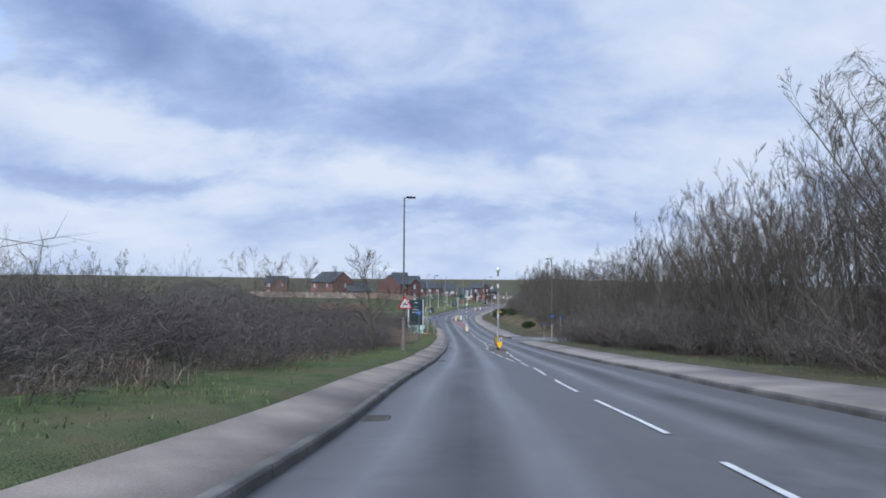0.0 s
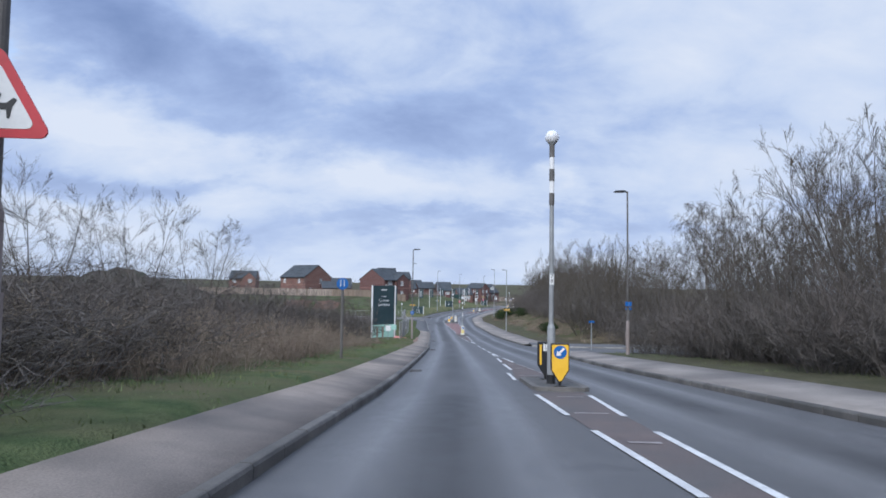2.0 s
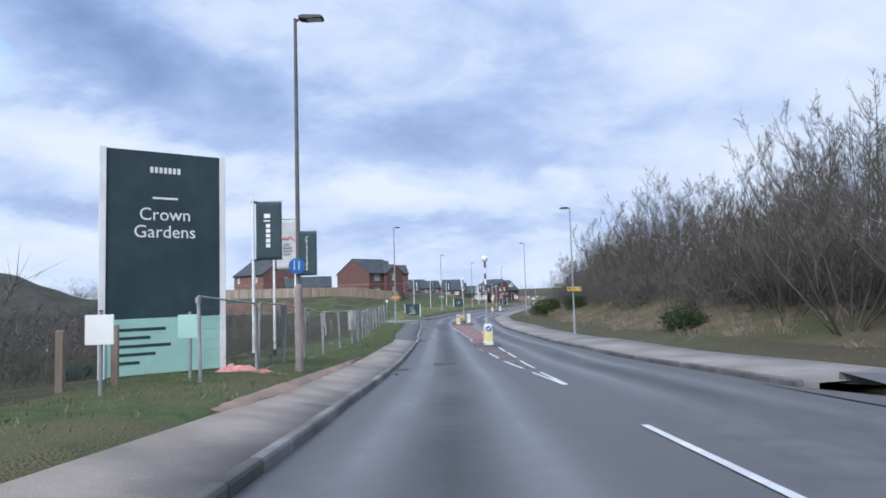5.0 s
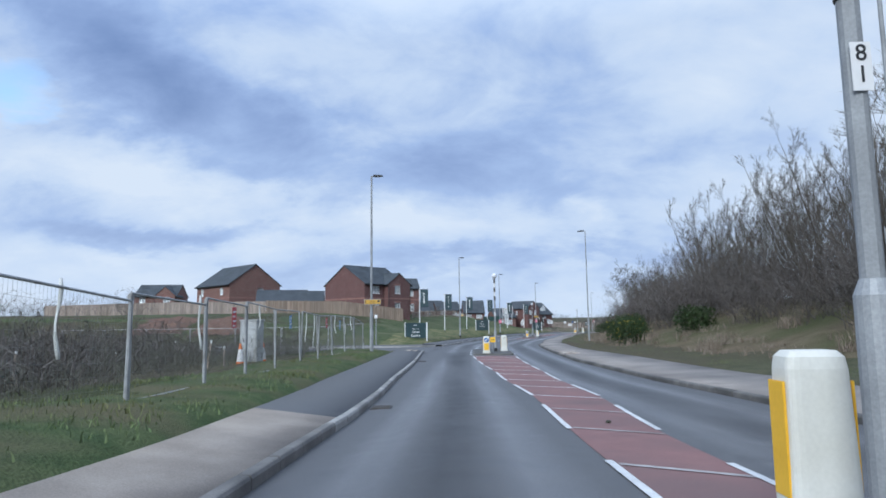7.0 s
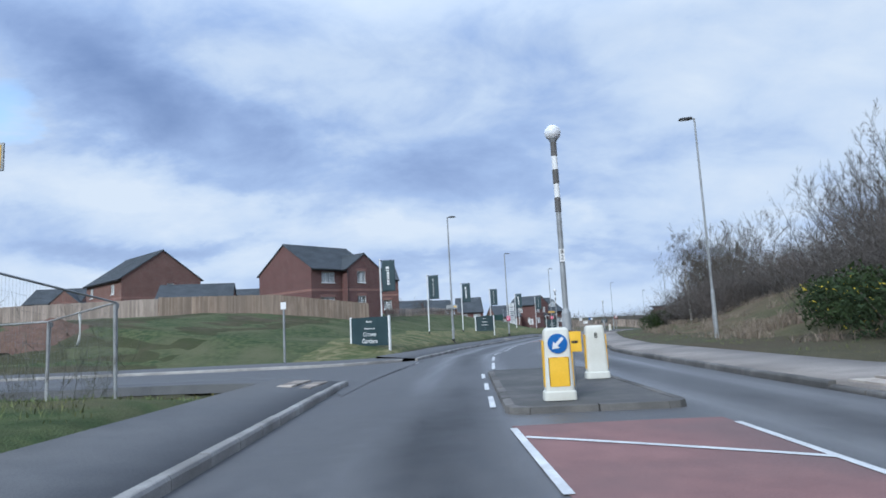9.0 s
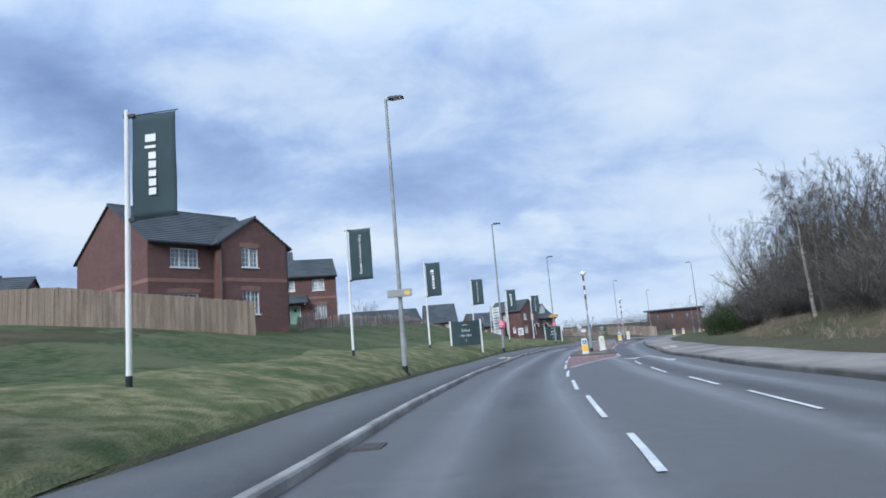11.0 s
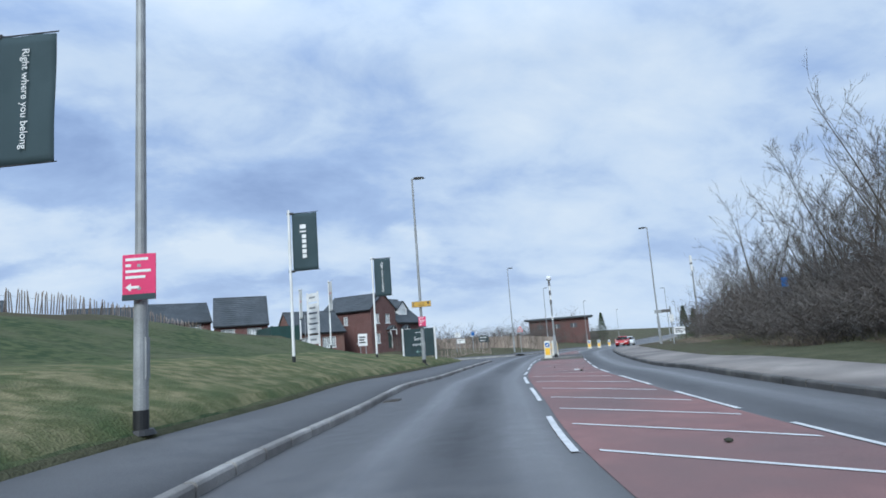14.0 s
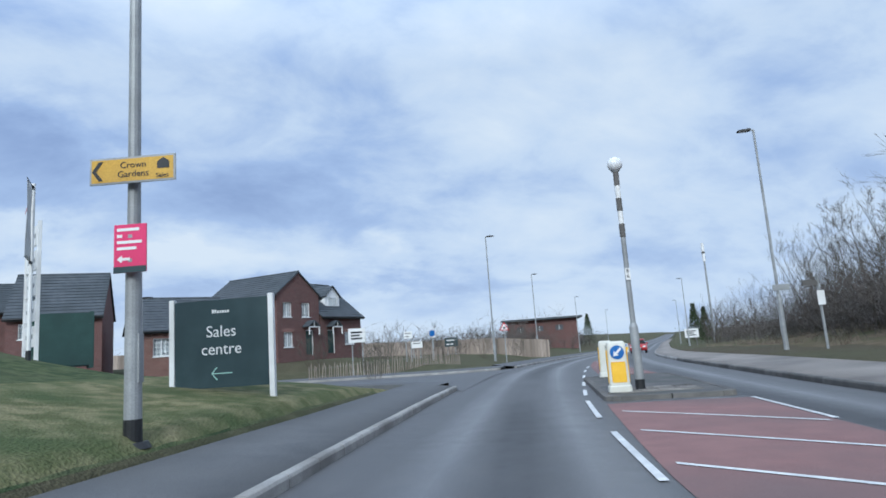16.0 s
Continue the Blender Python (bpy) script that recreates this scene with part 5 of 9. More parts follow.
# ---- estate flags ----
def flag(x, y, yaw, kind_, top=6.1):
    labels = {"brand": "slate grey vertical banner with a pale wordmark on white pole", "slogan": "slate grey vertical banner with white slogan on white pole", "code": "white vertical banner with a house emblem on white pole"}
    z0 = ground_at(x, y)
    root = empty("banner_flag", pose(x, y, z0 - 0.05, 0, 0, yaw), labels[kind_], "flag", "banner flags")
    bm = bmesh.new()
    tube(bm, (0, 0, 0.3), (0, 0, top), 0.05, 0.045, 14)
    part("pole", bm, M["white_paint"], root)
    bm = bmesh.new()
    tube(bm, (0, 0, 0), (0, 0, 0.32), 0.06, 0.058, 14)
    part("foot", bm, M["black"], root, "black foot")
    w, h, ztop = 0.85, 1.94, top - 0.12
    for zz in (ztop, ztop - h):
        bm = bmesh.new()
        tube(bm, (0, 0, zz), (w + 0.14, 0, zz + 0.015), 0.012, 0.01, 8)
        box(bm, -0.06, 0.16, -0.03, 0.03, zz - 0.035, zz + 0.035, 0.008)
        part("arm", bm, M["black"], root)
    nx, nz = 10, 16
    ph = random.uniform(0, 6)
    grid = np.zeros((nz, nx, 3))
    for j in range(nz):
        for i in range(nx):
            u, v = i / (nx - 1), j / (nz - 1)
            grid[j, i] = (0.1 + w * u, 0.02 * math.sin(4 * v + ph + 3 * u) * math.sin(math.pi * v) + 0.012 * math.sin(9 * u + ph), ztop - 0.01 - (h - 0.02) * v)
    me = sheet("banner", grid, M["cloth_white" if kind_ == "code" else "cloth_slate"])
    ob = new("banner", me)
    ob.parent = root
    mod = ob.modifiers.new("thickness", "SOLIDIFY")
    mod.thickness = 0.004
    cx, cz = 0.1 + w / 2, ztop - h / 2
    if kind_ == "slogan":
        lettering("lettering", "Right where you belong", 0.155, M["white_paint"], ob, pose(cx, -0.035, cz) @ pose(0, 0, 0, 0, 90, 0), thick=0.002)
        lettering("lettering", "Right where you belong", 0.155, M["white_paint"], ob, pose(cx, 0.04, cz, 0, 0, 180) @ pose(0, 0, 0, 0, 90, 0), thick=0.002)
    elif kind_ == "brand":
        # a wordmark, drawn as seven blank shapes down the cloth
        for k in range(7):
            for y_ in (-0.036, 0.034):
                bm = bmesh.new()
                wz = (0.14, 0.05, 0.125, 0.125, 0.11, 0.13, 0.125)[k]
                zc = cz + 0.5 - 0.165 * k
                wx = (0.2, 0.21, 0.14, 0.14, 0.14, 0.14, 0.14)[k]
                box(bm, cx - wx + 0.05, cx + 0.05, y_, y_ + 0.003, zc - wz / 2, zc + wz / 2)
                part("wordmark_shape", bm, M["white_paint"], ob)
    else:
        bm = prism(bmesh.new(), [(cx - 0.3, cz + 0.12), (cx - 0.12, cz + 0.3), (cx - 0.02, cz + 0.22), (cx + 0.1, cz + 0.32), (cx + 0.3, cz + 0.14), (cx + 0.28, cz + 0.11), (cx + 0.1, cz + 0.27), (cx - 0.02, cz + 0.17), (cx - 0.12, cz + 0.25), (cx - 0.28, cz + 0.1)], -0.036, -0.033)
        part("emblem", bm, M["sign_red"], ob, "red roof outline")
        for k in range(4):
            part("text_bar", box(bmesh.new(), cx - 0.2, cx + (0.04, 0.16, 0.18, 0.1)[k], -0.036, -0.033, cz - 0.01 - 0.13 * k, cz + 0.06 - 0.13 * k), M["galv"], ob)
    return root


FLAGS = [(-4.22, 94.6, 2, "brand", -2.02), (-4.5, 98.0, 2, "code", -2.2), (-4.48, 101.2, 2, "slogan", -2.35), (-3.45, 170.6, -8, "brand", -3.26), (-1.3, 183.2, -10, "slogan", -3.3), (1.4, 196.0, -13, "brand", -3.22), (4.75, 207.9, -16, "slogan", -3.3), (8.7, 219.2, -18, "brand", -3.5), (12.65, 229.8, -20, "slogan", -3.62)]
for x_, y_, yaw_, kind_, z_ in FLAGS:
    flag(x_, y_, yaw_, kind_, top=z_ + 0.12 - ground_at(x_, y_) + 0.05)
flag(10.9, 240.0, -80, "code", top=-3.45 - ground_at(10.9, 240.0))
flag(9.0, 241.6, -80, "code", top=-3.75 - ground_at(9.0, 241.6))


# ---- estate boards ----
def board(x0, y0, x1, y1, h_board, foot, lines, label, name="estate_board"):
    """A painted board between two white posts that stand at two places."""
    z0 = min(ground_at(x0, y0), ground_at(x1, y1))
    w = math.hypot(x1 - x0, y1 - y0)
    yaw = math.degrees(math.atan2(y1 - y0, x1 - x0))
    root = empty(name, pose((x0 + x1) / 2, (y0 + y1) / 2, z0, 0, 0, yaw), label, "sign board", "estate boards")
    gap = foot - z0
    top = gap + h_board
    for sx in (-1, 1):
        bm = box(bmesh.new(), sx * w / 2 - 0.05, sx * w / 2 + 0.05, -0.05, 0.05, -0.3, top + 0.05, 0.006)
        part("post", bm, M["white_paint"], root, "white square post")
    bm = box(bmesh.new(), -w / 2 + 0.05, w / 2 - 0.05, -0.03, 0.03, gap, top, 0.004)
    b = part("panel", bm, M["sign_slate"], root, "dark slate panel")
    for text, size, u, v in lines:
        if text == "#":  # blank wordmark
            n = 7
            for k in range(n):
                hh = size * (0.75 if k in (0, 1) else 0.5)
                part("wordmark_shape", box(bmesh.new(), u * w + size * (0.55 * (k - n / 2)), u * w + size * (0.55 * (k - n / 2) + 0.38), -0.034, -0.03, gap + v * h_board - size * 0.25, gap + v * h_board - size * 0.25 + hh), M["white_paint"], b)
        elif text in ("<", "^"):
            bm = bmesh.new()
            box(bm, -size / 2, size / 2, -0.034, -0.03, -size * 0.025, size * 0.025)
            for sg in (-1, 1):
                prism(bm, [(-size / 2, 0), (-size / 2 + 0.05 * size, 0), (-size * 0.2, sg * size * 0.27), (-size * 0.25, sg * size * 0.3)], -0.0341, -0.0301)
            part("arrow", bm, M["mint"], b, "thin pale arrow").matrix_local = pose(u * w, 0, gap + v * h_board, 0, 90 if text == "^" else 0, 0)
        else:
            lettering("lettering", text, size, M["white_paint"], b, pose(u * w, -0.033, gap + v * h_board))
    return root


board(-4.54, 166.06, -2.24, 164.39, 1.5, -8.35, [("#", 0.11, 0.0, 0.84), ("Welcome to", 0.15, 0.0, 0.6), ("Crown", 0.34, 0.0, 0.4), ("Gardens", 0.34, 0.0, 0.16)], "dark slate board welcoming to Crown Gardens on white posts")
board(2.78, 201.71, 4.78, 201.16, 1.62, -8.22, [("#", 0.09, 0.0, 0.84), ("Sales", 0.3, 0.0, 0.62), ("centre", 0.3, 0.0, 0.42), ("^", 0.3, 0.0, 0.17)], "dark slate sales centre board with an upward arrow")
board(14.87, 235.09, 16.66, 234.38, 1.62, -8.8, [("#", 0.09, 0.0, 0.86), ("Sales", 0.3, 0.0, 0.63), ("centre", 0.3, 0.0, 0.43), ("<", 0.4, 0.0, 0.16)], "dark slate sales centre board with a sideways arrow")


def tall_board(x0, y0, x1, y1):
    z0 = ground_at(x1, y1)
    w = math.hypot(x1 - x0, y1 - y0)
    k = (-2.0 - z0) / 4.6
    root = empty("estate_totem", pose((x0 + x1) / 2, (y0 + y1) / 2, z0, 0, 0, math.degrees(math.atan2(y1 - y0, x1 - x0))), "tall dark slate estate board with a mint lower panel", "sign board")
    root.scale.z = k
    for sx in (-1, 1):
        part("post", box(bmesh.new(), sx * w / 2 - 0.06, sx * w / 2 + 0.06, -0.06, 0.06, -0.3, 4.6, 0.006), M["white_paint"], root, "white square post")
    b = part("panel", box(bmesh.new(), -w / 2 + 0.06, w / 2 - 0.06, -0.03, 0.03, 1.25, 4.58, 0.004), M["sign_slate"], root, "dark slate panel")
    part("lower_panel", box(bmesh.new(), -w / 2 + 0.06, w / 2 - 0.06, -0.028, 0.028, 0.15, 1.24, 0.004), M["mint"], root, "mint green panel")
    for k in range(7):
        part("wordmark_shape", box(bmesh.new(), -0.3 + 0.09 * k, -0.24 + 0.09 * k, -0.035, -0.03, 4.15, 4.27), M["white_paint"], b)
    part("rule", box(bmesh.new(), -0.25, 0.25, -0.035, -0.03, 3.62, 3.66), M["white_paint"], b)
    lettering("lettering", "Crown", 0.36, M["white_paint"], b, pose(0, -0.033, 3.3))
    lettering("lettering", "Gardens", 0.36, M["white_paint"], b, pose(0, -0.033, 2.95))
    for k in range(5):
        part("text_bar", box(bmesh.new(), -w / 2 + 0.2, -w / 2 + (1.2, 0.9, 1.3, 1.0, 0.7)[k], -0.033, -0.028, 1.0 - 0.16 * k, 1.06 - 0.16 * k), M["sign_slate"], root)
    return root


tall_board(-4.75, 86.6, -2.8, 87.95)


# ---- houses ----
def brick_material(name, c1, c2, mortar):
    m, n, l, b = shader(name)
    co = n.new("ShaderNodeTexCoord").outputs["Object"]
    sp = n.new("ShaderNodeSeparateXYZ")
    l.new(co, sp.inputs[0])
    ad = n.new("ShaderNodeMath")
    l.new(sp.outputs[0], ad.inputs[0])
    l.new(sp.outputs[1], ad.inputs[1])
    cb = n.new("ShaderNodeCombineXYZ")
    l.new(ad.outputs[0], cb.inputs[0])
    l.new(sp.outputs[2], cb.inputs[1])
    br = n.new("ShaderNodeTexBrick")
    l.new(cb.outputs[0], br.inputs["Vector"])
    br.inputs["Scale"].default_value = 1.0
    br.inputs["Color1"].default_value, br.inputs["Color2"].default_value, br.inputs["Mortar"].default_value = (*c1, 1), (*c2, 1), (*mortar, 1)
    br.inputs["Brick Width"].default_value, br.inputs["Row Height"].default_value, br.inputs["Mortar Size"].default_value = 0.225, 0.075, 0.005
    nz = n.new("ShaderNodeTexNoise")
    nz.inputs["Scale"].default_value, nz.inputs["Detail"].default_value = 1.3, 5
    l.new(co, nz.inputs["Vector"])
    mr = n.new("ShaderNodeMapRange")
    mr.inputs[3].default_value, mr.inputs[4].default_value = 0.7, 1.3
    l.new(nz.outputs["Fac"], mr.inputs[0])
    vm = n.new("ShaderNodeVectorMath")
    vm.operation = "SCALE"
    l.new(br.outputs["Color"], vm.inputs[0])
    l.new(mr.outputs[0], vm.inputs["Scale"])
    l.new(vm.outputs[0], b.inputs["Base Color"])
    b.inputs["Roughness"].default_value = 0.9
    bp = n.new("ShaderNodeBump")
    bp.inputs["Strength"].default_value, bp.inputs["Distance"].default_value = 0.5, 0.006
    l.new(br.outputs["Fac"], bp.inputs["Height"])
    bp.invert = True
    l.new(bp.outputs[0], b.inputs["Normal"])
    return m


M["brick_red"] = brick_material("brick_red", (0.108, 0.05, 0.047), (0.142, 0.066, 0.06), (0.165, 0.13, 0.118))
M["brick_brown"] = brick_material("brick_brown", (0.15, 0.075, 0.062), (0.185, 0.095, 0.078), (0.22, 0.17, 0.15))
M["brick_band"] = brick_material("brick_band", (0.22, 0.11, 0.092), (0.26, 0.13, 0.108), (0.25, 0.19, 0.17))
M["roof_tile"] = surface("roof_tile", (0.062, 0.072, 0.084), (0.092, 0.102, 0.115), 2.5, 0.75, 0.3, 30, (0.055, 0.064, 0.072), 0.6, world_space=False, per_island=0.14)
M["upvc"] = surface("upvc", (0.74, 0.74, 0.74), (0.80, 0.80, 0.80), 3.0, 0.35, 0.0, 40, (0.7, 0.7, 0.7), 1.0, world_space=False)
M["curtain"] = surface("curtain", (0.40, 0.41, 0.43), (0.56, 0.57, 0.59), 6.0, 0.9, 0.2, 40, (0.25, 0.26, 0.28), 1.1, world_space=False, stretch=(3, 3, 0.4))
M["door_green"] = surface("door_green", (0.20, 0.33, 0.26), (0.24, 0.38, 0.30), 3.0, 0.45, 0.05, 40, (0.19, 0.31, 0.245), 1.0, world_space=False)
M["timber"] = surface("timber", (0.22, 0.165, 0.125), (0.30, 0.235, 0.185), 5.0, 0.9, 0.4, 40, (0.19, 0.15, 0.12), 0.8, stretch=(1, 1, 0.15), per_object=0.18)
M["pale_timber"] = surface("pale_timber", (0.27, 0.22, 0.185), (0.36, 0.30, 0.26), 5.0, 0.9, 0.4, 40, (0.22, 0.18, 0.15), 0.8, stretch=(1, 1, 0.15), per_object=0.2)
M["shed_green"] = surface("shed_green", (0.018, 0.05, 0.045), (0.026, 0.064, 0.056), 2.0, 0.6, 0.1, 30, (0.016, 0.042, 0.038), 0.7)
glass_m, gn, gl, gb = shader("window_glass")
gb.inputs["Base Color"].default_value, gb.inputs["Roughness"].default_value, gb.inputs["Transmission Weight"].default_value, gb.inputs["IOR"].default_value = (0.85, 0.9, 0.92, 1), 0.03, 1.0, 1.45
M["glass"] = glass_m


def wall_cells(bm, length, height, openings, t=0.28):
    """A wall in x and z (y from 0 to t) with openings cut through."""
    xs = sorted({0.0, length, *[v for o in openings for v in (o[0], o[1])]})
    zs = sorted({-0.8, height, *[v for o in openings for v in (o[2], o[3])]})
    for x0, x1 in zip(xs, xs[1:]):
        runs, start = [], None
        for z0, z1 in zip(zs, zs[1:]):
            hole = any(o[0] < (x0 + x1) / 2 < o[1] and o[2] < (z0 + z1) / 2 < o[3] for o in openings)
            if hole:
                if start is not None:
                    runs.append((start, z0))
                start = None
            elif start is None:
                start = z0
        if start is not None:
            runs.append((start, zs[-1]))
        for a_, b_ in runs:
            box(bm, x0, x1, 0, t, a_, b_)
    return bm


def add_window(parent, m, w, h, panes=2, bars=True, arch=False):
    """A white frame with panes, sill and a net curtain, its outside in the plane y = 0."""
    win = part("window", box(bmesh.new(), -0.0, w, 0.10, 0.16, 0, 0.05), M["upvc"], parent)
    win.matrix_local = m
    bm = bmesh.new()
    f = 0.06
    box(bm, 0, f, 0.06, 0.14, 0, h)
    box(bm, w - f, w, 0.06, 0.14, 0, h)
    box(bm, f, w - f, 0.06, 0.14, h - f, h)
    box(bm, f, w - f, 0.06, 0.14, 0, f)
    for k in range(1, panes):
        box(bm, w * k / panes - f / 2, w * k / panes + f / 2, 0.062, 0.138, f, h - f)
    if bars:
        for k in range(panes):
            c = w * (k + 0.5) / panes
            box(bm, c - 0.011, c + 0.011, 0.07, 0.1, f, h - f)
        for k in range(1, 4):
            box(bm, f, w - f, 0.071, 0.099, h * k / 4 - 0.011, h * k / 4 + 0.011)
    part("frame", bm, M["upvc"], win)
    pane = part("pane", box(bmesh.new(), f, w - f, 0.1, 0.106, f, h - f), M["glass"], win)
    pane.visible_shadow = False
    part("sill", box(bmesh.new(), -0.06, w + 0.06, -0.06, 0.1, -0.07, 0.0, 0.008), M["upvc"], win)
    part("curtain", box(bmesh.new(), 0.02, w - 0.02, 0.2, 0.21, 0.02, h - 0.02), M["curtain"], win)
    if arch:
        part("lintel", prism(bmesh.new(), [(-0.08, h + 0.002), (w + 0.08, h + 0.002), (w + 0.14, h + 0.24), (w / 2, h + 0.31), (-0.14, h + 0.24)], -0.015, 0.1), M["brick_band"], win)
    return win


def add_door(parent, m, w, h, mat_="door_green"):
    door = part("door", box(bmesh.new(), 0.06, w - 0.06, 0.1, 0.15, 0.03, h - 0.06, 0.004), M[mat_], parent)
    door.matrix_local = m
    bm = bmesh.new()
    box(bm, 0, 0.06, 0.05, 0.17, 0, h)
    box(bm, w - 0.06, w, 0.05, 0.17, 0, h)
    box(bm, 0.06, w - 0.06, 0.05, 0.17, h - 0.06, h)
    part("frame", bm, M["upvc"], door)
    bm = bmesh.new()
    for x0, x1, z0, z1 in ((0.16, w / 2 - 0.04, 0.25, 0.95), (w / 2 + 0.04, w - 0.16, 0.25, 0.95)):
        box(bm, x0, x1, 0.09, 0.1, z0, z1, 0.004)
    part("panel", bm, M[mat_], door)
    part("pane", box(bmesh.new(), w / 2 - 0.13, w / 2 + 0.13, 0.09, 0.1, 1.45, 1.72), M["black"], door)
    bm = bmesh.new()
    tube(bm, (w - 0.2, 0.04, 1.0), (w - 0.2, 0.1, 1.0), 0.02, 0.02, 8)
    part("handle", bm, M["galv"], door)
    return door


def slope(bm, e0, e1, r1, r0, course=0.32, lip=0.035, thick=0.07):
    """A roof slope from its eave (e0 to e1) to its ridge (r0 to r1), laid in courses that overlap."""
    e0, e1, r0, r1 = (Vector(v) for v in (e0, e1, r0, r1))
    nrm = (e1 - e0).cross((r0 + r1) / 2 - e0).normalized()
    if nrm.z < 0:
        nrm = -nrm
    n = max(int(((r0 - e0).length + (r1 - e1).length) / 2 / course), 2)
    sides = []
    for e_, r_ in ((e0, r0), (e1, r1)):
        line = [e_]
        for k in range(n):
            line += [e_.lerp(r_, k / n) + nrm * (thick + lip), e_.lerp(r_, (k + 1) / n) + nrm * thick]
        sides.append([bm.verts.new(p) for p in line + [r_]])
    a_, b_ = sides
    for k in range(len(a_)):
        j = (k + 1) % len(a_)
        bm.faces.new((a_[k], b_[k], b_[j], a_[j]))
    bm.faces.new(a_[::-1])
    bm.faces.new(b_)
    bmesh.ops.recalc_face_normals(bm, faces=bm.faces)
    return bm


def gable_roof(root, x0, x1, y0, y1, eave, ridge, along="x", over=0.3, verge=0.12):
    """Two slopes over a rectangle; the ridge runs along x or y. Gable ends are returned as triangles of brick."""
    bm = bmesh.new()
    if along == "x":
        ym = (y0 + y1) / 2
        k = (ridge - eave) / (ym - y0)
        ez = eave - over * k
        slope(bm, (x0 - verge, y0 - over, ez), (x1 + verge, y0 - over, ez), (x1 + verge, ym, ridge), (x0 - verge, ym, ridge))
        part("roof", bm, M["roof_tile"], root, "dark grey interlocking roof tiles")
        bm = bmesh.new()
        slope(bm, (x1 + verge, y1 + over, ez), (x0 - verge, y1 + over, ez), (x0 - verge, ym, ridge), (x1 + verge, ym, ridge))
        rp = ((x0 - verge, ym, ridge + 0.08), (x1 + verge, ym, ridge + 0.08))
    else:
        xm = (x0 + x1) / 2
        k = (ridge - eave) / (xm - x0)
        ez = eave - over * k
        slope(bm, (x0 - over, y1 + verge, ez), (x0 - over, y0 - verge, ez), (xm, y0 - verge, ridge), (xm, y1 + verge, ridge))
        part("roof", bm, M["roof_tile"], root, "dark grey interlocking roof tiles")
        bm = bmesh.new()
        slope(bm, (x1 + over, y0 - verge, ez), (x1 + over, y1 + verge, ez), (xm, y1 + verge, ridge), (xm, y0 - verge, ridge))
        rp = ((xm, y0 - verge, ridge + 0.08), (xm, y1 + verge, ridge + 0.08))
    roof = part("roof", bm, M["roof_tile"], root, "dark grey interlocking roof tiles")
    bm = bmesh.new()
    tube(bm, *rp, 0.09, 0.09, 8)
    part("ridge", bm, M["roof_tile"], roof)
    bm = bmesh.new()
    if along == "x":
        box(bm, x0 - verge, x1 + verge, y0 - over - 0.03, y0 - over + 0.0, ez - 0.14, ez + 0.04)
        tube(bm, (x0 - verge, y0 - over - 0.09, ez - 0.02), (x1 + verge, y0 - over - 0.09, ez - 0.02), 0.06, 0.06, 8)
    else:
        for xx, dx in ((x0 - over, -0.09), (x1 + over, 0.09)):
            box(bm, xx - 0.015, xx + 0.015, y0 - verge, y1 + verge, ez - 0.14, ez + 0.04)
            tube(bm, (xx + dx, y0 - verge, ez - 0.02), (xx + dx, y1 + verge, ez - 0.02), 0.06, 0.06, 8)
    part("gutter", bm, M["black"], roof, "black gutter and fascia")
    return roof


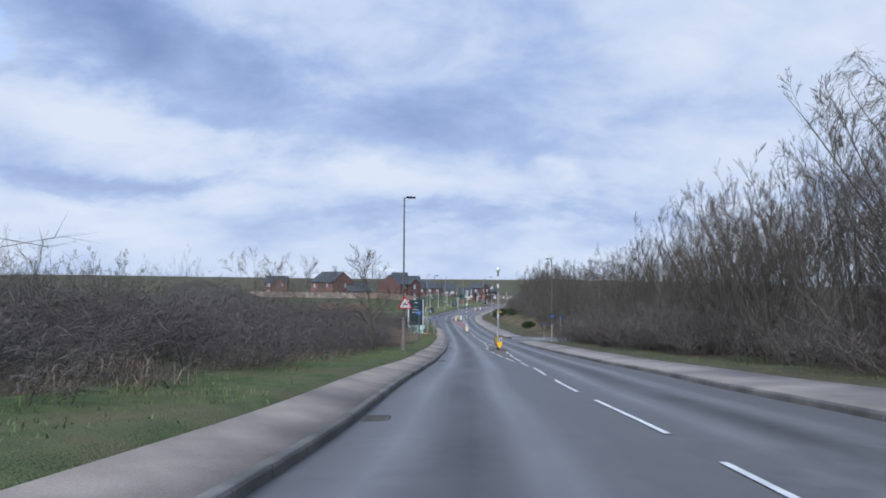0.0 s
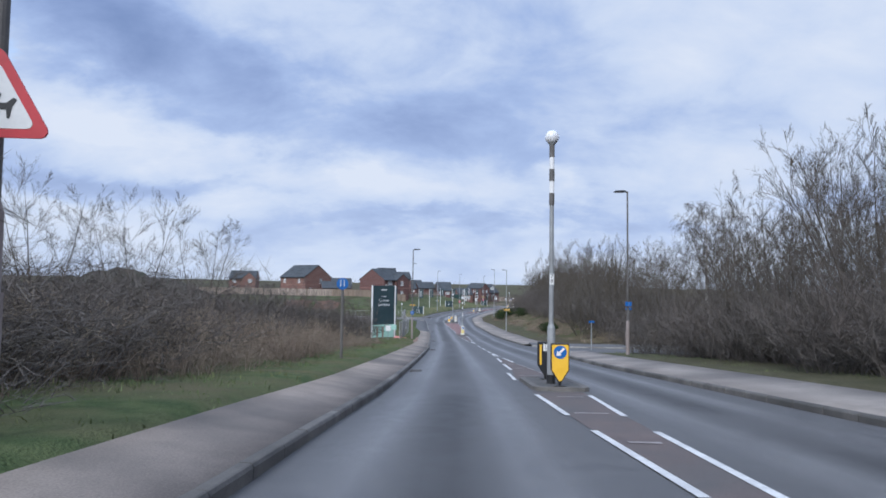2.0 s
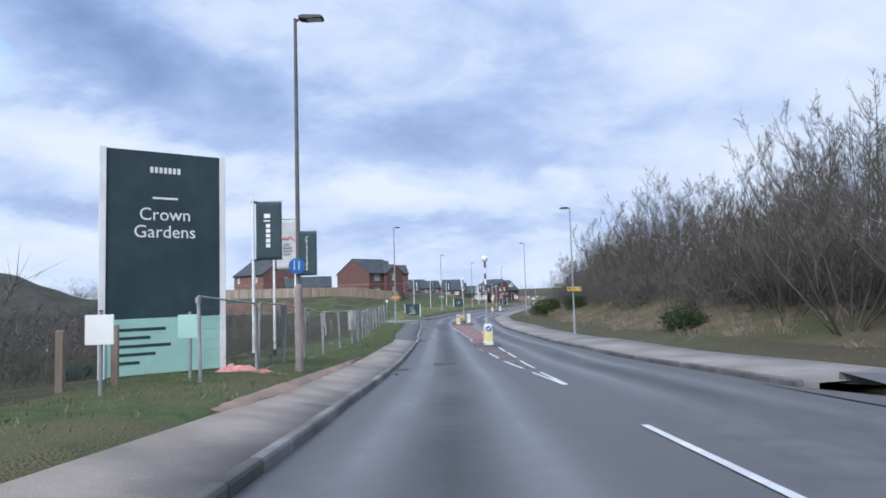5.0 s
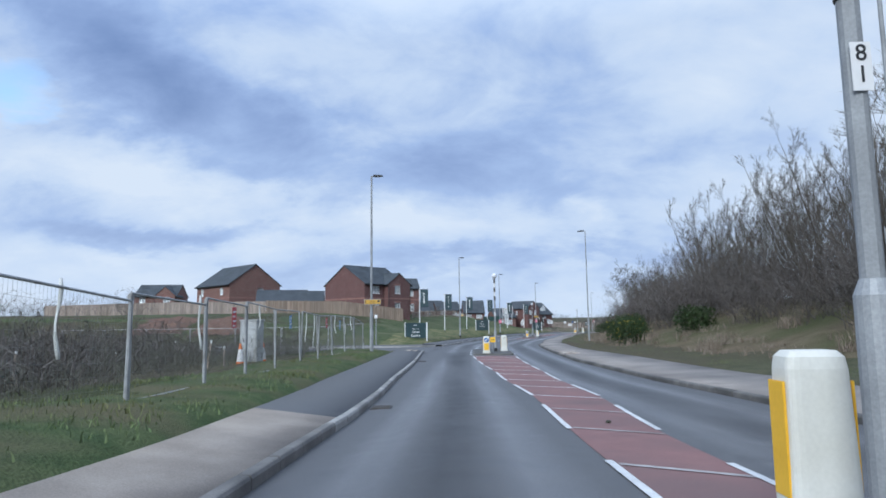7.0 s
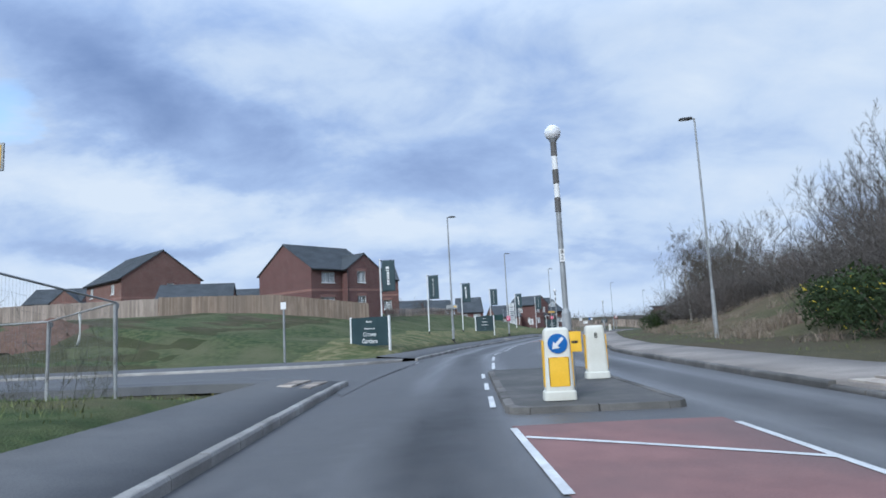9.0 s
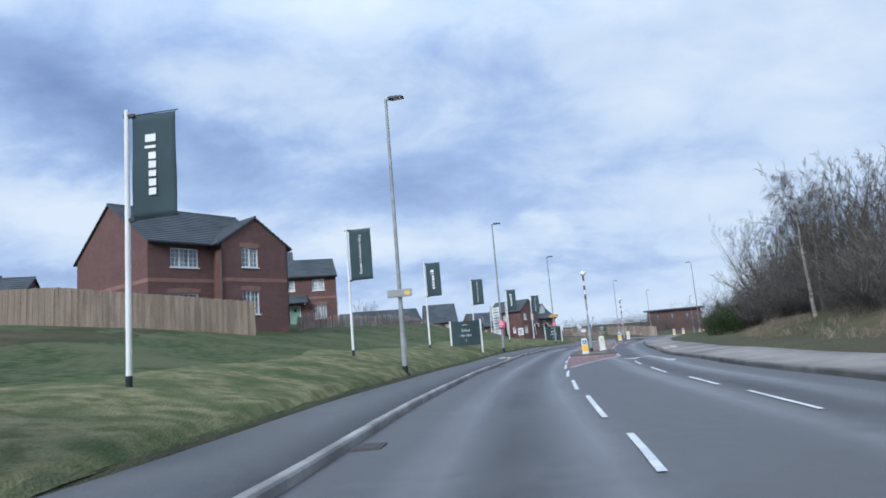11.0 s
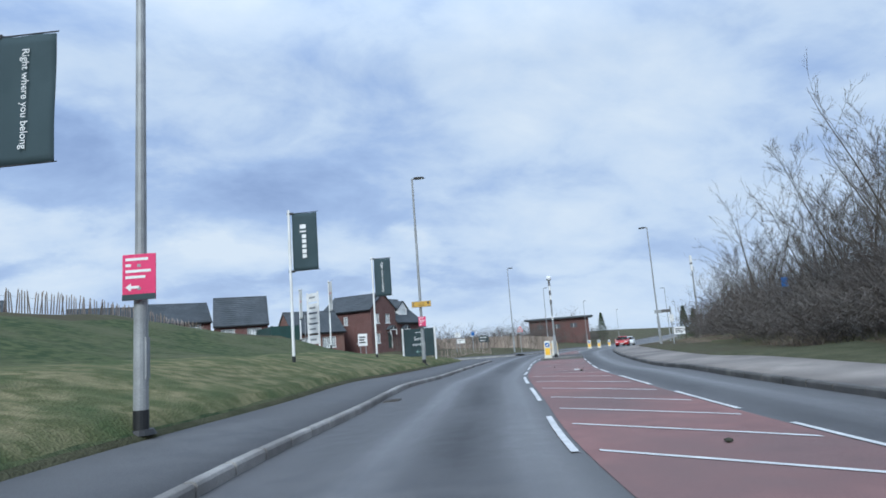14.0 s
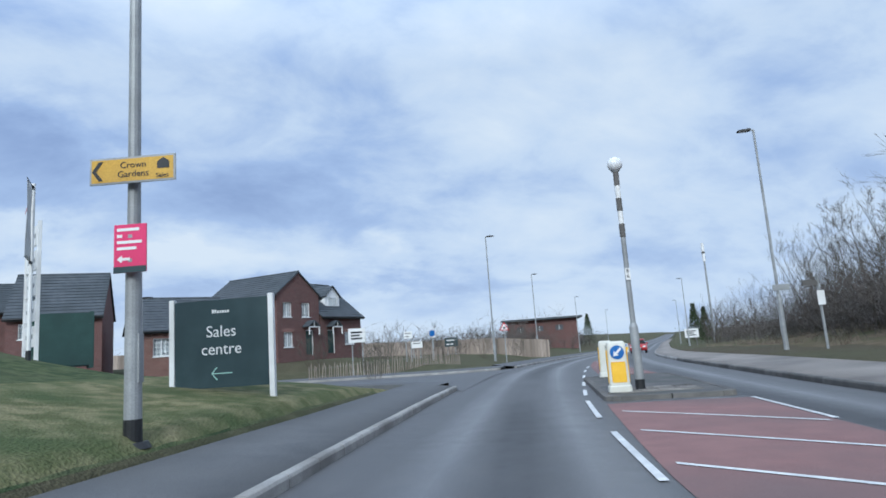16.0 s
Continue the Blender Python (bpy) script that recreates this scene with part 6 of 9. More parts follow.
def house(x, y, angle, z0, length, depth, eave, ridge, brick, label, front=(), right=(), left=(), doors=(), wing=None, porch=None, dormer=None, band=True, along="x", detail=True):
    """A two-storey brick house. Its front runs along local x at y = 0; windows as (x, z, w, h, panes)."""
    root = empty("house", pose(x, y, z0, 0, 0, angle), label, "house", "estate houses")
    win_f = [w for w in front if not (wing and wing[0] < w[0] + 0.05 < wing[1])]
    win_w = [w for w in front if wing and wing[0] < w[0] + 0.05 < wing[1]]
    dr = [(d[0], d[0] + d[1], 0.0, d[2]) for d in doors]
    hole = lambda ws: [(w[0], w[0] + w[2], w[1], w[1] + w[3]) for w in ws]
    part("wall", wall_cells(bmesh.new(), length, eave, hole(win_f) + dr), M[brick], root)
    back = part("wall", wall_cells(bmesh.new(), length, eave, []), M[brick], root)
    back.matrix_local = pose(length, depth, 0, 0, 0, 180)
    for side, wins in (("right", right), ("left", left)):
        bm = wall_cells(bmesh.new(), depth - 0.56, eave, hole(wins))
        if along == "x":
            prism(bm, [(-0.28, eave), (depth - 0.28, eave), ((depth - 0.56) / 2, ridge)], 0, 0.28)
        ob = part("wall", bm, M[brick], root)
        m = pose(length, 0.28, 0, 0, 0, 90) if side == "right" else pose(0, depth - 0.28, 0, 0, 0, -90)
        ob.matrix_local = m
        for wx, wz, ww, wh, wp in wins:
            add_window(root, m @ pose(wx, 0, wz), ww, wh, wp, detail)
    if along == "y":
        part("gable", prism(bmesh.new(), [(0, eave), (length, eave), (length / 2, ridge)], 0, 0.28), M[brick], root)
        part("gable", prism(bmesh.new(), [(0, eave), (length, eave), (length / 2, ridge)], depth - 0.28, depth), M[brick], root)
    gable_roof(root, 0, length, 0, depth, eave, ridge, along)
    for wx, wz, ww, wh, wp in win_f:
        add_window(root, pose(wx, 0, wz), ww, wh, wp, detail, arch=wz < 2.0 and detail)
    for dx, dw, dh, dm in doors:
        add_door(root, pose(dx, 0, 0), dw, dh, dm)
    if band:
        zb = eave * 0.53
        bm = box(bmesh.new(), -0.012, length + 0.012, -0.012, 0.1, zb, zb + 0.22)
        box(bm, length - 0.1, length + 0.012, 0.1, depth, zb, zb + 0.22)
        box(bm, -0.012, 0.1, 0.1, depth, zb, zb + 0.22)
        part("band_course", bm, M["brick_band"], root, "paler brick band")
    if wing:
        a_, b_, proj, wr = wing
        bm = wall_cells(bmesh.new(), b_ - a_, eave, [(w[0] - a_, w[0] - a_ + w[2], w[1], w[1] + w[3]) for w in win_w])
        prism(bm, [(0, eave), (b_ - a_, eave), ((b_ - a_) / 2, wr)], 0, 0.28)
        ob = part("wall", bm, M[brick], root)
        ob.matrix_local = pose(a_, -proj, 0)
        for xx in (a_, b_ - 0.28):
            part("wall", box(bmesh.new(), xx, xx + 0.28, -proj + 0.28, 0.0, -0.8, eave), M[brick], root)
        gable_roof(root, a_, b_, -proj, depth / 2, eave, wr, "y", verge=0.1)
        for wx, wz, ww, wh, wp in win_w:
            add_window(root, pose(wx, -proj, wz), ww, wh, wp, detail, arch=True)
        if band:
            part("band_course", box(bmesh.new(), a_ - 0.012, b_ + 0.012, -proj - 0.012, -proj + 0.1, eave * 0.53, eave * 0.53 + 0.22), M["brick_band"], root, "paler brick band")
        bm = bmesh.new()
        tube(bm, (a_ - 0.06, -proj - 0.06, 0), (a_ - 0.06, -proj - 0.06, eave - 0.2), 0.035, 0.035, 8)
        tube(bm, (b_ + 0.0, -proj - 0.07, 0), (b_ + 0.0, -proj - 0.07, eave - 0.2), 0.035, 0.035, 8)
        part("downpipe", bm, M["black"], root)
    if porch:
        a_, b_, proj, zl, zh = porch
        bm = bmesh.new()
        slope(bm, (a_, -proj, zl), (b_, -proj, zl), (b_, 0.02, zh), (a_, 0.02, zh))
        part("porch_roof", bm, M["roof_tile"], root, "tiled lean-to porch roof")
        for xx in (a_ + 0.1, b_ - 0.3):
            part("bracket", box(bmesh.new(), xx, xx + 0.12, -proj + 0.1, 0, zl - 0.12, zl), M["upvc"], root)
    if dormer:
        a_, b_, zl, zh, zr, yb = dormer
        part("dormer", prism(bmesh.new(), [(a_, zl), (b_, zl), (b_, zh), ((a_ + b_) / 2, zr), (a_, zh)], yb, yb + 2.2), M["upvc"], root, "white boarded dormer")
        bm = bmesh.new()
        xm = (a_ + b_) / 2
        slope(bm, (a_ - 0.15, yb + 2.4, zh - 0.1), (a_ - 0.15, yb - 0.15, zh - 0.1), (xm, yb - 0.15, zr), (xm, yb + 2.4, zr))
        slope(bm, (b_ + 0.15, yb - 0.15, zh - 0.1), (b_ + 0.15, yb + 2.4, zh - 0.1), (xm, yb + 2.4, zr), (xm, yb - 0.15, zr))
        part("roof", bm, M["roof_tile"], root)
        add_window(root, pose(a_ + 0.35, yb - 0.12, zl + 0.2), b_ - a_ - 0.7, zh - zl - 0.25, 2, True)
    return root


house(-13.33, 192.86, 50, -6.0, 8.3, 9.4, 4.98, 7.75, "brick_red", "dark red brick detached house with a gabled bay",
      front=[(1.27, 3.5, 1.65, 1.08, 3), (5.12, 3.5, 1.13, 1.18, 2), (1.18, 0.9, 1.7, 1.13, 3), (5.12, 0.7, 1.13, 1.41, 2)], wing=(3.86, 8.3, 0.95, 6.5))
house(-15.98, 218.54, 15, -5.35, 8.58, 6.2, 4.95, 6.8, "brick_red", "dark red brick house with a pale green front door",
      front=[(3.97, 3.5, 0.63, 0.94, 1), (6.25, 3.45, 1.17, 1.08, 2), (2.8, 0.9, 0.7, 1.08, 1), (6.4, 0.7, 1.12, 1.31, 2)], doors=[(4.06, 1.0, 2.05, "door_green")], porch=(1.87, 5.7, 1.0, 2.2, 3.0))
house(-12.1, 222.0, 105, -5.35, 6.0, 5.6, 4.95, 8.0, "brick_red", "rear wing of a dark red brick house", band=False, along="y")
house(17.18, 271.8, 47, -8.3, 5.1, 7.4, 4.85, 6.65, "brick_red", "red brick show house with a street-facing gable",
      front=[(0.7, 3.05, 1.0, 1.15, 2), (2.9, 3.05, 1.0, 1.15, 2), (0.7, 0.7, 1.05, 1.15, 2)], doors=[(3.3, 0.95, 2.0, "shed_green")], along="y", left=[(3.0, 3.1, 0.65, 1.0, 1), (5.0, 0.85, 0.65, 1.0, 1)], band=False)
house(20.75, 275.6, 47, -8.3, 5.8, 7.2, 3.3, 6.3, "brick_red", "red brick semi-detached show house with a white dormer",
      front=[(3.3, 0.7, 1.4, 1.1, 2)], doors=[(0.9, 0.95, 2.0, "shed_green")], dormer=(1.9, 3.9, 3.8, 5.0, 5.9, 0.9), band=False)
for p_ in ((18.7, 273.4, -8.3), (20.8, 275.65, -8.3)):
    r_ = empty("door_canopy", pose(*p_, 0, 0, 47) @ pose(1.4, 0, 2.2), "small white pitched door canopy on a show house", "canopy", "door canopies")
    bm = bmesh.new()
    slope(bm, (-0.7, 0.0, 0.0), (-0.7, -0.7, 0.0), (0, -0.7, 0.5), (0, 0.0, 0.5))
    slope(bm, (0.7, -0.7, 0.0), (0.7, 0.0, 0.0), (0, 0.0, 0.5), (0, -0.7, 0.5))
    part("roof", bm, M["roof_tile"], r_)
    bm = bmesh.new()
    for sx in (-0.66, 0.58):
        box(bm, sx, sx + 0.08, -0.68, -0.6, -0.6, 0.0)
    box(bm, -0.66, 0.66, -0.68, -0.62, -0.04, 0.05)
    box(bm, -0.03, 0.03, -0.67, -0.63, 0.05, 0.45)
    part("frame", bm, M["upvc"], r_, "white timber frame")
house(-43.55, 205.0, -41.3, -5.34, 11.2, 8.8, 4.85, 8.0, "brick_brown", "brown brick house end with a tall gable",
      front=[(1.3, 3.2, 1.05, 1.1, 2), (8.0, 3.2, 1.05, 1.1, 2)], right=[(4.6, 3.1, 0.85, 1.2, 1), (1.1, 0.75, 1.1, 1.1, 2)])
house(-29.8, 194.5, 16, -5.75, 7.4, 5.5, 2.4, 4.0, "brick_red", "low brick house with a long grey tiled roof", front=[(0.8, 1.0, 1.0, 1.0, 2), (5.2, 1.0, 1.0, 1.0, 2)], band=False)
# houses farther off: place, turn, width, ridge height, brick
FAR = [(-64.0, 222.5, 8, 8.0, 1.2, "brick_brown"), (-33.0, 217.2, 12, 7.6, -0.75, "brick_red"), (-14.5, 270.0, 16, 7.0, -1.7, "brick_red"), (-7.2, 271.6, 16, 6.6, -1.5, "brick_red"), (-14.5, 284.0, 16, 9.0, -0.7, "brick_brown"), (-26.0, 262.0, 16, 8.0, -1.0, "brick_red")]
for k, (x_, y_, a_, w_, top_, b_) in enumerate(FAR):
    house(x_, y_, a_, top_ - 6.9, w_, 7.0, 4.7, 6.9, b_, "distant brick estate house with a grey tiled roof",
          front=[(0.9, 3.3, 1.2, 1.1, 2), (w_ - 2.2, 3.3, 1.2, 1.1, 2), (0.9, 0.9, 1.3, 1.15, 2)], doors=[(w_ - 2.6, 1.0, 2.05, "shed_green")], band=k % 2 == 0, detail=False, wing=(w_ * 0.52, w_, 0.8, 6.4) if k == 0 else None)
house(0.0, 269.3, 6, -8.3, 5.6, 6.4, 3.9, 6.9, "brick_red", "red brick estate house showing its wide grey roof", front=[(0.7, 2.3, 1.4, 1.0, 3), (3.4, 2.3, 1.5, 1.0, 3)], doors=[(2.4, 0.9, 2.0, "shed_green")], band=False)
house(8.2, 268.0, 20, -8.5, 6.0, 5.5, 2.7, 4.9, "brick_brown", "brown brick single-storey sales office with a tiled roof", front=[(0.9, 0.8, 1.6, 1.2, 3), (3.4, 0.8, 1.6, 1.2, 3)], band=False)


# ---- timber fences ----
def boards(x0, y0, x1, y1, height, label, step=0.13, mat_="timber", z_drop=0.0):
    """A close-boarded fence: each board a piece on two rails between posts."""
    w = math.hypot(x1 - x0, y1 - y0)
    yaw = math.degrees(math.atan2(y1 - y0, x1 - x0))
    z0, z1 = ground_at(x0, y0) - z_drop, ground_at(x1, y1) - z_drop
    root = empty("board_fence", pose(x0, y0, z0, 0, 0, yaw), label, "fence", "timber fences")
    n = int(w / step)
    bm = box(bmesh.new(), 0, step + 0.012, -0.012, 0.012, -0.3, height, 0.003)
    me = mesh_of("board", bm, M[mat_])
    for k in range(n):
        ob = new("board", me)
        ob.parent = root
        ob.matrix_local = pose(k * step, 0.012 * (k % 2), (z1 - z0) * k / n + random.uniform(-0.02, 0.02), 0, 0, random.uniform(-1, 1))
    for k in range(int(w / 2.4) + 1):
        part("post", box(bmesh.new(), k * 2.4 - 0.05, k * 2.4 + 0.05, 0.03, 0.13, -0.3, height + (z1 - z0) * k * 2.4 / w - 0.05), M[mat_], root)
    for zz in (0.3, height - 0.35):
        bm = bmesh.new()
        tube(bm, (0, 0.04, zz), (w, 0.04, zz + z1 - z0), 0.035, 0.035, 4)
        part("rail", bm, M[mat_], root)
    return root


boards(-15.9, 189.0, -7.7, 193.1, 1.85, "weathered close-boarded timber fence on the bank")
boards(-26.0, 187.6, -15.9, 189.0, 1.85, "weathered close-boarded timber fence on the bank")
boards(-42.0, 189.5, -26.0, 187.6, 1.75, "weathered close-boarded timber fence behind the site", step=0.2, mat_="pale_timber")
boards(-63.0, 195.5, -42.0, 189.5, 1.75, "weathered close-boarded timber fence behind the site", step=0.25, mat_="pale_timber")
boards(18.5, 306.0, 42.0, 291.0, 1.85, "long grey vertical-boarded fence beyond the side road", step=0.2, mat_="pale_timber")
boards(42.0, 291.0, 46.0, 285.5, 1.85, "grey vertical-boarded fence end beyond the side road", step=0.2, mat_="pale_timber")
boards(-8.0, 318.0, 18.5, 306.0, 1.85, "long grey vertical-boarded fence beyond the side road", step=0.25, mat_="pale_timber")


def paling(pts, label):
    """Chestnut paling: rough split stakes on two wires."""
    (x0, y0), (x1, y1) = pts
    w = math.hypot(x1 - x0, y1 - y0)
    root = empty("paling_fence", pose(x0, y0, ground_at(x0, y0), 0, 0, math.degrees(math.atan2(y1 - y0, x1 - x0))), label, "fence", "paling fences")
    inv = root.matrix_world.inverted()
    n = int(w / 0.17)
    for k in range(n):
        u = (k + 0.5) / n
        x_, y_ = x0 + (x1 - x0) * u, y0 + (y1 - y0) * u
        ob = new("pale", PALES[k % 3])
        ob.parent = root
        ob.matrix_local = inv @ pose(x_, y_, ground_at(x_, y_) - 0.05, random.uniform(-5, 5), random.uniform(-6, 6), random.uniform(0, 360))
    for zz in (0.35, 0.8):
        bm = bmesh.new()
        tube(bm, inv @ Vector((x0, y0, ground_at(x0, y0) + zz)), inv @ Vector((x1, y1, ground_at(x1, y1) + zz)), 0.006, 0.006, 4)
        part("wire", bm, M["galv"], root)
    return root


PALES = []
for hh in (1.05, 1.2, 1.12):
    bm = bmesh.new()
    tube(bm, (0, 0, 0), (0.01, 0, hh - 0.08), 0.028, 0.024, 5)
    tube(bm, (0.01, 0, hh - 0.08), (0.012, 0, hh), 0.024, 0.004, 5)
    PALES.append(mesh_of("pale", bm, M["pale_timber"]))
crest = [at(s_, o_)[:2] for s_, o_ in ((197, -16), (203, -18), (209.5, -19), (216, -19.5), (222.5, -20), (229, -20.5), (235.5, -21), (241, -21.5), (246, -22))]
for a_, b_ in zip(crest, crest[1:]):
    paling((a_, b_), "rough chestnut paling fence along the crest")
low_line = [(18.6, 258.0), (24.5, 262.0), (29.8, 265.8)]
for a_, b_ in zip(low_line, low_line[1:]):
    paling((a_, b_), "rough chestnut paling fence by the show houses")


# ---- trees and scrub ----
M["bark"] = surface("bark", (0.085, 0.072, 0.06), (0.13, 0.112, 0.094), 6.0, 0.95, 0.6, 30, (0.07, 0.066, 0.05), 1.0, world_space=False, stretch=(1, 1, 0.3), spec=0.1)
M["twig"] = surface("twig", (0.105, 0.095, 0.085), (0.15, 0.136, 0.12), 3.0, 0.95, 0.0, 20, (0.085, 0.072, 0.056), 0.5, world_space=False, spec=0.1)
M["birch"] = surface("birch", (0.34, 0.31, 0.28), (0.46, 0.43, 0.40), 4.0, 0.85, 0.3, 20, (0.16, 0.14, 0.125), 1.8, world_space=False, stretch=(1, 1, 3), spec=0.1)
M["scrub"] = surface("scrub", (0.088, 0.081, 0.076), (0.138, 0.125, 0.115), 1.2, 0.95, 0.0, 20, (0.105, 0.09, 0.082), 0.25, spec=0.1, per_island=0.4)
M["weed_stalk"] = surface("weed_stalk", (0.098, 0.1, 0.082), (0.15, 0.15, 0.122), 1.5, 0.95, 0.0, 20, (0.09, 0.085, 0.07), 0.3, spec=0.1, per_island=0.3)
M["dead_grass"] = surface("dead_grass", (0.19, 0.155, 0.122), (0.27, 0.225, 0.178), 1.5, 0.95, 0.0, 20, (0.16, 0.125, 0.1), 0.4, spec=0.1, per_island=0.35)
M["blade"] = surface("blade", (0.11, 0.15, 0.066), (0.165, 0.205, 0.095), 1.2, 0.9, 0.0, 20, (0.15, 0.14, 0.06), 0.25, spec=0.15, per_island=0.35)
M["leaf_dark"] = surface("leaf_dark", (0.022, 0.038, 0.014), (0.045, 0.066, 0.022), 2.0, 0.8, 0.0, 20, (0.03, 0.046, 0.02), 0.5, spec=0.2, per_island=0.4)
M["gorse_flower"] = surface("gorse_flower", (0.55, 0.42, 0.04), (0.65, 0.5, 0.06), 2.0, 0.8, 0.0, 20, (0.5, 0.4, 0.05), 0.5, spec=0.2)


class Twigs:
    """Gathers tapered branches as arrays."""

    def __init__(self, seed):
        self.rng = np.random.RandomState(seed)
        self.v, self.f, self.k = [], [], 0

    def limb(self, pts, radii, sides):
        pts = np.asarray(pts, float)
        ax = np.gradient(pts, axis=0)
        ax /= np.linalg.norm(ax, axis=1, keepdims=True) + 1e-9
        ref = np.where(np.abs(ax[:, 2:3]) > 0.9, [[1.0, 0, 0]], [[0, 0, 1.0]])
        u = np.cross(ax, ref)
        u /= np.linalg.norm(u, axis=1, keepdims=True) + 1e-9
        w = np.cross(ax, u)
        a_ = np.arange(sides) * 2 * np.pi / sides
        ring = pts[:, None] + np.asarray(radii)[:, None, None] * (np.cos(a_)[None, :, None] * u[:, None] + np.sin(a_)[None, :, None] * w[:, None])
        n = len(pts)
        i = np.arange(n * sides).reshape(n, sides) + self.k
        j = np.roll(i, -1, axis=1)
        self.f.append(np.concatenate([np.stack([i[:-1], j[:-1], j[1:]], -1).reshape(-1, 3), np.stack([i[:-1], j[1:], i[1:]], -1).reshape(-1, 3)]))
        self.v.append(ring.reshape(-1, 3))
        self.k += n * sides

    def spike(self, p, q, r):
        """A short twig that ends in a point."""
        d = (q - p) / (np.linalg.norm(q - p) + 1e-9)
        u = np.cross(d, [0.3, 0.2, 0.93])
        u /= np.linalg.norm(u) + 1e-9
        w = np.cross(d, u)
        k = self.k
        self.v.append(np.array([p + r * u, p + r * (-0.5 * u + 0.87 * w), p + r * (-0.5 * u - 0.87 * w), q]))
        self.f.append(np.array([(k, k + 1, k + 3), (k + 1, k + 2, k + 3), (k + 2, k, k + 3)]))
        self.k += 4

    def sliver(self, p, q, r):
        """The finest twig: one long thin blade that ends in a point."""
        d = q - p
        u = np.cross(d, self.rng.normal(0, 1, 3))
        u *= r / (np.linalg.norm(u) + 1e-9)
        k = self.k
        self.v.append(np.array([p + u, p - u, q]))
        self.f.append(np.array([(k, k + 1, k + 2)]))
        self.k += 3

    def grow(self, p, d, length, r, level, spec):
        """A branch that bends, with its children."""
        rng = self.rng
        sides, segs, kids, spread, ratio, lift = spec[level]
        if level + 1 == len(spec):
            d = np.array(d, float) + rng.normal(0, 0.1, 3) + [0, 0, lift * 2]
            p, d = np.array(p, float), d / np.linalg.norm(d)
            self.sliver(p, p + d * length, 0.0062)
            for k in range(kids):
                e_ = d + rng.normal(0, spread, 3) + [0, 0, lift * 2]
                a_ = p + d * length * rng.uniform(0.0, 0.8)
                self.sliver(a_, a_ + e_ / np.linalg.norm(e_) * length * rng.uniform(0.35, 0.75), 0.0052)
            return
        pts, rad = [np.array(p, float)], [r]
        d = np.array(d, float)
        for k in range(segs):
            d = d + rng.normal(0, 0.1, 3) * (1 if level else 0.35) + np.array([0, 0, lift])
            d /= np.linalg.norm(d)
            pts.append(pts[-1] + d * length / segs)
            rad.append(r * (1 - 0.8 * (k + 1) / segs) + 0.002)
        self.limb(pts, rad, sides)
        if level + 1 < len(spec):
            pts = np.array(pts)
            for k in range(kids):
                u = (0.25 if level else 0.2) + (0.75 if level else 0.78) * (k + rng.rand()) / kids
                q = np.array([np.interp(u * segs, range(segs + 1), pts[:, c]) for c in range(3)])
                base = pts[min(int(u * segs) + 1, segs)] - pts[min(int(u * segs), segs - 1)]
                base /= np.linalg.norm(base) + 1e-9
                side = rng.normal(0, 1, 3)
                side -= base * (side @ base)
                side /= np.linalg.norm(side) + 1e-9
                ang = spread * rng.uniform(0.7, 1.25)
                dd = base * math.cos(ang) + side * math.sin(ang)
                ll = length * ratio * rng.uniform(0.7, 1.2) * (1.15 - 0.6 * u if level == 0 else 1.0 - 0.35 * u)
                self.grow(q, dd, ll, max(np.interp(u * segs, range(segs + 1), rad) * 0.55, 0.005), level + 1, spec)

    def mesh(self, name, mat_):
        me = fast_mesh(name, np.concatenate(self.v), np.concatenate(self.f))
        me.materials.append(mat_)
        return me


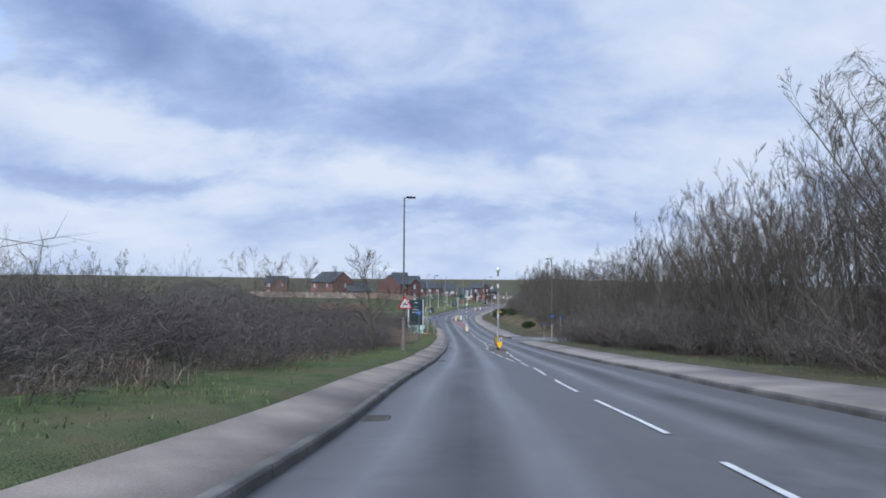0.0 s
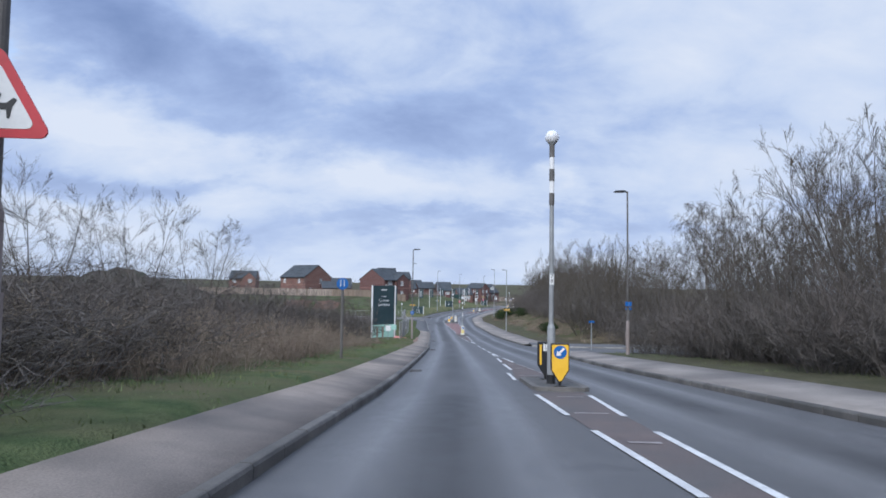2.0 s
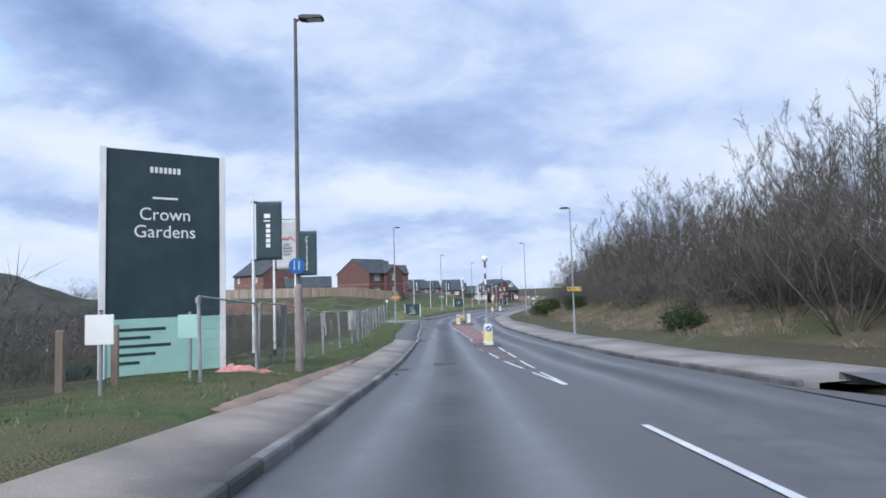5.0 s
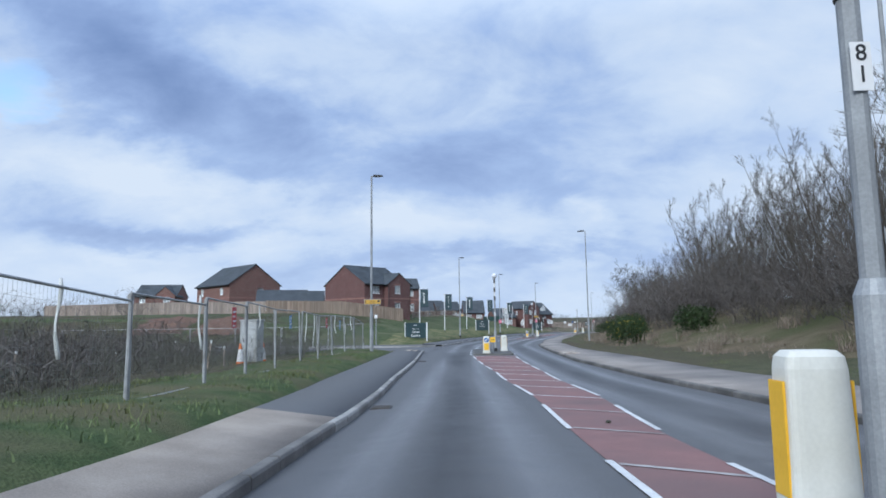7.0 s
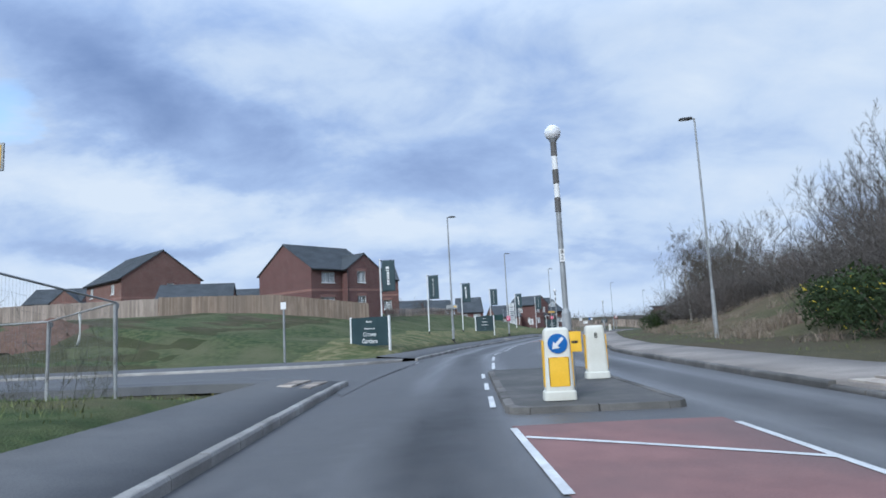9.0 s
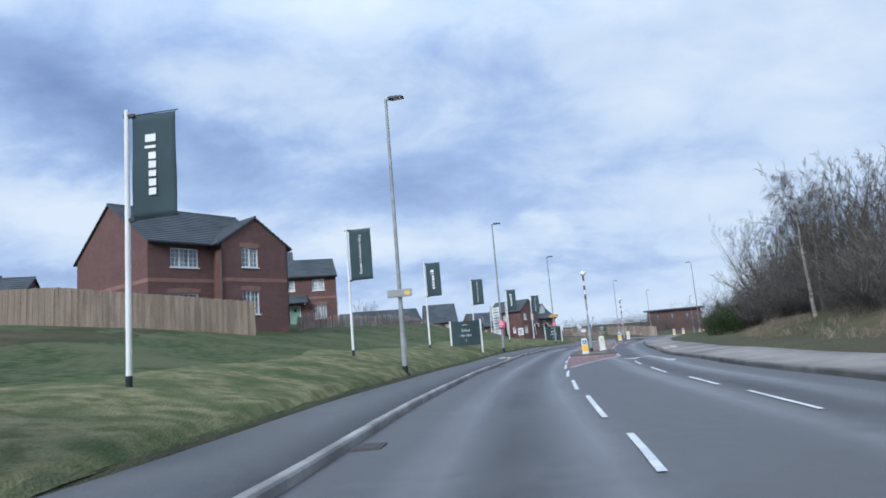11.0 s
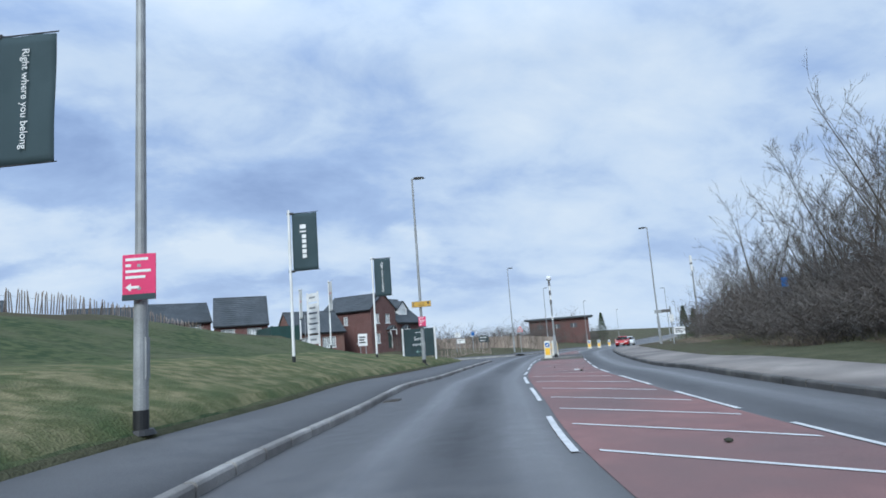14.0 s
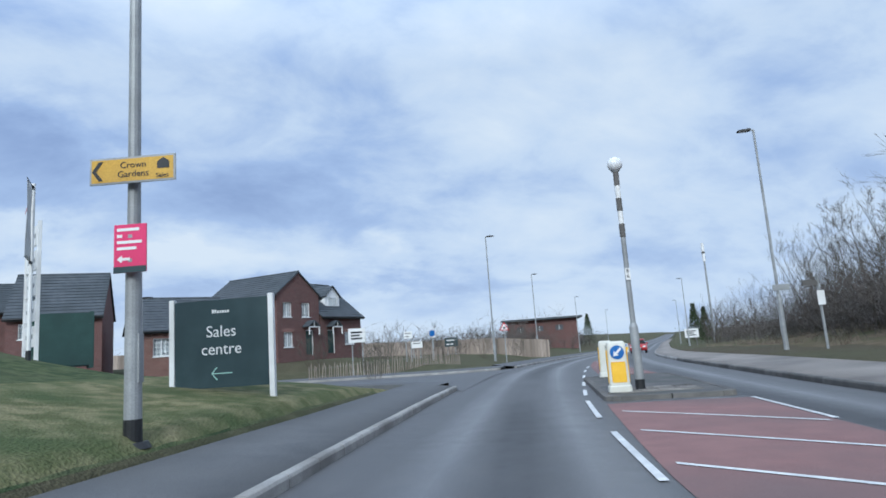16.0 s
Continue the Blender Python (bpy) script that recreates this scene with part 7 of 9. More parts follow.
def tree_kind(seed, height, form, bark="bark", far=False):
    """A bare winter tree as a trunk and a crown of limbs and twigs, 1:1 in metres."""
    t = Twigs(seed)
    rng = t.rng
    root = empty("tree", pose(0, 0, -500))
    crown = Twigs(seed + 100)
    # for each order of branch: sides, segments, children, spread, length ratio, lift
    if form == "broad":
        spec = [(7, 7, 0, 0, 0, 0.02), (4, 4, 8, 0.6, 0.55, 0.07), (3, 2, 7, 0.5, 0.6, 0.07), (3, 2, 3, 0.36, 0, 0.05)]
        stems, fork, lean, limbs, reach_, open_ = 3, 0.16, 0.35, 8, 0.50, 0.9
    elif form == "leader":
        spec = [(7, 7, 0, 0, 0, 0.02), (4, 5, 11, 0.6, 0.42, 0.07), (3, 3, 8, 0.5, 0.62, 0.07), (3, 2, 3, 0.3, 0, 0.05)]
        stems, fork, lean, limbs, reach_, open_ = 1, 0.12, 0.0, 28, 0.46, 1.05
    elif form == "upright":
        spec = [(7, 7, 0, 0, 0, 0.02), (4, 4, 6, 0.45, 0.5, 0.05), (3, 2, 5, 0.45, 0.6, 0.05), (3, 2, 4, 0.36, 0, 0.04)]
        stems, fork, lean, limbs, reach_, open_ = 7, 0.22, 0.72, 8, 0.38, 0.62
    elif form == "multi":
        spec = [(6, 7, 0, 0, 0, 0.03), (4, 3, 5, 0.45, 0.5, 0.05), (3, 2, 5, 0.45, 0.62, 0.05), (3, 2, 4, 0.36, 0, 0.04)]
        stems, fork, lean, limbs, reach_, open_ = 9, 0.15, 0.95, 6, 0.40, 0.62
    else:  # weeping birch
        spec = [(6, 8, 0, 0, 0, 0.01), (4, 4, 7, 0.7, 0.5, 0.02), (3, 3, 8, 0.8, 0.9, -0.16), (3, 2, 6, 0.18, 0, -0.4)]
        stems, fork, lean, limbs, reach_, open_ = 1, 0.25, 0.05, 16, 0.5, 1.0
    if far:
        spec = spec[:1] + [(3, 3, 4, 0.5, 0.55, 0.05), (3, 2, 4, 0.45, 0.6, 0.05), (3, 2, 2, 0.3, 0, 0.04)]
    r0 = height * (0.014 if stems == 1 else 0.0056)
    for k in range(stems):
        a_ = 2.4 * k + rng.rand() * 0.5
        tip = lean * math.sqrt((k + 0.5) / stems) * rng.uniform(0.85, 1.15) if stems > 1 else 0.0
        d = np.array([tip * math.cos(a_), tip * math.sin(a_), 1.0])
        d /= np.linalg.norm(d)
        pts, rad = [np.array([0.12 * math.cos(a_) * (stems > 1), 0.12 * math.sin(a_) * (stems > 1), -0.3])], [r0 * 1.25]
        hh = height * rng.uniform(0.86, 1.0) * (1.06 - 0.12 * tip / max(lean, 0.1)) if stems > 1 else height
        for q in range(9):
            d = d + rng.normal(0, 0.035, 3) + [0, 0, 0.035]
            d /= np.linalg.norm(d)
            pts.append(pts[-1] + d * hh / 9)
            rad.append(r0 * (1 - 0.96 * (q + 1) / 9) + 0.003)
        t.limb(pts, rad, 7)
        pts = np.array(pts)
        for q in range(limbs):
            u = fork + (0.97 - fork) * ((q + rng.rand()) / limbs) ** 0.85
            p = np.array([np.interp(u * 9, range(10), pts[:, c]) for c in range(3)])
            az = q * 2.4 + rng.rand()
            sp = open_ * (1.2 - 0.6 * u) * rng.uniform(0.85, 1.15)
            dd = np.array([math.sin(sp) * math.cos(az), math.sin(sp) * math.sin(az), math.cos(sp)])
            crown.grow(p, dd, hh * reach_ * (1.12 - 0.78 * u) * rng.uniform(0.8, 1.1), np.interp(u * 9, range(10), rad) * 0.45, 1, spec)
    part("trunk", t.mesh("trunk", M[bark]), None, root)
    part("crown", crown.mesh("crown", M["twig"]), None, root, "bare twiggy crown")
    return root


TREES = {
    "ash": tree_kind(3, 9.0, "upright"),
    "oak": tree_kind(7, 8.5, "broad"),
    "alder": tree_kind(11, 9.5, "upright"),
    "hazel": tree_kind(15, 6.0, "multi"),
    "thorn": tree_kind(19, 5.0, "multi"),
    "birch": tree_kind(23, 10.0, "weep", "birch"),
    "far_ash": tree_kind(27, 9.0, "upright", far=True),
    "far_oak": tree_kind(33, 8.5, "broad", far=True),
    "leader": tree_kind(41, 9.0, "leader"),
    "sapling": tree_kind(37, 3.0, "upright", far=True),
}
TREE_WORDS = {"ash": "bare upright winter tree", "oak": "bare broad-crowned winter tree", "alder": "tall bare upright winter tree", "hazel": "bare many-stemmed shrub tree", "thorn": "low bare many-stemmed thorn tree", "birch": "weeping birch with drooping twigs", "far_ash": "bare upright winter tree", "far_oak": "bare broad-crowned winter tree", "leader": "bare winter tree with a straight leading stem", "sapling": "slim young bare tree"}
TREE_SIZE = {"ash": 9.0, "oak": 8.5, "alder": 9.5, "hazel": 6.0, "thorn": 5.0, "birch": 10.0, "far_ash": 9.0, "far_oak": 8.5, "leader": 9.0, "sapling": 3.0}


def plant(kind_, x, y, height, yaw=None, where="on the verge"):
    k = height / TREE_SIZE[kind_]
    src = TREES[kind_]
    ob = copy_thing(src, pose(x, y, ground_at(x, y) - 0.05, random.uniform(-3, 3), random.uniform(-3, 3), random.uniform(0, 360) if yaw is None else yaw))
    ob.scale = (k * random.uniform(0.9, 1.1),) * 2 + (k,)
    return tagged(ob, TREE_WORDS[kind_] + " " + where, "tree", "bare trees")


def plant_so(kind_, s, o, h, where):
    p_ = at(s, o)
    return plant(kind_, p_[0], p_[1], h, where=where)


# single trees by the road
plant("leader", -3.7, 33.0, 5.35, yaw=40, where="beside the street lamp")
for kind_, x_, y_, h in (("oak", -16.2, 66.0, 8.6), ("oak", -13.8, 70.2, 8.4), ("oak", -18.3, 61.0, 8.4), ("hazel", -6.2, 71.0, 3.9), ("hazel", -8.0, 74.0, 3.6), ("ash", -12.5, 82.0, 5.0)):
    plant(kind_, x_, y_, h, where="behind the roadside scrub")
for s, o, h in ((76, -26, 6.0), (79, -34, 6.0), (86, -23, 5.2), (58, -27, 7.5), (53, -31, 7.5), (48, -35, 7.5), (54, -38, 6.5), (46, -43, 6.5), (38, -48, 6), (32, -41, 5.5)):
    plant_so(random.choice(("hazel", "far_ash", "thorn")), s, o, h, "beyond the scrub")
# wood on the other side
rng_t = random.Random(5)
for k in range(27):
    s = -12 + 3.0 * k
    plant_so(rng_t.choice(("ash", "alder", "oak", "hazel", "far_ash")), s + rng_t.uniform(-0.8, 0.8), rng_t.uniform(15.2, 19.0), (10.8 if s < 40 else 10.4) * rng_t.uniform(0.82, 1.12), "in the roadside wood")
for k in range(16):
    s = -8 + 4.6 * k
    plant_so(rng_t.choice(("far_ash", "ash", "far_oak")), s + rng_t.uniform(-1, 1), rng_t.uniform(20, 28), (12.5 if s < 50 else 11) * rng_t.uniform(0.85, 1.1), "deeper in the wood")
plant_so("birch", 22, 15.8, 11.5, "at the wood's edge")
for s, o, h in ((28, 15.2, 10.4), (34, 15.6, 9.6), (52, 14.6, 9.0), (86, 19.0, 9.6), (152.5, 19.0, 9.8), (139, 21.0, 10.6), (145, 22.5, 10.0), (103, 19.5, 10.6), (108, 20.5, 10.2), (114, 21.5, 9.6)):
    plant_so("ash", s, o, h, "standing over the thicket")
for s, o, h in ((88.5, 16.2, 5.6), (91, 13.8, 7.0), (93.5, 15.6, 7.8), (96, 13.9, 7.2), (98.5, 16.4, 7.8), (101.5, 14.8, 6.8), (104.5, 16.8, 7.2), (108, 17.6, 6.6), (112, 17.2, 6.4), (116, 18.2, 6.2), (56, 13.4, 6.6), (60, 13.2, 6.2), (63, 14.2, 6.0), (47, 13.4, 6.4), (41, 13.8, 6.6), (24, 14.2, 6.4), (18, 13.8, 6.2)):
    plant_so("hazel", s, o, h, "in the roadside thicket")
for k in range(19):
    plant_so(("ash", "hazel", "alder")[k % 3], 1 + 3.5 * k + rng_t.uniform(-1, 1), rng_t.uniform(13.8, 16.2), rng_t.uniform(7.0, 9.2), "at the wood's edge")
for k in range(15):
    plant_so(("hazel", "ash")[k % 2], 90 + 4.2 * k + rng_t.uniform(-1, 1), rng_t.uniform(17.5, 20.0), rng_t.uniform(6.4, 8.4), "on top of the bank")
for k in range(12):
    plant_so(("hazel", "ash")[k % 2], 200 + 4.0 * k + rng_t.uniform(-1, 1), rng_t.uniform(18.0, 21.0), rng_t.uniform(6.8, 8.6), "on the far bank")
plant_so("birch", 66, 14.5, 8.5, "at the wood's edge")
plant_so("birch", 68.5, 17.0, 8.5, "at the wood's edge")
for k in range(24):
    s = 87 + 4.0 * k
    plant_so(rng_t.choice(("oak", "ash", "hazel", "oak", "alder")), s + rng_t.uniform(-1, 1), rng_t.uniform(19.5, 23) + (1.5 if s > 130 else 0), (7.4 if s < 126 else 10.2 if s < 152 else 8.0) * rng_t.uniform(0.78, 1.15), "on top of the bank")
for k in range(18):
    s = 96 + 5.8 * k
    plant_so(rng_t.choice(("far_oak", "far_ash", "ash")), s + rng_t.uniform(-1, 1), rng_t.uniform(25, 31), 8.4 * rng_t.uniform(0.8, 1.15), "on top of the bank")
for x_, y_, h in ((60.0, 330.0, 6.0), (64.0, 337.0, 5.6), (68.5, 340.0, 5.0)):
    plant("hazel", x_, y_, h, where="before the school")
plant("birch", 25.0, 197.6, 9.0, where="on top of the bank")
plant("birch", 27.5, 200.8, 8.0, where="on top of the bank")
for k in range(26):
    s = 204 + 3.4 * k
    plant_so(rng_t.choice(("ash", "far_ash", "oak", "far_oak")), s, rng_t.uniform(16.5, 24), (10.0 if s < 250 else 8.0) * rng_t.uniform(0.8, 1.15), "on the far bank")
for k in range(10):
    s = 310 + 9 * k
    plant_so(rng_t.choice(("far_ash", "far_oak")), s, rng_t.uniform(14, 22), 7.5 * rng_t.uniform(0.8, 1.2), "beside the distant road")
    plant_so(rng_t.choice(("far_ash", "far_oak")), s + 40, rng_t.uniform(-26, -14), 7.5 * rng_t.uniform(0.8, 1.2), "beside the distant road")
for x_, y_, h in ((-8.0, 215.5, 3.0), (-4.5, 217.0, 2.8), (19.5, 266.0, 3.0), (22.0, 256.0, 2.8), (36.0, 279.0, 3.2), (30.5, 277.0, 2.8), (41.5, 284.0, 3.0)):
    plant("sapling", x_, y_, h, where="newly planted on the grass")
for src in TREES.values():
    for o in (*src.children, src):
        bpy.data.objects.remove(o)


# ---- rough ground: weeds on the building land, bracken on the bank ----
M["weeds"] = surface("weeds", (0.07, 0.062, 0.042), (0.115, 0.10, 0.068), 1.1, 0.95, 0.9, 16, (0.055, 0.066, 0.03), 0.14, bump_dist=0.08, spec=0.05)
M["bracken"] = surface("bracken", (0.115, 0.092, 0.06), (0.17, 0.136, 0.092), 1.0, 0.95, 0.9, 18, (0.085, 0.09, 0.045), 0.16, bump_dist=0.07, spec=0.05)


def cover(name, s_, o_of, ds, mat_, label, category, lift=0.05):
    rows = []
    for s in s_:
        row = []
        for d in ds:
            o = o_of(s, d)
            p_ = at(s, o)
            lip = lift + 0.04 * noise.noise(Vector((p_[0] * 0.7, p_[1] * 0.7, 3)))
            p_[2] = ground_z(s, o) + (lip if d not in (ds[0], ds[-1]) else (-0.1 if d else -0.02))
            row.append(p_)
        rows.append(row)
    return tagged(new(name, sheet(name, np.array(rows), M[mat_])), label, category, kind="structure")


wav = lambda s: 0.7 * math.sin(s * 0.31) + 0.5 * math.sin(s * 0.83)
cover("rough_ground", np.arange(58, 150.5, 1.5), lambda s, d: float(table(PATH_L, s)) - 2.2 - 0.4 * wav(s) * (d < 20) - d, [0, 0.3, 1, 2, 3.5, 5, 7, 9.5, 12.5, 16, 20, 26, 34, 44, 58, 76, 100, 135, 180], "weeds", "dark rough weeds and bare soil on the building land", "rough ground")
cover("rough_ground", np.arange(160, 187, 1.5), lambda s, d: -15.0 - wav(s) - d, [0, 0.3, 1, 3, 6, 10, 16, 25, 40, 60, 90, 130], "weeds", "dark rough weeds behind the site fence", "rough ground")
cover("mown_grass", np.arange(161, 243.5, 1.5), lambda s, d: float(table(PATH_L, s)) - 0.12 - d * (1 + 0.16 * wav(s)), [0, 0.2, 0.6, 1.2, 2, 3, 4.2, 4.6], "dry_grass", "straw-coloured mown grass beside the footway", "grass", 0.1)
cover("lawn", np.arange(160.5, 262, 1.5), lambda s, d: float(table(PATH_L, s)) - 0.1 - d, [0, 0.2, 0.6, 1.2, 2, 3, 4.5, 6, 8, 10, 12.5, 15.5, 19, 24, 30, 38, 48, 60], "lawn", "green grass on the estate bank", "grass", 0.045)
cover("verge", np.arange(-16, 147, 1.5), lambda s, d: float(table(PATH_L, s)) - 0.05 - d * (1 + 0.12 * wav(s)), [0, 0.2, 0.5, 1, 1.6, 2.3, 2.9, 3.2], "verge", "rough green grass verge beside the footway", "grass", 0.06)
cover("verge", np.arange(-16, 300, 2.0), lambda s, d: float(table(PATH_R, s)) + 0.05 + d * (1 + 0.1 * wav(s)), [0, 0.2, 0.5, 1, 1.6, 2.3, 3.4, 4.2], "grass", "rough green grass behind the wide path", "grass", 0.06)
cover("rough_bank", np.arange(88, 330, 2.0), lambda s, d: float(table(PATH_R, s)) + 3.4 + 0.7 * wav(s) + d, [0, 0.3, 1, 2, 3.5, 5, 7, 9.5, 12.5, 16, 22, 32, 50, 90], "bracken", "brown bracken and dead grass on the bank", "bank")
cover("rough_bank", np.arange(-16, 69, 2.0), lambda s, d: float(table(PATH_R, s)) + 2.6 + 0.5 * wav(s) + d, [0, 0.3, 1, 2, 4, 7, 12, 20, 35, 60], "weeds", "dark leaf litter under the roadside wood", "bank")
cover("rough_bank", np.arange(-16, 60, 2.0), lambda s, d: float(table(PATH_L, s)) - 2.4 - 0.5 * wav(s) - d, [0, 0.3, 1, 2, 4, 7, 12, 20, 35, 60, 100, 160], "weeds", "dark ground under the roadside scrub", "bank")


# ---- scrub, dead grass, turf: uncountable stuff ----
def bush_arrays(seed, stems, height, radius, twigs=5, arch=0.5, thick=1.0):
    """A leafless bush: arching stems, each with side shoots that carry fine twigs."""
    t = Twigs(seed)
    rng = t.rng
    for k in range(stems):
        a_, rr = rng.rand() * 2 * np.pi, radius * 0.55 * math.sqrt(rng.rand())
        p = np.array([rr * math.cos(a_), rr * math.sin(a_), -0.1])
        out = np.array([math.cos(a_), math.sin(a_), 0]) * rng.uniform(0.1, 0.7)
        d = out + [rng.normal(0, 0.15), rng.normal(0, 0.15), 1.0]
        L = height * rng.uniform(0.45, 1.12)
        pts, rad = [p], [0.011 * thick]
        for q in range(3):
            d = d + rng.normal(0, 0.18, 3) + np.array([out[0], out[1], -0.25]) * arch * q * 0.4
            d /= np.linalg.norm(d)
            pts.append(pts[-1] + d * L / 3)
            rad.append(0.011 * thick * (1 - 0.75 * (q + 1) / 3))
        t.limb(pts, rad, 3)
        arr = np.array(pts)
        for q in range(twigs):
            u = rng.uniform(0.2, 1.0) * 3
            b_ = np.array([np.interp(u, range(4), arr[:, c]) for c in range(3)])
            g = rng.normal(0, 1, 3) * [0.13, 0.13, 0.08] * L + [0, 0, L * 0.26 * (1 - 0.75 * arch)]
            t.sliver(b_, b_ + g, 0.0075 * thick)
            for w in range(3):
                c_ = b_ + g * rng.uniform(0.2, 0.8)
                t.sliver(c_, c_ + g * 0.45 + rng.normal(0, 0.07, 3) * L + [0, 0, L * 0.07 * (1 - arch)], 0.006 * thick)
    return np.concatenate(t.v), np.concatenate(t.f)


def tuft_arrays(seed, blades, height, radius, width):
    rng = np.random.RandomState(seed)
    v, f = [], []
    for k in range(blades):
        a_, rr = rng.rand() * 2 * np.pi, radius * math.sqrt(rng.rand())
        p = np.array([rr * math.cos(a_), rr * math.sin(a_), -0.02])
        b_ = rng.rand() * 2 * np.pi
        side = np.array([math.cos(b_), math.sin(b_), 0]) * width
        h = height * rng.uniform(0.4, 1.1)
        bend = rng.normal(0, 0.35, 2) * h
        mid, top = p + [bend[0] * 0.3, bend[1] * 0.3, h * 0.6], p + [bend[0], bend[1], h * 0.95]
        i = 5 * k
        v += [p - side, p + side, mid + side * 0.7, mid - side * 0.7, top]
        f += [(i, i + 1, i + 2), (i, i + 2, i + 3), (i + 3, i + 2, i + 4)]
    return np.array(v), np.array(f)


def leaf_arrays(seed, leaves, height, radius, size):
    """A mound of small leaf clumps with gaps and an uneven outline."""
    rng = np.random.RandomState(seed)
    v, f = [], []
    for k in range(leaves):
        d = rng.normal(0, 1, 3)
        d /= np.linalg.norm(d)
        lump = 1 + 0.28 * math.sin(5 * d[0] + seed) * math.sin(4 * d[1] + 2) + rng.normal(0, 0.08)
        p = d * [radius, radius, height * 0.55] * (rng.rand() ** 0.3) * lump + [0, 0, height * 0.45]
        a_, b_ = rng.normal(0, size, 3), rng.normal(0, size, 3)
        i = 3 * k
        v += [p, p + a_, p + b_]
        f.append((i, i + 1, i + 2))
    return np.array(v), np.array(f)


def scatter(name, kinds, places, mat_, label, category, seed=1):
    """Copies of the kinds at places (x, y, scale, tall), joined into one object."""
    rng = np.random.RandomState(seed)
    vs, fs, k = [], [], 0
    for x, y, sc, tall in places:
        v, f = kinds[rng.randint(len(kinds))]
        a_ = rng.rand() * 2 * np.pi
        c, s = math.cos(a_) * sc, math.sin(a_) * sc
        w = np.stack([v[:, 0] * c - v[:, 1] * s + x, v[:, 0] * s + v[:, 1] * c + y, v[:, 2] * tall + ground_at(x, y)], -1)
        vs.append(w)
        fs.append(f + k)
        k += len(v)
    me = fast_mesh(name, np.concatenate(vs), np.concatenate(fs))
    me.materials.append(mat_)
    return tagged(new(name, me), label, category, kind="stuff")


BRAMBLE = [bush_arrays(31 + k, 30, 2.2, 1.7, 9, 0.9, 0.75) for k in range(4)]
THICKET = [bush_arrays(51 + k, 20, 3.2, 1.6, 9, 0.3) for k in range(4)]
COPSE = [bush_arrays(61 + k, 13, 3.2, 1.6, 6, 0.3, 1.3) for k in range(3)]
LOW = [bush_arrays(71 + k, 20, 0.95, 1.5, 7, 0.9, 0.55) for k in range(3)]
WEEDY = [bush_arrays(75 + k, 22, 1.15, 1.5, 6, 0.15, 0.4) for k in range(3)]
STRAW = [tuft_arrays(81 + k, 48, 0.9, 0.55, 0.011) for k in range(4)]
TURF = [tuft_arrays(91 + k, 40, 0.13, 0.6, 0.009) for k in range(4)]
LUSH = [tuft_arrays(95 + k, 40, 0.17, 0.4, 0.008) for k in range(3)]
rng_s = np.random.RandomState(12)


def along(s0, s1, n, out0, out1, side, sc=(0.8, 1.2), tall=(0.8, 1.2), fade=None):
    """Places strewn between two stations and two distances out from the path's edge."""
    res = []
    for k in range(n):
        s = rng_s.uniform(s0, s1)
        d = out0 + (out1 - out0) * rng_s.rand()
        o = table(PATH_L, s) - d if side < 0 else table(PATH_R, s) + d
        p_ = at(s, o)
        g = fade(s, d) if fade else 1.0
        if g <= 0:
            continue
        res.append((p_[0], p_[1], rng_s.uniform(*sc), rng_s.uniform(*tall) * g))
    return res


left_h = lambda s, d: np.interp(s, [-10, 8, 26, 47, 65, 77, 82], [0.95, 0.95, 0.95, 0.92, 0.8, 0.55, 0.4]) * np.interp(d, [2.0, 4.5, 12], [0.45, 0.95, 1.15])
scatter("bramble_scrub", BRAMBLE, along(3, 38, 150, 2.6, 14, -1, (0.8, 1.3), (0.8, 1.25), left_h) + along(38, 79, 130, 5.5, 16, -1, (0.8, 1.3), (0.8, 1.25), left_h), M["scrub"], "dense leafless bramble scrub along the verge", "scrub", 2)
scatter("dead_bracken", LOW, along(38, 68, 240, 2.2, 8.5, -1, (0.7, 1.2), (0.8, 1.3), lambda s, d: 1.75 * np.interp(d, [2.0, 4.5, 8.5], [0.45, 1.0, 0.9])) + along(-6, 78, 110, 2.2, 5.0, -1, (0.7, 1.1), (0.6, 1.3), lambda s, d: 0.7 if rng_s.rand() < 0.5 else 0), M["dead_grass"], "pale brown dead bracken and grass", "bracken", 3)
scatter("dead_grass", STRAW, along(-6, 38, 60, 2.2, 5.0, -1, (0.7, 1.3), (0.35, 0.6)) + along(38, 72, 120, 1.8, 7.0, -1, (0.7, 1.3), (0.4, 0.9)), M["dead_grass"], "pale brown dead grass", "grass", 33)
scatter("thicket", THICKET, along(-14, 67, 190, 3.0, 11, 1, (0.9, 1.4), (0.85, 1.3), lambda s, d: np.interp(d, [3, 5, 12], [0.6, 0.95, 1.2])), M["scrub"], "dark leafless thicket under the roadside trees", "scrub", 4)
scatter("thicket", THICKET, along(87, 152, 230, 7.0, 17, 1, (1.1, 1.6), (0.7, 1.2)), M["scrub"], "dark leafless thicket on top of the bank", "scrub", 5)
scatter("thicket", THICKET, along(150, 200, 150, 7, 17, 1, (1.1, 1.7), (0.7, 1.25), lambda s, d: 1.0 if (d > 11 or 166 > s or s > 188) else 0), M["scrub"], "dark leafless thicket on top of the bank", "scrub", 6)
scatter("thicket", THICKET, along(198, 285, 240, 7.5, 18, 1, (1.2, 1.9), (0.8, 1.45), lambda s, d: 1.0 if s > 212 or d > 11.5 else 0), M["scrub"], "dark leafless thicket on the far bank", "scrub", 7)
scatter("thicket", THICKET, along(36, 69, 90, 2.8, 8, 1, (1.0, 1.5), (0.8, 1.2)), M["scrub"], "dark leafless thicket near the side turning", "scrub", 41)
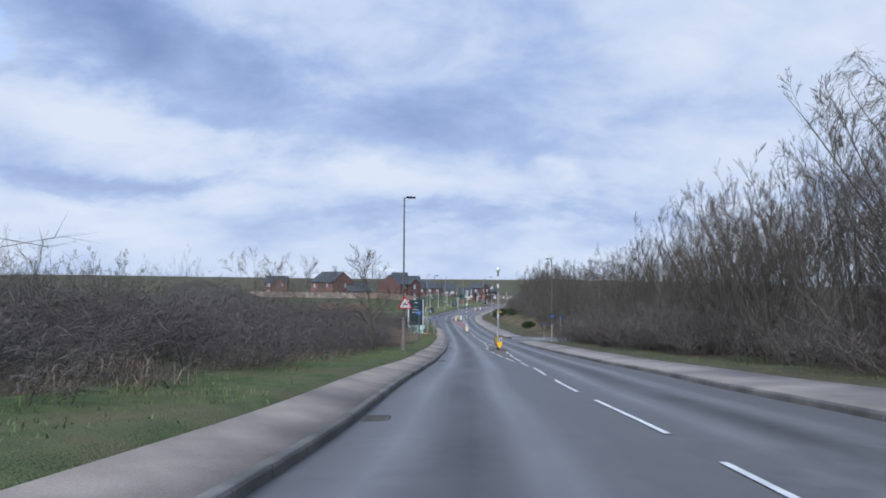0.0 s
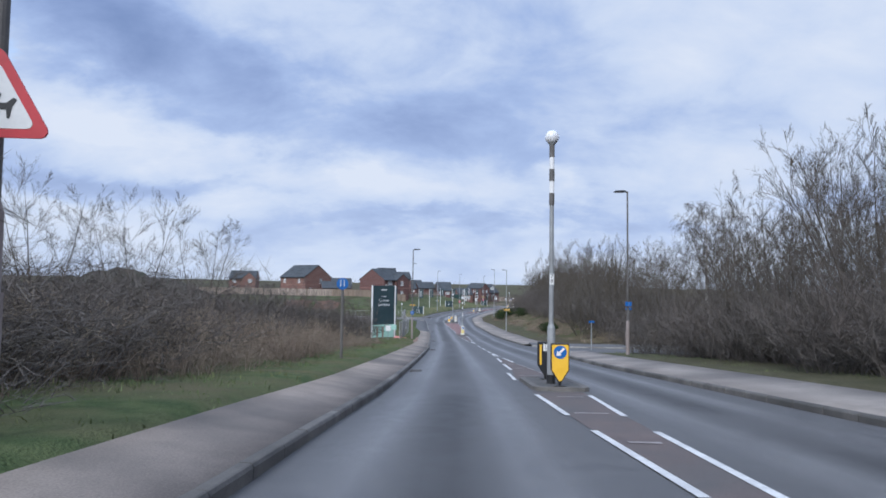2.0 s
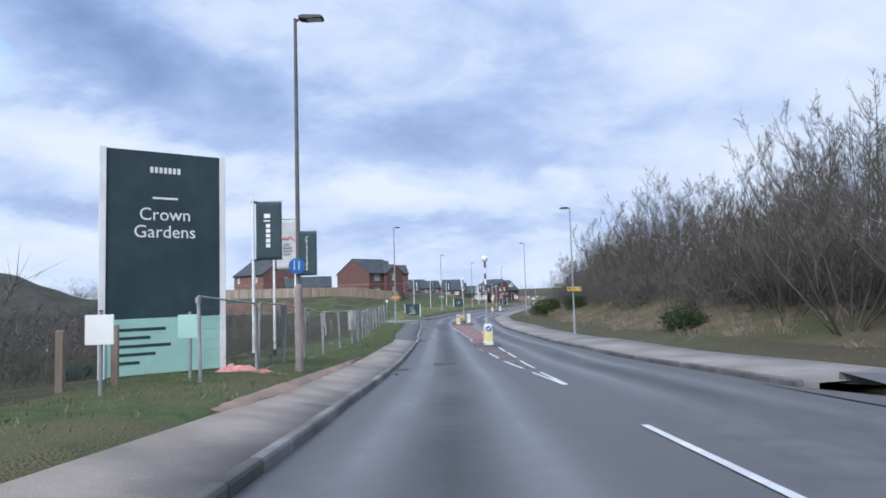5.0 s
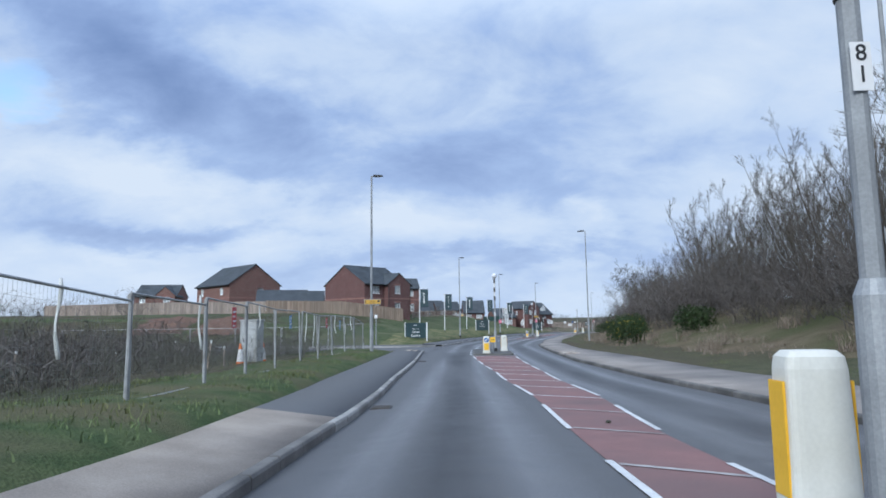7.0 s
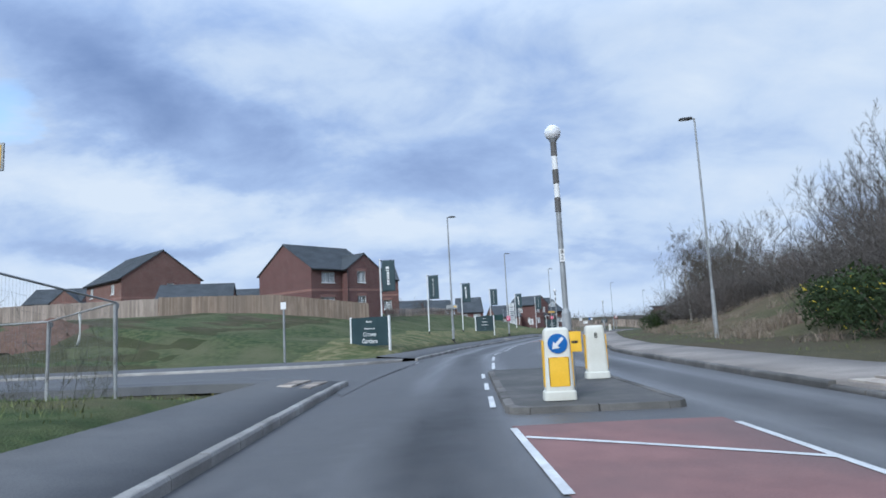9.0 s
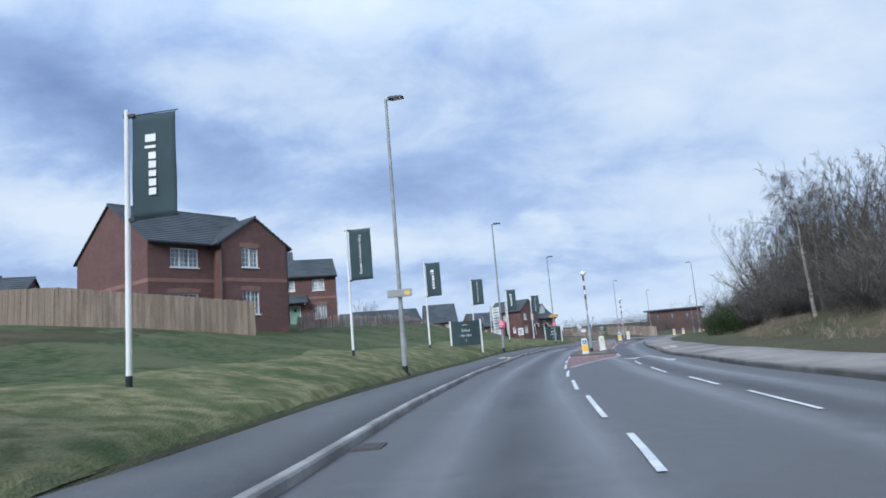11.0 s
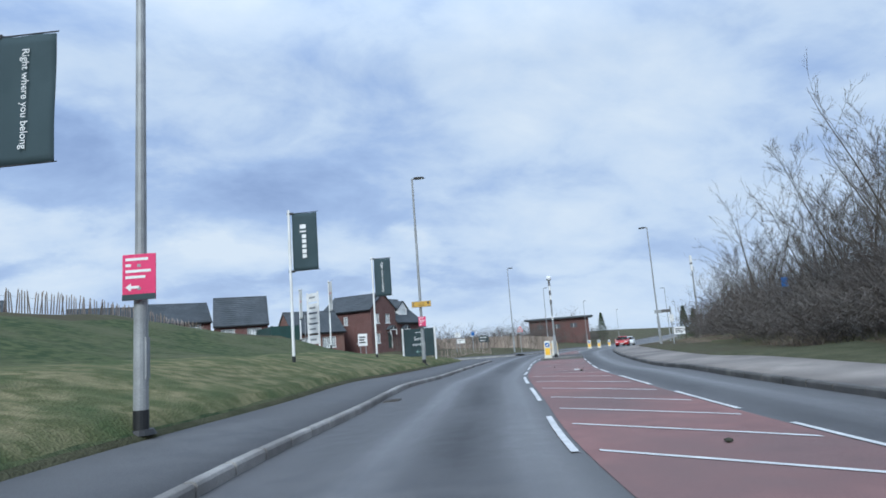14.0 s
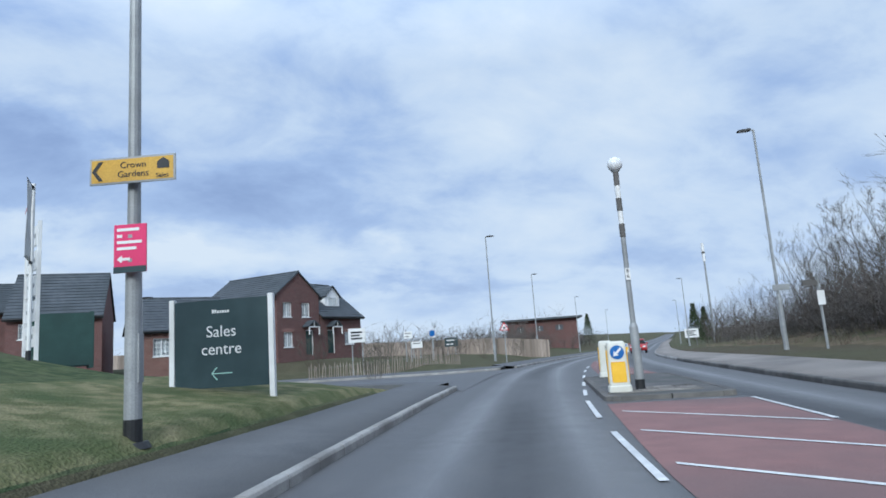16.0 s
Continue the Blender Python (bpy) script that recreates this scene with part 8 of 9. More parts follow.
scatter("thicket", THICKET, along(194, 213, 45, 8.0, 12.5, 1, (1.1, 1.5), (0.8, 1.1)) + along(212, 240, 110, 4.5, 13, 1, (1.2, 1.8), (0.7, 1.15), lambda s, d: np.interp(d, [5.5, 9], [0.6, 1.0])), M["scrub"], "dense dark thicket low on the bank", "scrub", 44)
scatter("field_scrub", COPSE, along(58, 84, 130, 7, 22, -1, (1.1, 1.6), (0.95, 1.15)) + along(71, 83, 50, 4.2, 11, -1, (1.0, 1.4), (0.7, 0.95)) + along(72, 93, 60, 11, 24, -1, (1.2, 1.8), (1.15, 1.45)) + along(98, 148, 120, 11, 36, -1, (1.2, 1.9), (0.6, 0.9)) + along(96, 146, 120, 6.5, 24, -1, (1.0, 1.5), (0.5, 0.75)), M["scrub"], "dark leafless scrub on the building land", "scrub", 42)
scatter("field_scrub", WEEDY, along(86, 146, 420, 2.6, 34, -1, (0.9, 1.6), (0.7, 1.5)), M["weed_stalk"], "low dark scrub and weeds on the building land", "scrub", 8)
scatter("field_scrub", BRAMBLE, along(74, 140, 90, 22, 46, -1, (0.9, 1.4), (0.5, 0.85)), M["scrub"], "darker scrub at the far side of the building land", "scrub", 9)
scatter("dead_grass", STRAW, along(86, 208, 340, 2.2, 11.5, 1, (0.8, 1.4), (0.35, 0.8)), M["dead_grass"], "pale dead grass on the bank", "grass", 10)
scatter("dead_grass", STRAW, along(208, 290, 150, 3.0, 14, 1, (0.8, 1.4), (0.35, 0.7)), M["dead_grass"], "pale dead grass on the far bank", "grass", 11)
scatter("grass", TURF, along(-4, 147, 1100, 0.65, 3.2, -1, (0.8, 1.4), (0.5, 1.4)), M["blade"], "short rough verge grass", "grass", 12)
scatter("grass", LUSH, along(-4, 147, 330, 0.6, 3.6, -1, (0.8, 1.4), (0.5, 1.3)), M["blade"], "longer green verge grass", "grass", 13)
scatter("grass", TURF, along(-4, 200, 450, 0.7, 3.4, 1, (0.8, 1.4), (0.6, 1.4)), M["blade"], "short rough grass behind the wide path", "grass", 14)
scatter("bramble_scrub", BRAMBLE, along(31, 47, 70, 3.4, 8.5, -1, (0.9, 1.3), (0.9, 1.25), lambda s, d: np.interp(d, [3.0, 4.8, 8.5], [0.5, 0.95, 1.15])), M["scrub"], "dense leafless bramble scrub round the young roadside tree", "scrub", 47)


def gorse_bush(x, y, r, h, flowers):
    root = empty("gorse_bush", pose(x, y, ground_at(x, y)), "rounded dark green gorse bush with yellow flowers" if flowers else "rounded dark evergreen bush", "bush", "evergreen bushes")
    v, f = leaf_arrays(int(x * 7 + y) % 90 + 5, 3400, h, r, 0.065)
    me = fast_mesh("foliage", v, f)
    me.materials.append(M["leaf_dark"])
    part("foliage", me, None, root)
    bm = bmesh.new()
    for k in range(5):
        tube(bm, (0, 0, -0.1), (0.5 * r * math.cos(k * 1.3), 0.5 * r * math.sin(k * 1.3), h * 0.6), 0.03, 0.015, 5)
    part("stems", bm, M["bark"], root)
    if flowers:
        v, f = leaf_arrays(int(x * 3 + y) % 80 + 9, 90, h * 1.08, r * 1.04, 0.045)
        me = fast_mesh("flowers", v, f)
        me.materials.append(M["gorse_flower"])
        part("flowers", me, None, root, "yellow flower specks")
    return root


for s_, d_, r_, h_, fl_ in ((147.0, 3.6, 1.3, 1.7, True), (149.8, 3.9, 1.5, 2.0, True), (153.0, 4.4, 1.4, 1.8, True), (143.0, 6.5, 1.3, 1.6, False), (155.5, 5.5, 1.2, 1.5, False), (108, 4.4, 1.2, 1.2, False), (212.5, 3.8, 1.3, 1.9, False), (215.5, 4.8, 1.5, 2.3, False)):
    p_ = at(s_, table(PATH_R, s_) + d_)
    gorse_bush(p_[0], p_[1], r_, h_, fl_)


def conifer(x, y, h):
    root = empty("conifer", pose(x, y, ground_at(x, y)), "dark pointed conifer beside the distant road", "tree", "conifers")
    bm = bmesh.new()
    tube(bm, (0, 0, -0.1), (0, 0, h), 0.16, 0.02, 7)
    part("trunk", bm, M["bark"], root)
    rng = np.random.RandomState(int(x))
    v, f = [], []
    for k in range(1800):
        u = rng.rand() ** 0.7
        r = (1 - u) * h * 0.24 * rng.uniform(0.5, 1.1) + 0.1
        a_ = rng.rand() * 6.28
        p = np.array([r * math.cos(a_), r * math.sin(a_), 0.4 + u * (h - 0.3)])
        v += [p, p + rng.normal(0, 0.16, 3), p + rng.normal(0, 0.16, 3)]
        f.append((3 * k, 3 * k + 1, 3 * k + 2))
    me = fast_mesh("crown", np.array(v), np.array(f))
    me.materials.append(M["leaf_dark"])
    part("crown", me, None, root)


for s_, o_, h_ in ((345, 13, 7.0), (351, 15, 6.5), (400, -12, 8.4)):
    p_ = at(s_, o_)
    conifer(p_[0], p_[1], h_)

scatter("hedge", COPSE, [(x_, y_, s_, t_) for x_, y_, s_, t_ in [(*at(rng_s.uniform(60, 330), rng_s.uniform(-190, -48))[:2], rng_s.uniform(2.0, 3.4), rng_s.uniform(0.9, 1.7)) for k in range(100)] + [(*at(rng_s.uniform(40, 330), rng_s.uniform(42, 150))[:2], rng_s.uniform(2.0, 3.4), rng_s.uniform(0.9, 1.7)) for k in range(60)] + [(*at(rng_s.uniform(285, 430), rng_s.choice((-1, 1)) * rng_s.uniform(13, 34) + 2)[:2], rng_s.uniform(1.6, 2.4), rng_s.uniform(1.0, 1.7)) for k in range(150)]], M["scrub"], "dark leafless hedges and copses beyond the estate", "hedge", 17)
# far tree lines on the skyline
FARWOOD = [bush_arrays(131 + k, 20, 7.0, 6.0, 6, 0.2, 1.4) for k in range(3)]
places = []
for k in range(150):
    a_ = rng_s.uniform(-75, 75)
    r_ = rng_s.uniform(330, 620)
    x_, y_ = r_ * math.sin(radians(a_)), 60 + r_ * math.cos(radians(a_))
    if abs(station(x_, y_)[1]) > 25:
        places.append((x_, y_, rng_s.uniform(1.0, 1.8), rng_s.uniform(0.7, 1.2)))
scatter("far_woods", [(v * np.array([1, 1, 1]), f) for v, f in FARWOOD], places, M["scrub"], "distant leafless woods along the skyline", "woods", 21)


# ---- site fence of mesh panels ----
M["heras"] = surface("heras", (0.32, 0.325, 0.33), (0.42, 0.425, 0.43), 6.0, 0.55, 0.1, 60, (0.25, 0.245, 0.24), 2.0, metal=0.2, world_space=False)
M["wire"] = surface("wire", (0.17, 0.172, 0.175), (0.23, 0.232, 0.235), 6.0, 0.6, 0.0, 60, (0.14, 0.138, 0.135), 2.0, metal=0.2, world_space=False)
M["notice_red"] = surface("notice_red", (0.42, 0.03, 0.045), (0.5, 0.05, 0.06), 4.0, 0.6, 0.05, 40, (0.4, 0.05, 0.06), 2.0, world_space=False)
M["notice_blue"] = surface("notice_blue", (0.13, 0.25, 0.42), (0.17, 0.30, 0.48), 4.0, 0.6, 0.05, 40, (0.2, 0.3, 0.45), 2.0, world_space=False)
M["debris_pink"] = surface("debris_pink", (0.62, 0.24, 0.22), (0.70, 0.33, 0.30), 6.0, 0.7, 0.3, 30, (0.55, 0.2, 0.19), 2.0)
M["spill"] = surface("spill", (0.27, 0.175, 0.135), (0.34, 0.23, 0.18), 2.0, 0.95, 0.6, 30, (0.2, 0.15, 0.12), 0.6)
M["clay"] = surface("clay", (0.125, 0.08, 0.062), (0.16, 0.105, 0.08), 1.6, 0.95, 0.8, 25, (0.16, 0.10, 0.08), 0.4, bump_dist=0.05, spec=0.1)
M["dark_soil"] = surface("dark_soil", (0.06, 0.056, 0.048), (0.09, 0.083, 0.07), 1.6, 0.95, 0.8, 25, (0.055, 0.06, 0.045), 0.4, bump_dist=0.05, spec=0.1)
M["net_green"] = surface("net_green", (0.02, 0.09, 0.08), (0.03, 0.12, 0.10), 5.0, 0.8, 0.4, 60, (0.03, 0.08, 0.07), 1.0)
M["litter"] = surface("litter", (0.55, 0.56, 0.55), (0.66, 0.67, 0.66), 9.0, 0.6, 0.2, 50, (0.45, 0.46, 0.44), 3.0)
M["litter_green"] = surface("litter_green", (0.36, 0.52, 0.40), (0.45, 0.62, 0.5), 9.0, 0.6, 0.2, 50, (0.4, 0.5, 0.42), 3.0)
M["cabinet_grey"] = surface("cabinet_grey", (0.40, 0.41, 0.41), (0.47, 0.48, 0.48), 3.0, 0.6, 0.1, 40, (0.34, 0.34, 0.33), 1.2, world_space=False)
M["cone_orange"] = surface("cone_orange", (0.62, 0.15, 0.03), (0.7, 0.2, 0.04), 4.0, 0.6, 0.1, 40, (0.55, 0.14, 0.04), 1.5, world_space=False)


def heras_panel(x0, y0, x1, y1, lean):
    """A tubular frame filled with welded wire, standing in two block feet."""
    w = math.hypot(x1 - x0, y1 - y0)
    z0, z1 = ground_at(x0, y0) - 0.1, ground_at(x1, y1) - 0.1
    root = empty("site_fence_panel", pose(x0, y0, z0, 0, 0, math.degrees(math.atan2(y1 - y0, x1 - x0))) @ pose(0, 0, 0, lean, 0, 0), "galvanised mesh site fence panel on block feet", "fence panel", "site fence panels")
    dz, h = z1 - z0, float(np.interp(y0, [110, 119], [1.66, 2.04]))
    for xx, zz in ((0.03, 0.0), (w - 0.03, dz)):
        bm = bmesh.new()
        tube(bm, (xx, 0, zz + 0.02), (xx, 0, zz + h), 0.033, 0.033, 8)
        part("post", bm, M["heras"], root)
        bm = box(bmesh.new(), xx - 0.09, xx + 0.09, -0.24, 0.24, zz - 0.06, zz + 0.07, 0.02)
        part("block_foot", bm, M["iron"], root, "dark rubber block")
    for zz in (0.13, h):
        bm = bmesh.new()
        tube(bm, (0.03, 0, zz), (w - 0.03, 0, zz + dz), 0.02, 0.02, 8)
        part("rail", bm, M["heras"], root)
    bm = bmesh.new()
    n = 46
    for k in range(1, n):
        xx = 0.03 + (w - 0.06) * k / n
        tube(bm, (xx, 0, 0.16 + dz * k / n), (xx, 0, h + dz * k / n), 0.0014, 0.0014, 3, False)
    for k in range(1, 8):
        zz = 0.16 + (h - 0.16) * k / 8
        tube(bm, (0.03, 0.003, zz), (w - 0.03, 0.003, zz + dz), 0.0017, 0.0017, 3, False)
    part("wire_mesh", bm, M["wire"], root, "welded wire mesh")
    bm = bmesh.new()
    box(bm, -0.04, 0.07, -0.03, 0.03, h - 0.12, h - 0.02, 0.006)
    part("clamp", bm, M["heras"], root)
    return root


POSTS = [85.0, 88.3, 90.8, 93.4, 96.4, 99.6, 103.0, 105.9, 109.2, 112.9, 116.4, 119.8, 123.5, 127.3, 130.6, 133.7, 137.2, 140.4, 143.9]
fence_o = np.interp(POSTS, [84.8, 95, 102, 108.5, 112.5, 119.4, 124, 129, 134, 143.5], [-4.5, -4.6, -4.45, -4.7, -5.0, -5.6, -5.95, -6.25, -6.35, -6.6])
rng_h = random.Random(8)
PANELS = [tuple(at(s_, o_)[:2]) for s_, o_ in zip(POSTS, fence_o)] + [tuple(at(s_, o_)[:2]) for s_, o_ in ((146.0, -9.4), (146.4, -12.8), (146.8, -16.2), (147.1, -19.6), (147.4, -23.0), (147.8, -26.4), (148.2, -29.8))]
for a_, b_ in zip(PANELS, PANELS[1:]):
    heras_panel(*a_, *b_, rng_h.uniform(-2.5, 2.5))


def notice(k, u, z, w, h, mat_, label, lines=2, tilt=0.0):
    """A small board tied to a fence panel."""
    (x0, y0), (x1, y1) = PANELS[k], PANELS[k + 1]
    x_, y_ = x0 + (x1 - x0) * u, y0 + (y1 - y0) * u
    yaw = math.degrees(math.atan2(y1 - y0, x1 - x0))
    root = empty("notice_board", pose(x_, y_, ground_at(x_, y_) + z, 0, 0, yaw) @ pose(0, -0.04, 0, 0, tilt, 0), label, "notice", "fence notices")
    part("plate", box(bmesh.new(), -w / 2, w / 2, -0.006, 0.0, -h / 2, h / 2, 0.002), M[mat_], root)
    for j in range(lines):
        part("text_bar", box(bmesh.new(), -w * 0.38, w * (0.38 - 0.2 * (j % 2)), -0.009, -0.006, h * (0.28 - 0.22 * j) - 0.02, h * (0.28 - 0.22 * j) + 0.02), M["white_paint"], root)


notice(6, 0.66, 1.02, 0.32, 0.42, "notice_red", "small red site safety notice on the mesh fence", 4, 4)
notice(10, 0.6, 1.45, 0.36, 0.5, "notice_red", "small red site safety notice on the mesh fence", 4, -2)
notice(12, 0.5, 1.5, 0.36, 0.46, "notice_blue", "small blue site notice tied to the mesh fence", 3, -6)
notice(14, 0.5, 1.6, 0.36, 0.46, "notice_red", "small red site safety notice on the mesh fence", 3, -5)
notice(15, 0.5, 1.5, 0.36, 0.46, "notice_blue", "small blue site notice tied to the mesh fence", 3, 5)


def tape(k, u, ln, mat_="litter"):
    (x0, y0), (x1, y1) = PANELS[k], PANELS[k + 1]
    x_, y_ = x0 + (x1 - x0) * u, y0 + (y1 - y0) * u
    z_ = ground_at(x_, y_) + float(np.interp(y_, [110, 119], [1.62, 1.98]))
    rows = []
    for j in range(8):
        v = j / 7
        sw = 0.05 * math.sin(5 * v + k) * v
        rows.append([(x_ + sw - 0.02, y_ - 0.03, z_ - ln * v), (x_ + sw + 0.02, y_ - 0.02 + 0.03 * math.sin(9 * v), z_ - ln * v)])
    ob = new("barrier_tape", sheet("barrier_tape", np.array(rows), M[mat_]))
    ob.modifiers.new("thickness", "SOLIDIFY").thickness = 0.002
    tagged(ob, "torn strip of pale barrier tape on the mesh fence", "tape", "torn tapes")


for k, u, ln in ((4, 0.1, 0.9), (5, 0.95, 0.6), (8, 0.5, 1.0), (9, 0.9, 1.1), (11, 0.4, 0.7), (13, 0.3, 1.2), (13, 0.75, 1.4), (15, 0.2, 0.9), (16, 0.6, 0.8), (18, 0.5, 0.7)):
    tape(k, u, ln)


def crumpled(name, x, y, r, h, mat_, label, category, seed, n=14):
    """A crumpled heap or sheet lying on the ground."""
    g = np.zeros((n, n, 3))
    for j in range(n):
        for i in range(n):
            u, v = 2 * i / (n - 1) - 1, 2 * j / (n - 1) - 1
            k = max(0.0, 1 - (u * u + v * v) ** 0.9 * 0.95)
            px, py = x + u * r * (1 + 0.2 * noise.noise(Vector((3 * u, 3 * v, seed)))), y + v * r * 0.8
            rgh = 1.0 if h < 0.6 else 0.3
            z = ground_at(px, py) - 0.02 + h * k * (0.65 + rgh * (0.9 * noise.noise(Vector((2.2 * u, 2.2 * v, seed + 7))) + 0.35 * noise.noise(Vector((7 * u, 7 * v, seed)))))
            g[j, i] = (px, py, z)
    return tagged(new(name, sheet(name, g, M[mat_], smooth=h > 0.6)), label, category)


crumpled("plastic_sheet", -2.5, 88.1, 0.8, 0.25, "debris_pink", "crumpled orange-pink plastic sheet on the verge", "litter", 3, 22)
crumpled("plastic_sheet", -1.7, 87.6, 0.6, 0.14, "debris_pink", "crumpled orange-pink plastic sheet on the verge", "litter", 5, 18)
crumpled("soil_mound", -53.0, 141.0, 20.0, 9.3, "dark_soil", "large dark overgrown soil heap on the building land", "soil heap", 11, 30)
crumpled("soil_mound", -23.5, 167.5, 3.0, 0.5, "clay", "low red clay heap behind the site fence", "soil heap", 12, 20)
crumpled("soil_mound", -30.5, 168.5, 3.2, 0.4, "clay", "low red clay heap behind the site fence", "soil heap", 13, 20)
for k, (s_, o_, r_, m_) in enumerate(((97.5, -5.4, 0.3, "litter_green"), (99.5, -5.2, 0.35, "litter_green"), (104, -5.6, 0.14, "litter"), (101.5, -5.0, 0.1, "black"), (103.0, -9.5, 0.4, "litter"), (122, -5.6, 0.1, "litter"), (127, -6.4, 0.12, "litter"), (129.5, -6.6, 0.16, "litter"), (134.5, -6.6, 0.14, "litter"), (136.0, -6.4, 0.2, "litter"), (137.5, -6.8, 0.22, "litter"), (141.5, -6.6, 0.14, "litter"), (133.2, -5.9, 0.12, "litter"), (139.0, -7.5, 0.12, "litter"))):
    p_ = at(s_, o_)
    crumpled("litter", p_[0], p_[1], r_, 0.1, m_, "crumpled piece of litter lying on the verge", "litter", 20 + k, 7)
# green netting sagging between stakes on the land
net = [(-9.5, 93.0), (-11.0, 99.0), (-12.5, 105.0), (-13.0, 112.0), (-14.0, 119.0), (-14.5, 126.0)]
for (x0, y0), (x1, y1) in zip(net, net[1:]):
    g = np.zeros((14, 4, 3))
    for j in range(14):
        u = j / 13
        x_, y_ = x0 + (x1 - x0) * u, y0 + (y1 - y0) * u
        for i in range(4):
            g[j, i] = (x_ + 0.06 * math.sin(9 * u + i), y_, ground_at(x_, y_) - 0.02 + (0.62 - 0.75 * u * (1 - u)) * i / 3)
    ob = new("safety_netting", sheet("safety_netting", g, M["net_green"]))
    ob.modifiers.new("thickness", "SOLIDIFY").thickness = 0.006
    tagged(ob, "sagging green safety netting on the building land", "netting", "green netting")
rng_k = random.Random(4)
for k in range(22):
    s_, o_ = 92 + 2.7 * k + rng_k.uniform(-1, 1), rng_k.uniform(-19, -9.5)
    p_ = at(s_, o_)
    r_ = empty("marker_stake", stand(p_[0], p_[1], rng_k.uniform(0, 90)) @ pose(0, 0, 0, rng_k.uniform(-6, 6), rng_k.uniform(-6, 6), 0), "grey wooden marker stake on the building land", "stake", "marker stakes")
    hh = rng_k.uniform(0.8, 1.25)
    part("stake", box(bmesh.new(), -0.03, 0.03, -0.03, 0.03, -0.2, hh, 0.005), M["pale_timber"], r_)
    part("tip", box(bmesh.new(), -0.032, 0.032, -0.032, 0.032, hh - 0.12, hh + 0.003, 0.005), M["litter"], r_, "pale painted tip")


def cabinet(x, y, yaw):
    root = empty("utility_cabinet", stand(x, y, yaw), "tall pale grey utility cabinet behind the site fence", "utility cabinet")
    b = part("body", box(bmesh.new(), -0.38, 0.38, -0.2, 0.2, 0.08, 1.55, 0.015), M["cabinet_grey"], root)
    part("plinth", box(bmesh.new(), -0.4, 0.4, -0.22, 0.22, -0.1, 0.08, 0.01), M["concrete"], root)
    part("cap", box(bmesh.new(), -0.41, 0.41, -0.23, 0.23, 1.55, 1.61, 0.012), M["cabinet_grey"], root)
    for sx in (-0.36, 0.01):
        d_ = part("door", box(bmesh.new(), sx, sx + 0.35, -0.212, -0.2, 0.14, 1.5, 0.004), M["cabinet_grey"], b)
        part("handle", box(bmesh.new(), sx + 0.16, sx + 0.19, -0.225, -0.212, 0.78, 0.92, 0.004), M["black"], d_)


cabinet(-5.95, 126.2, -20)


def cone(x, y, tall=0.75):
    root = empty("traffic_cone", stand(x, y, random.uniform(0, 90)), "white and orange traffic cone behind the site fence", "traffic cone", "traffic cones")
    part("base", box(bmesh.new(), -0.2, 0.2, -0.2, 0.2, 0, 0.04, 0.01), M["cone_orange"], root)
    for z0, z1, m_ in ((0.04, 0.12, "cone_orange"), (0.12, 0.56, "white_paint"), (0.56, tall, "cone_orange")):
        bm = bmesh.new()
        tube(bm, (0, 0, z0), (0, 0, z1), 0.15 - 0.15 * z0, 0.15 - 0.15 * z1, 14)
        part("cone" if m_ == "cone_orange" else "sleeve", bm, M[m_], root)


for x_, y_ in ((-6.1, 125.5), (-5.6, 126.4)):
    cone(x_, y_)

# timber posts and little signs short of the tall board
for x_, y_, hh in ((-5.2, 82.4, 1.1), (-4.6, 83.3, 1.15), (-4.0, 84.1, 1.0), (-3.6, 85.0, 1.05)):
    r_ = empty("timber_post", stand(x_, y_, 20), "short weathered timber post on the verge", "post", "timber posts")
    part("post", box(bmesh.new(), -0.06, 0.06, -0.06, 0.06, -0.2, hh, 0.012), M["timber"], r_)
    part("cap", box(bmesh.new(), -0.065, 0.065, -0.065, 0.065, hh, hh + 0.03, 0.01), M["pale_timber"], r_)
for x_, y_, m_ in ((-3.0, 83.5, "white_paint"), (-2.7, 86.0, "mint")):
    r_ = pole(x_, y_, 1.35, 0.03, "galv", "small sign on a thin post beside the footway", "sign")
    part("plate", box(bmesh.new(), -0.22, 0.22, -0.05, -0.03, 0.85, 1.3, 0.005), M[m_], r_, "small plate")

# yellow box sign on the third refuge
r_ = pole(3.45, 142.6, 0.95, 0.035, "galv", "short post with a yellow plate on the traffic island", "road sign")
r_.matrix_world = pose(3.45, 142.6, float(at(*station(3.45, 142.6), 0.12)[2]), 0, 0, heading(142))
part("plate", box(bmesh.new(), -0.16, 0.16, -0.055, -0.035, 0.62, 0.95, 0.006), M["sign_yellow"], r_, "yellow plate")
part("bar", box(bmesh.new(), -0.1, 0.1, -0.06, -0.055, 0.76, 0.8), M["black"], r_)
# post at the first junction
r_ = pole(-6.68, 160.8, -6.0 - ground_at(-6.68, 160.8), 0.05, "galv", "grey sign post with small plates at the junction", "sign post")
hh = -6.0 - ground_at(-6.68, 160.8)
part("plate", box(bmesh.new(), -0.13, 0.13, -0.075, -0.055, hh - 0.35, hh - 0.02, 0.005), M["white_paint"], r_, "small white plate")
part("collar", box(bmesh.new(), -0.07, 0.07, -0.07, 0.07, -0.05, 0.3, 0.01), M["black"], r_)


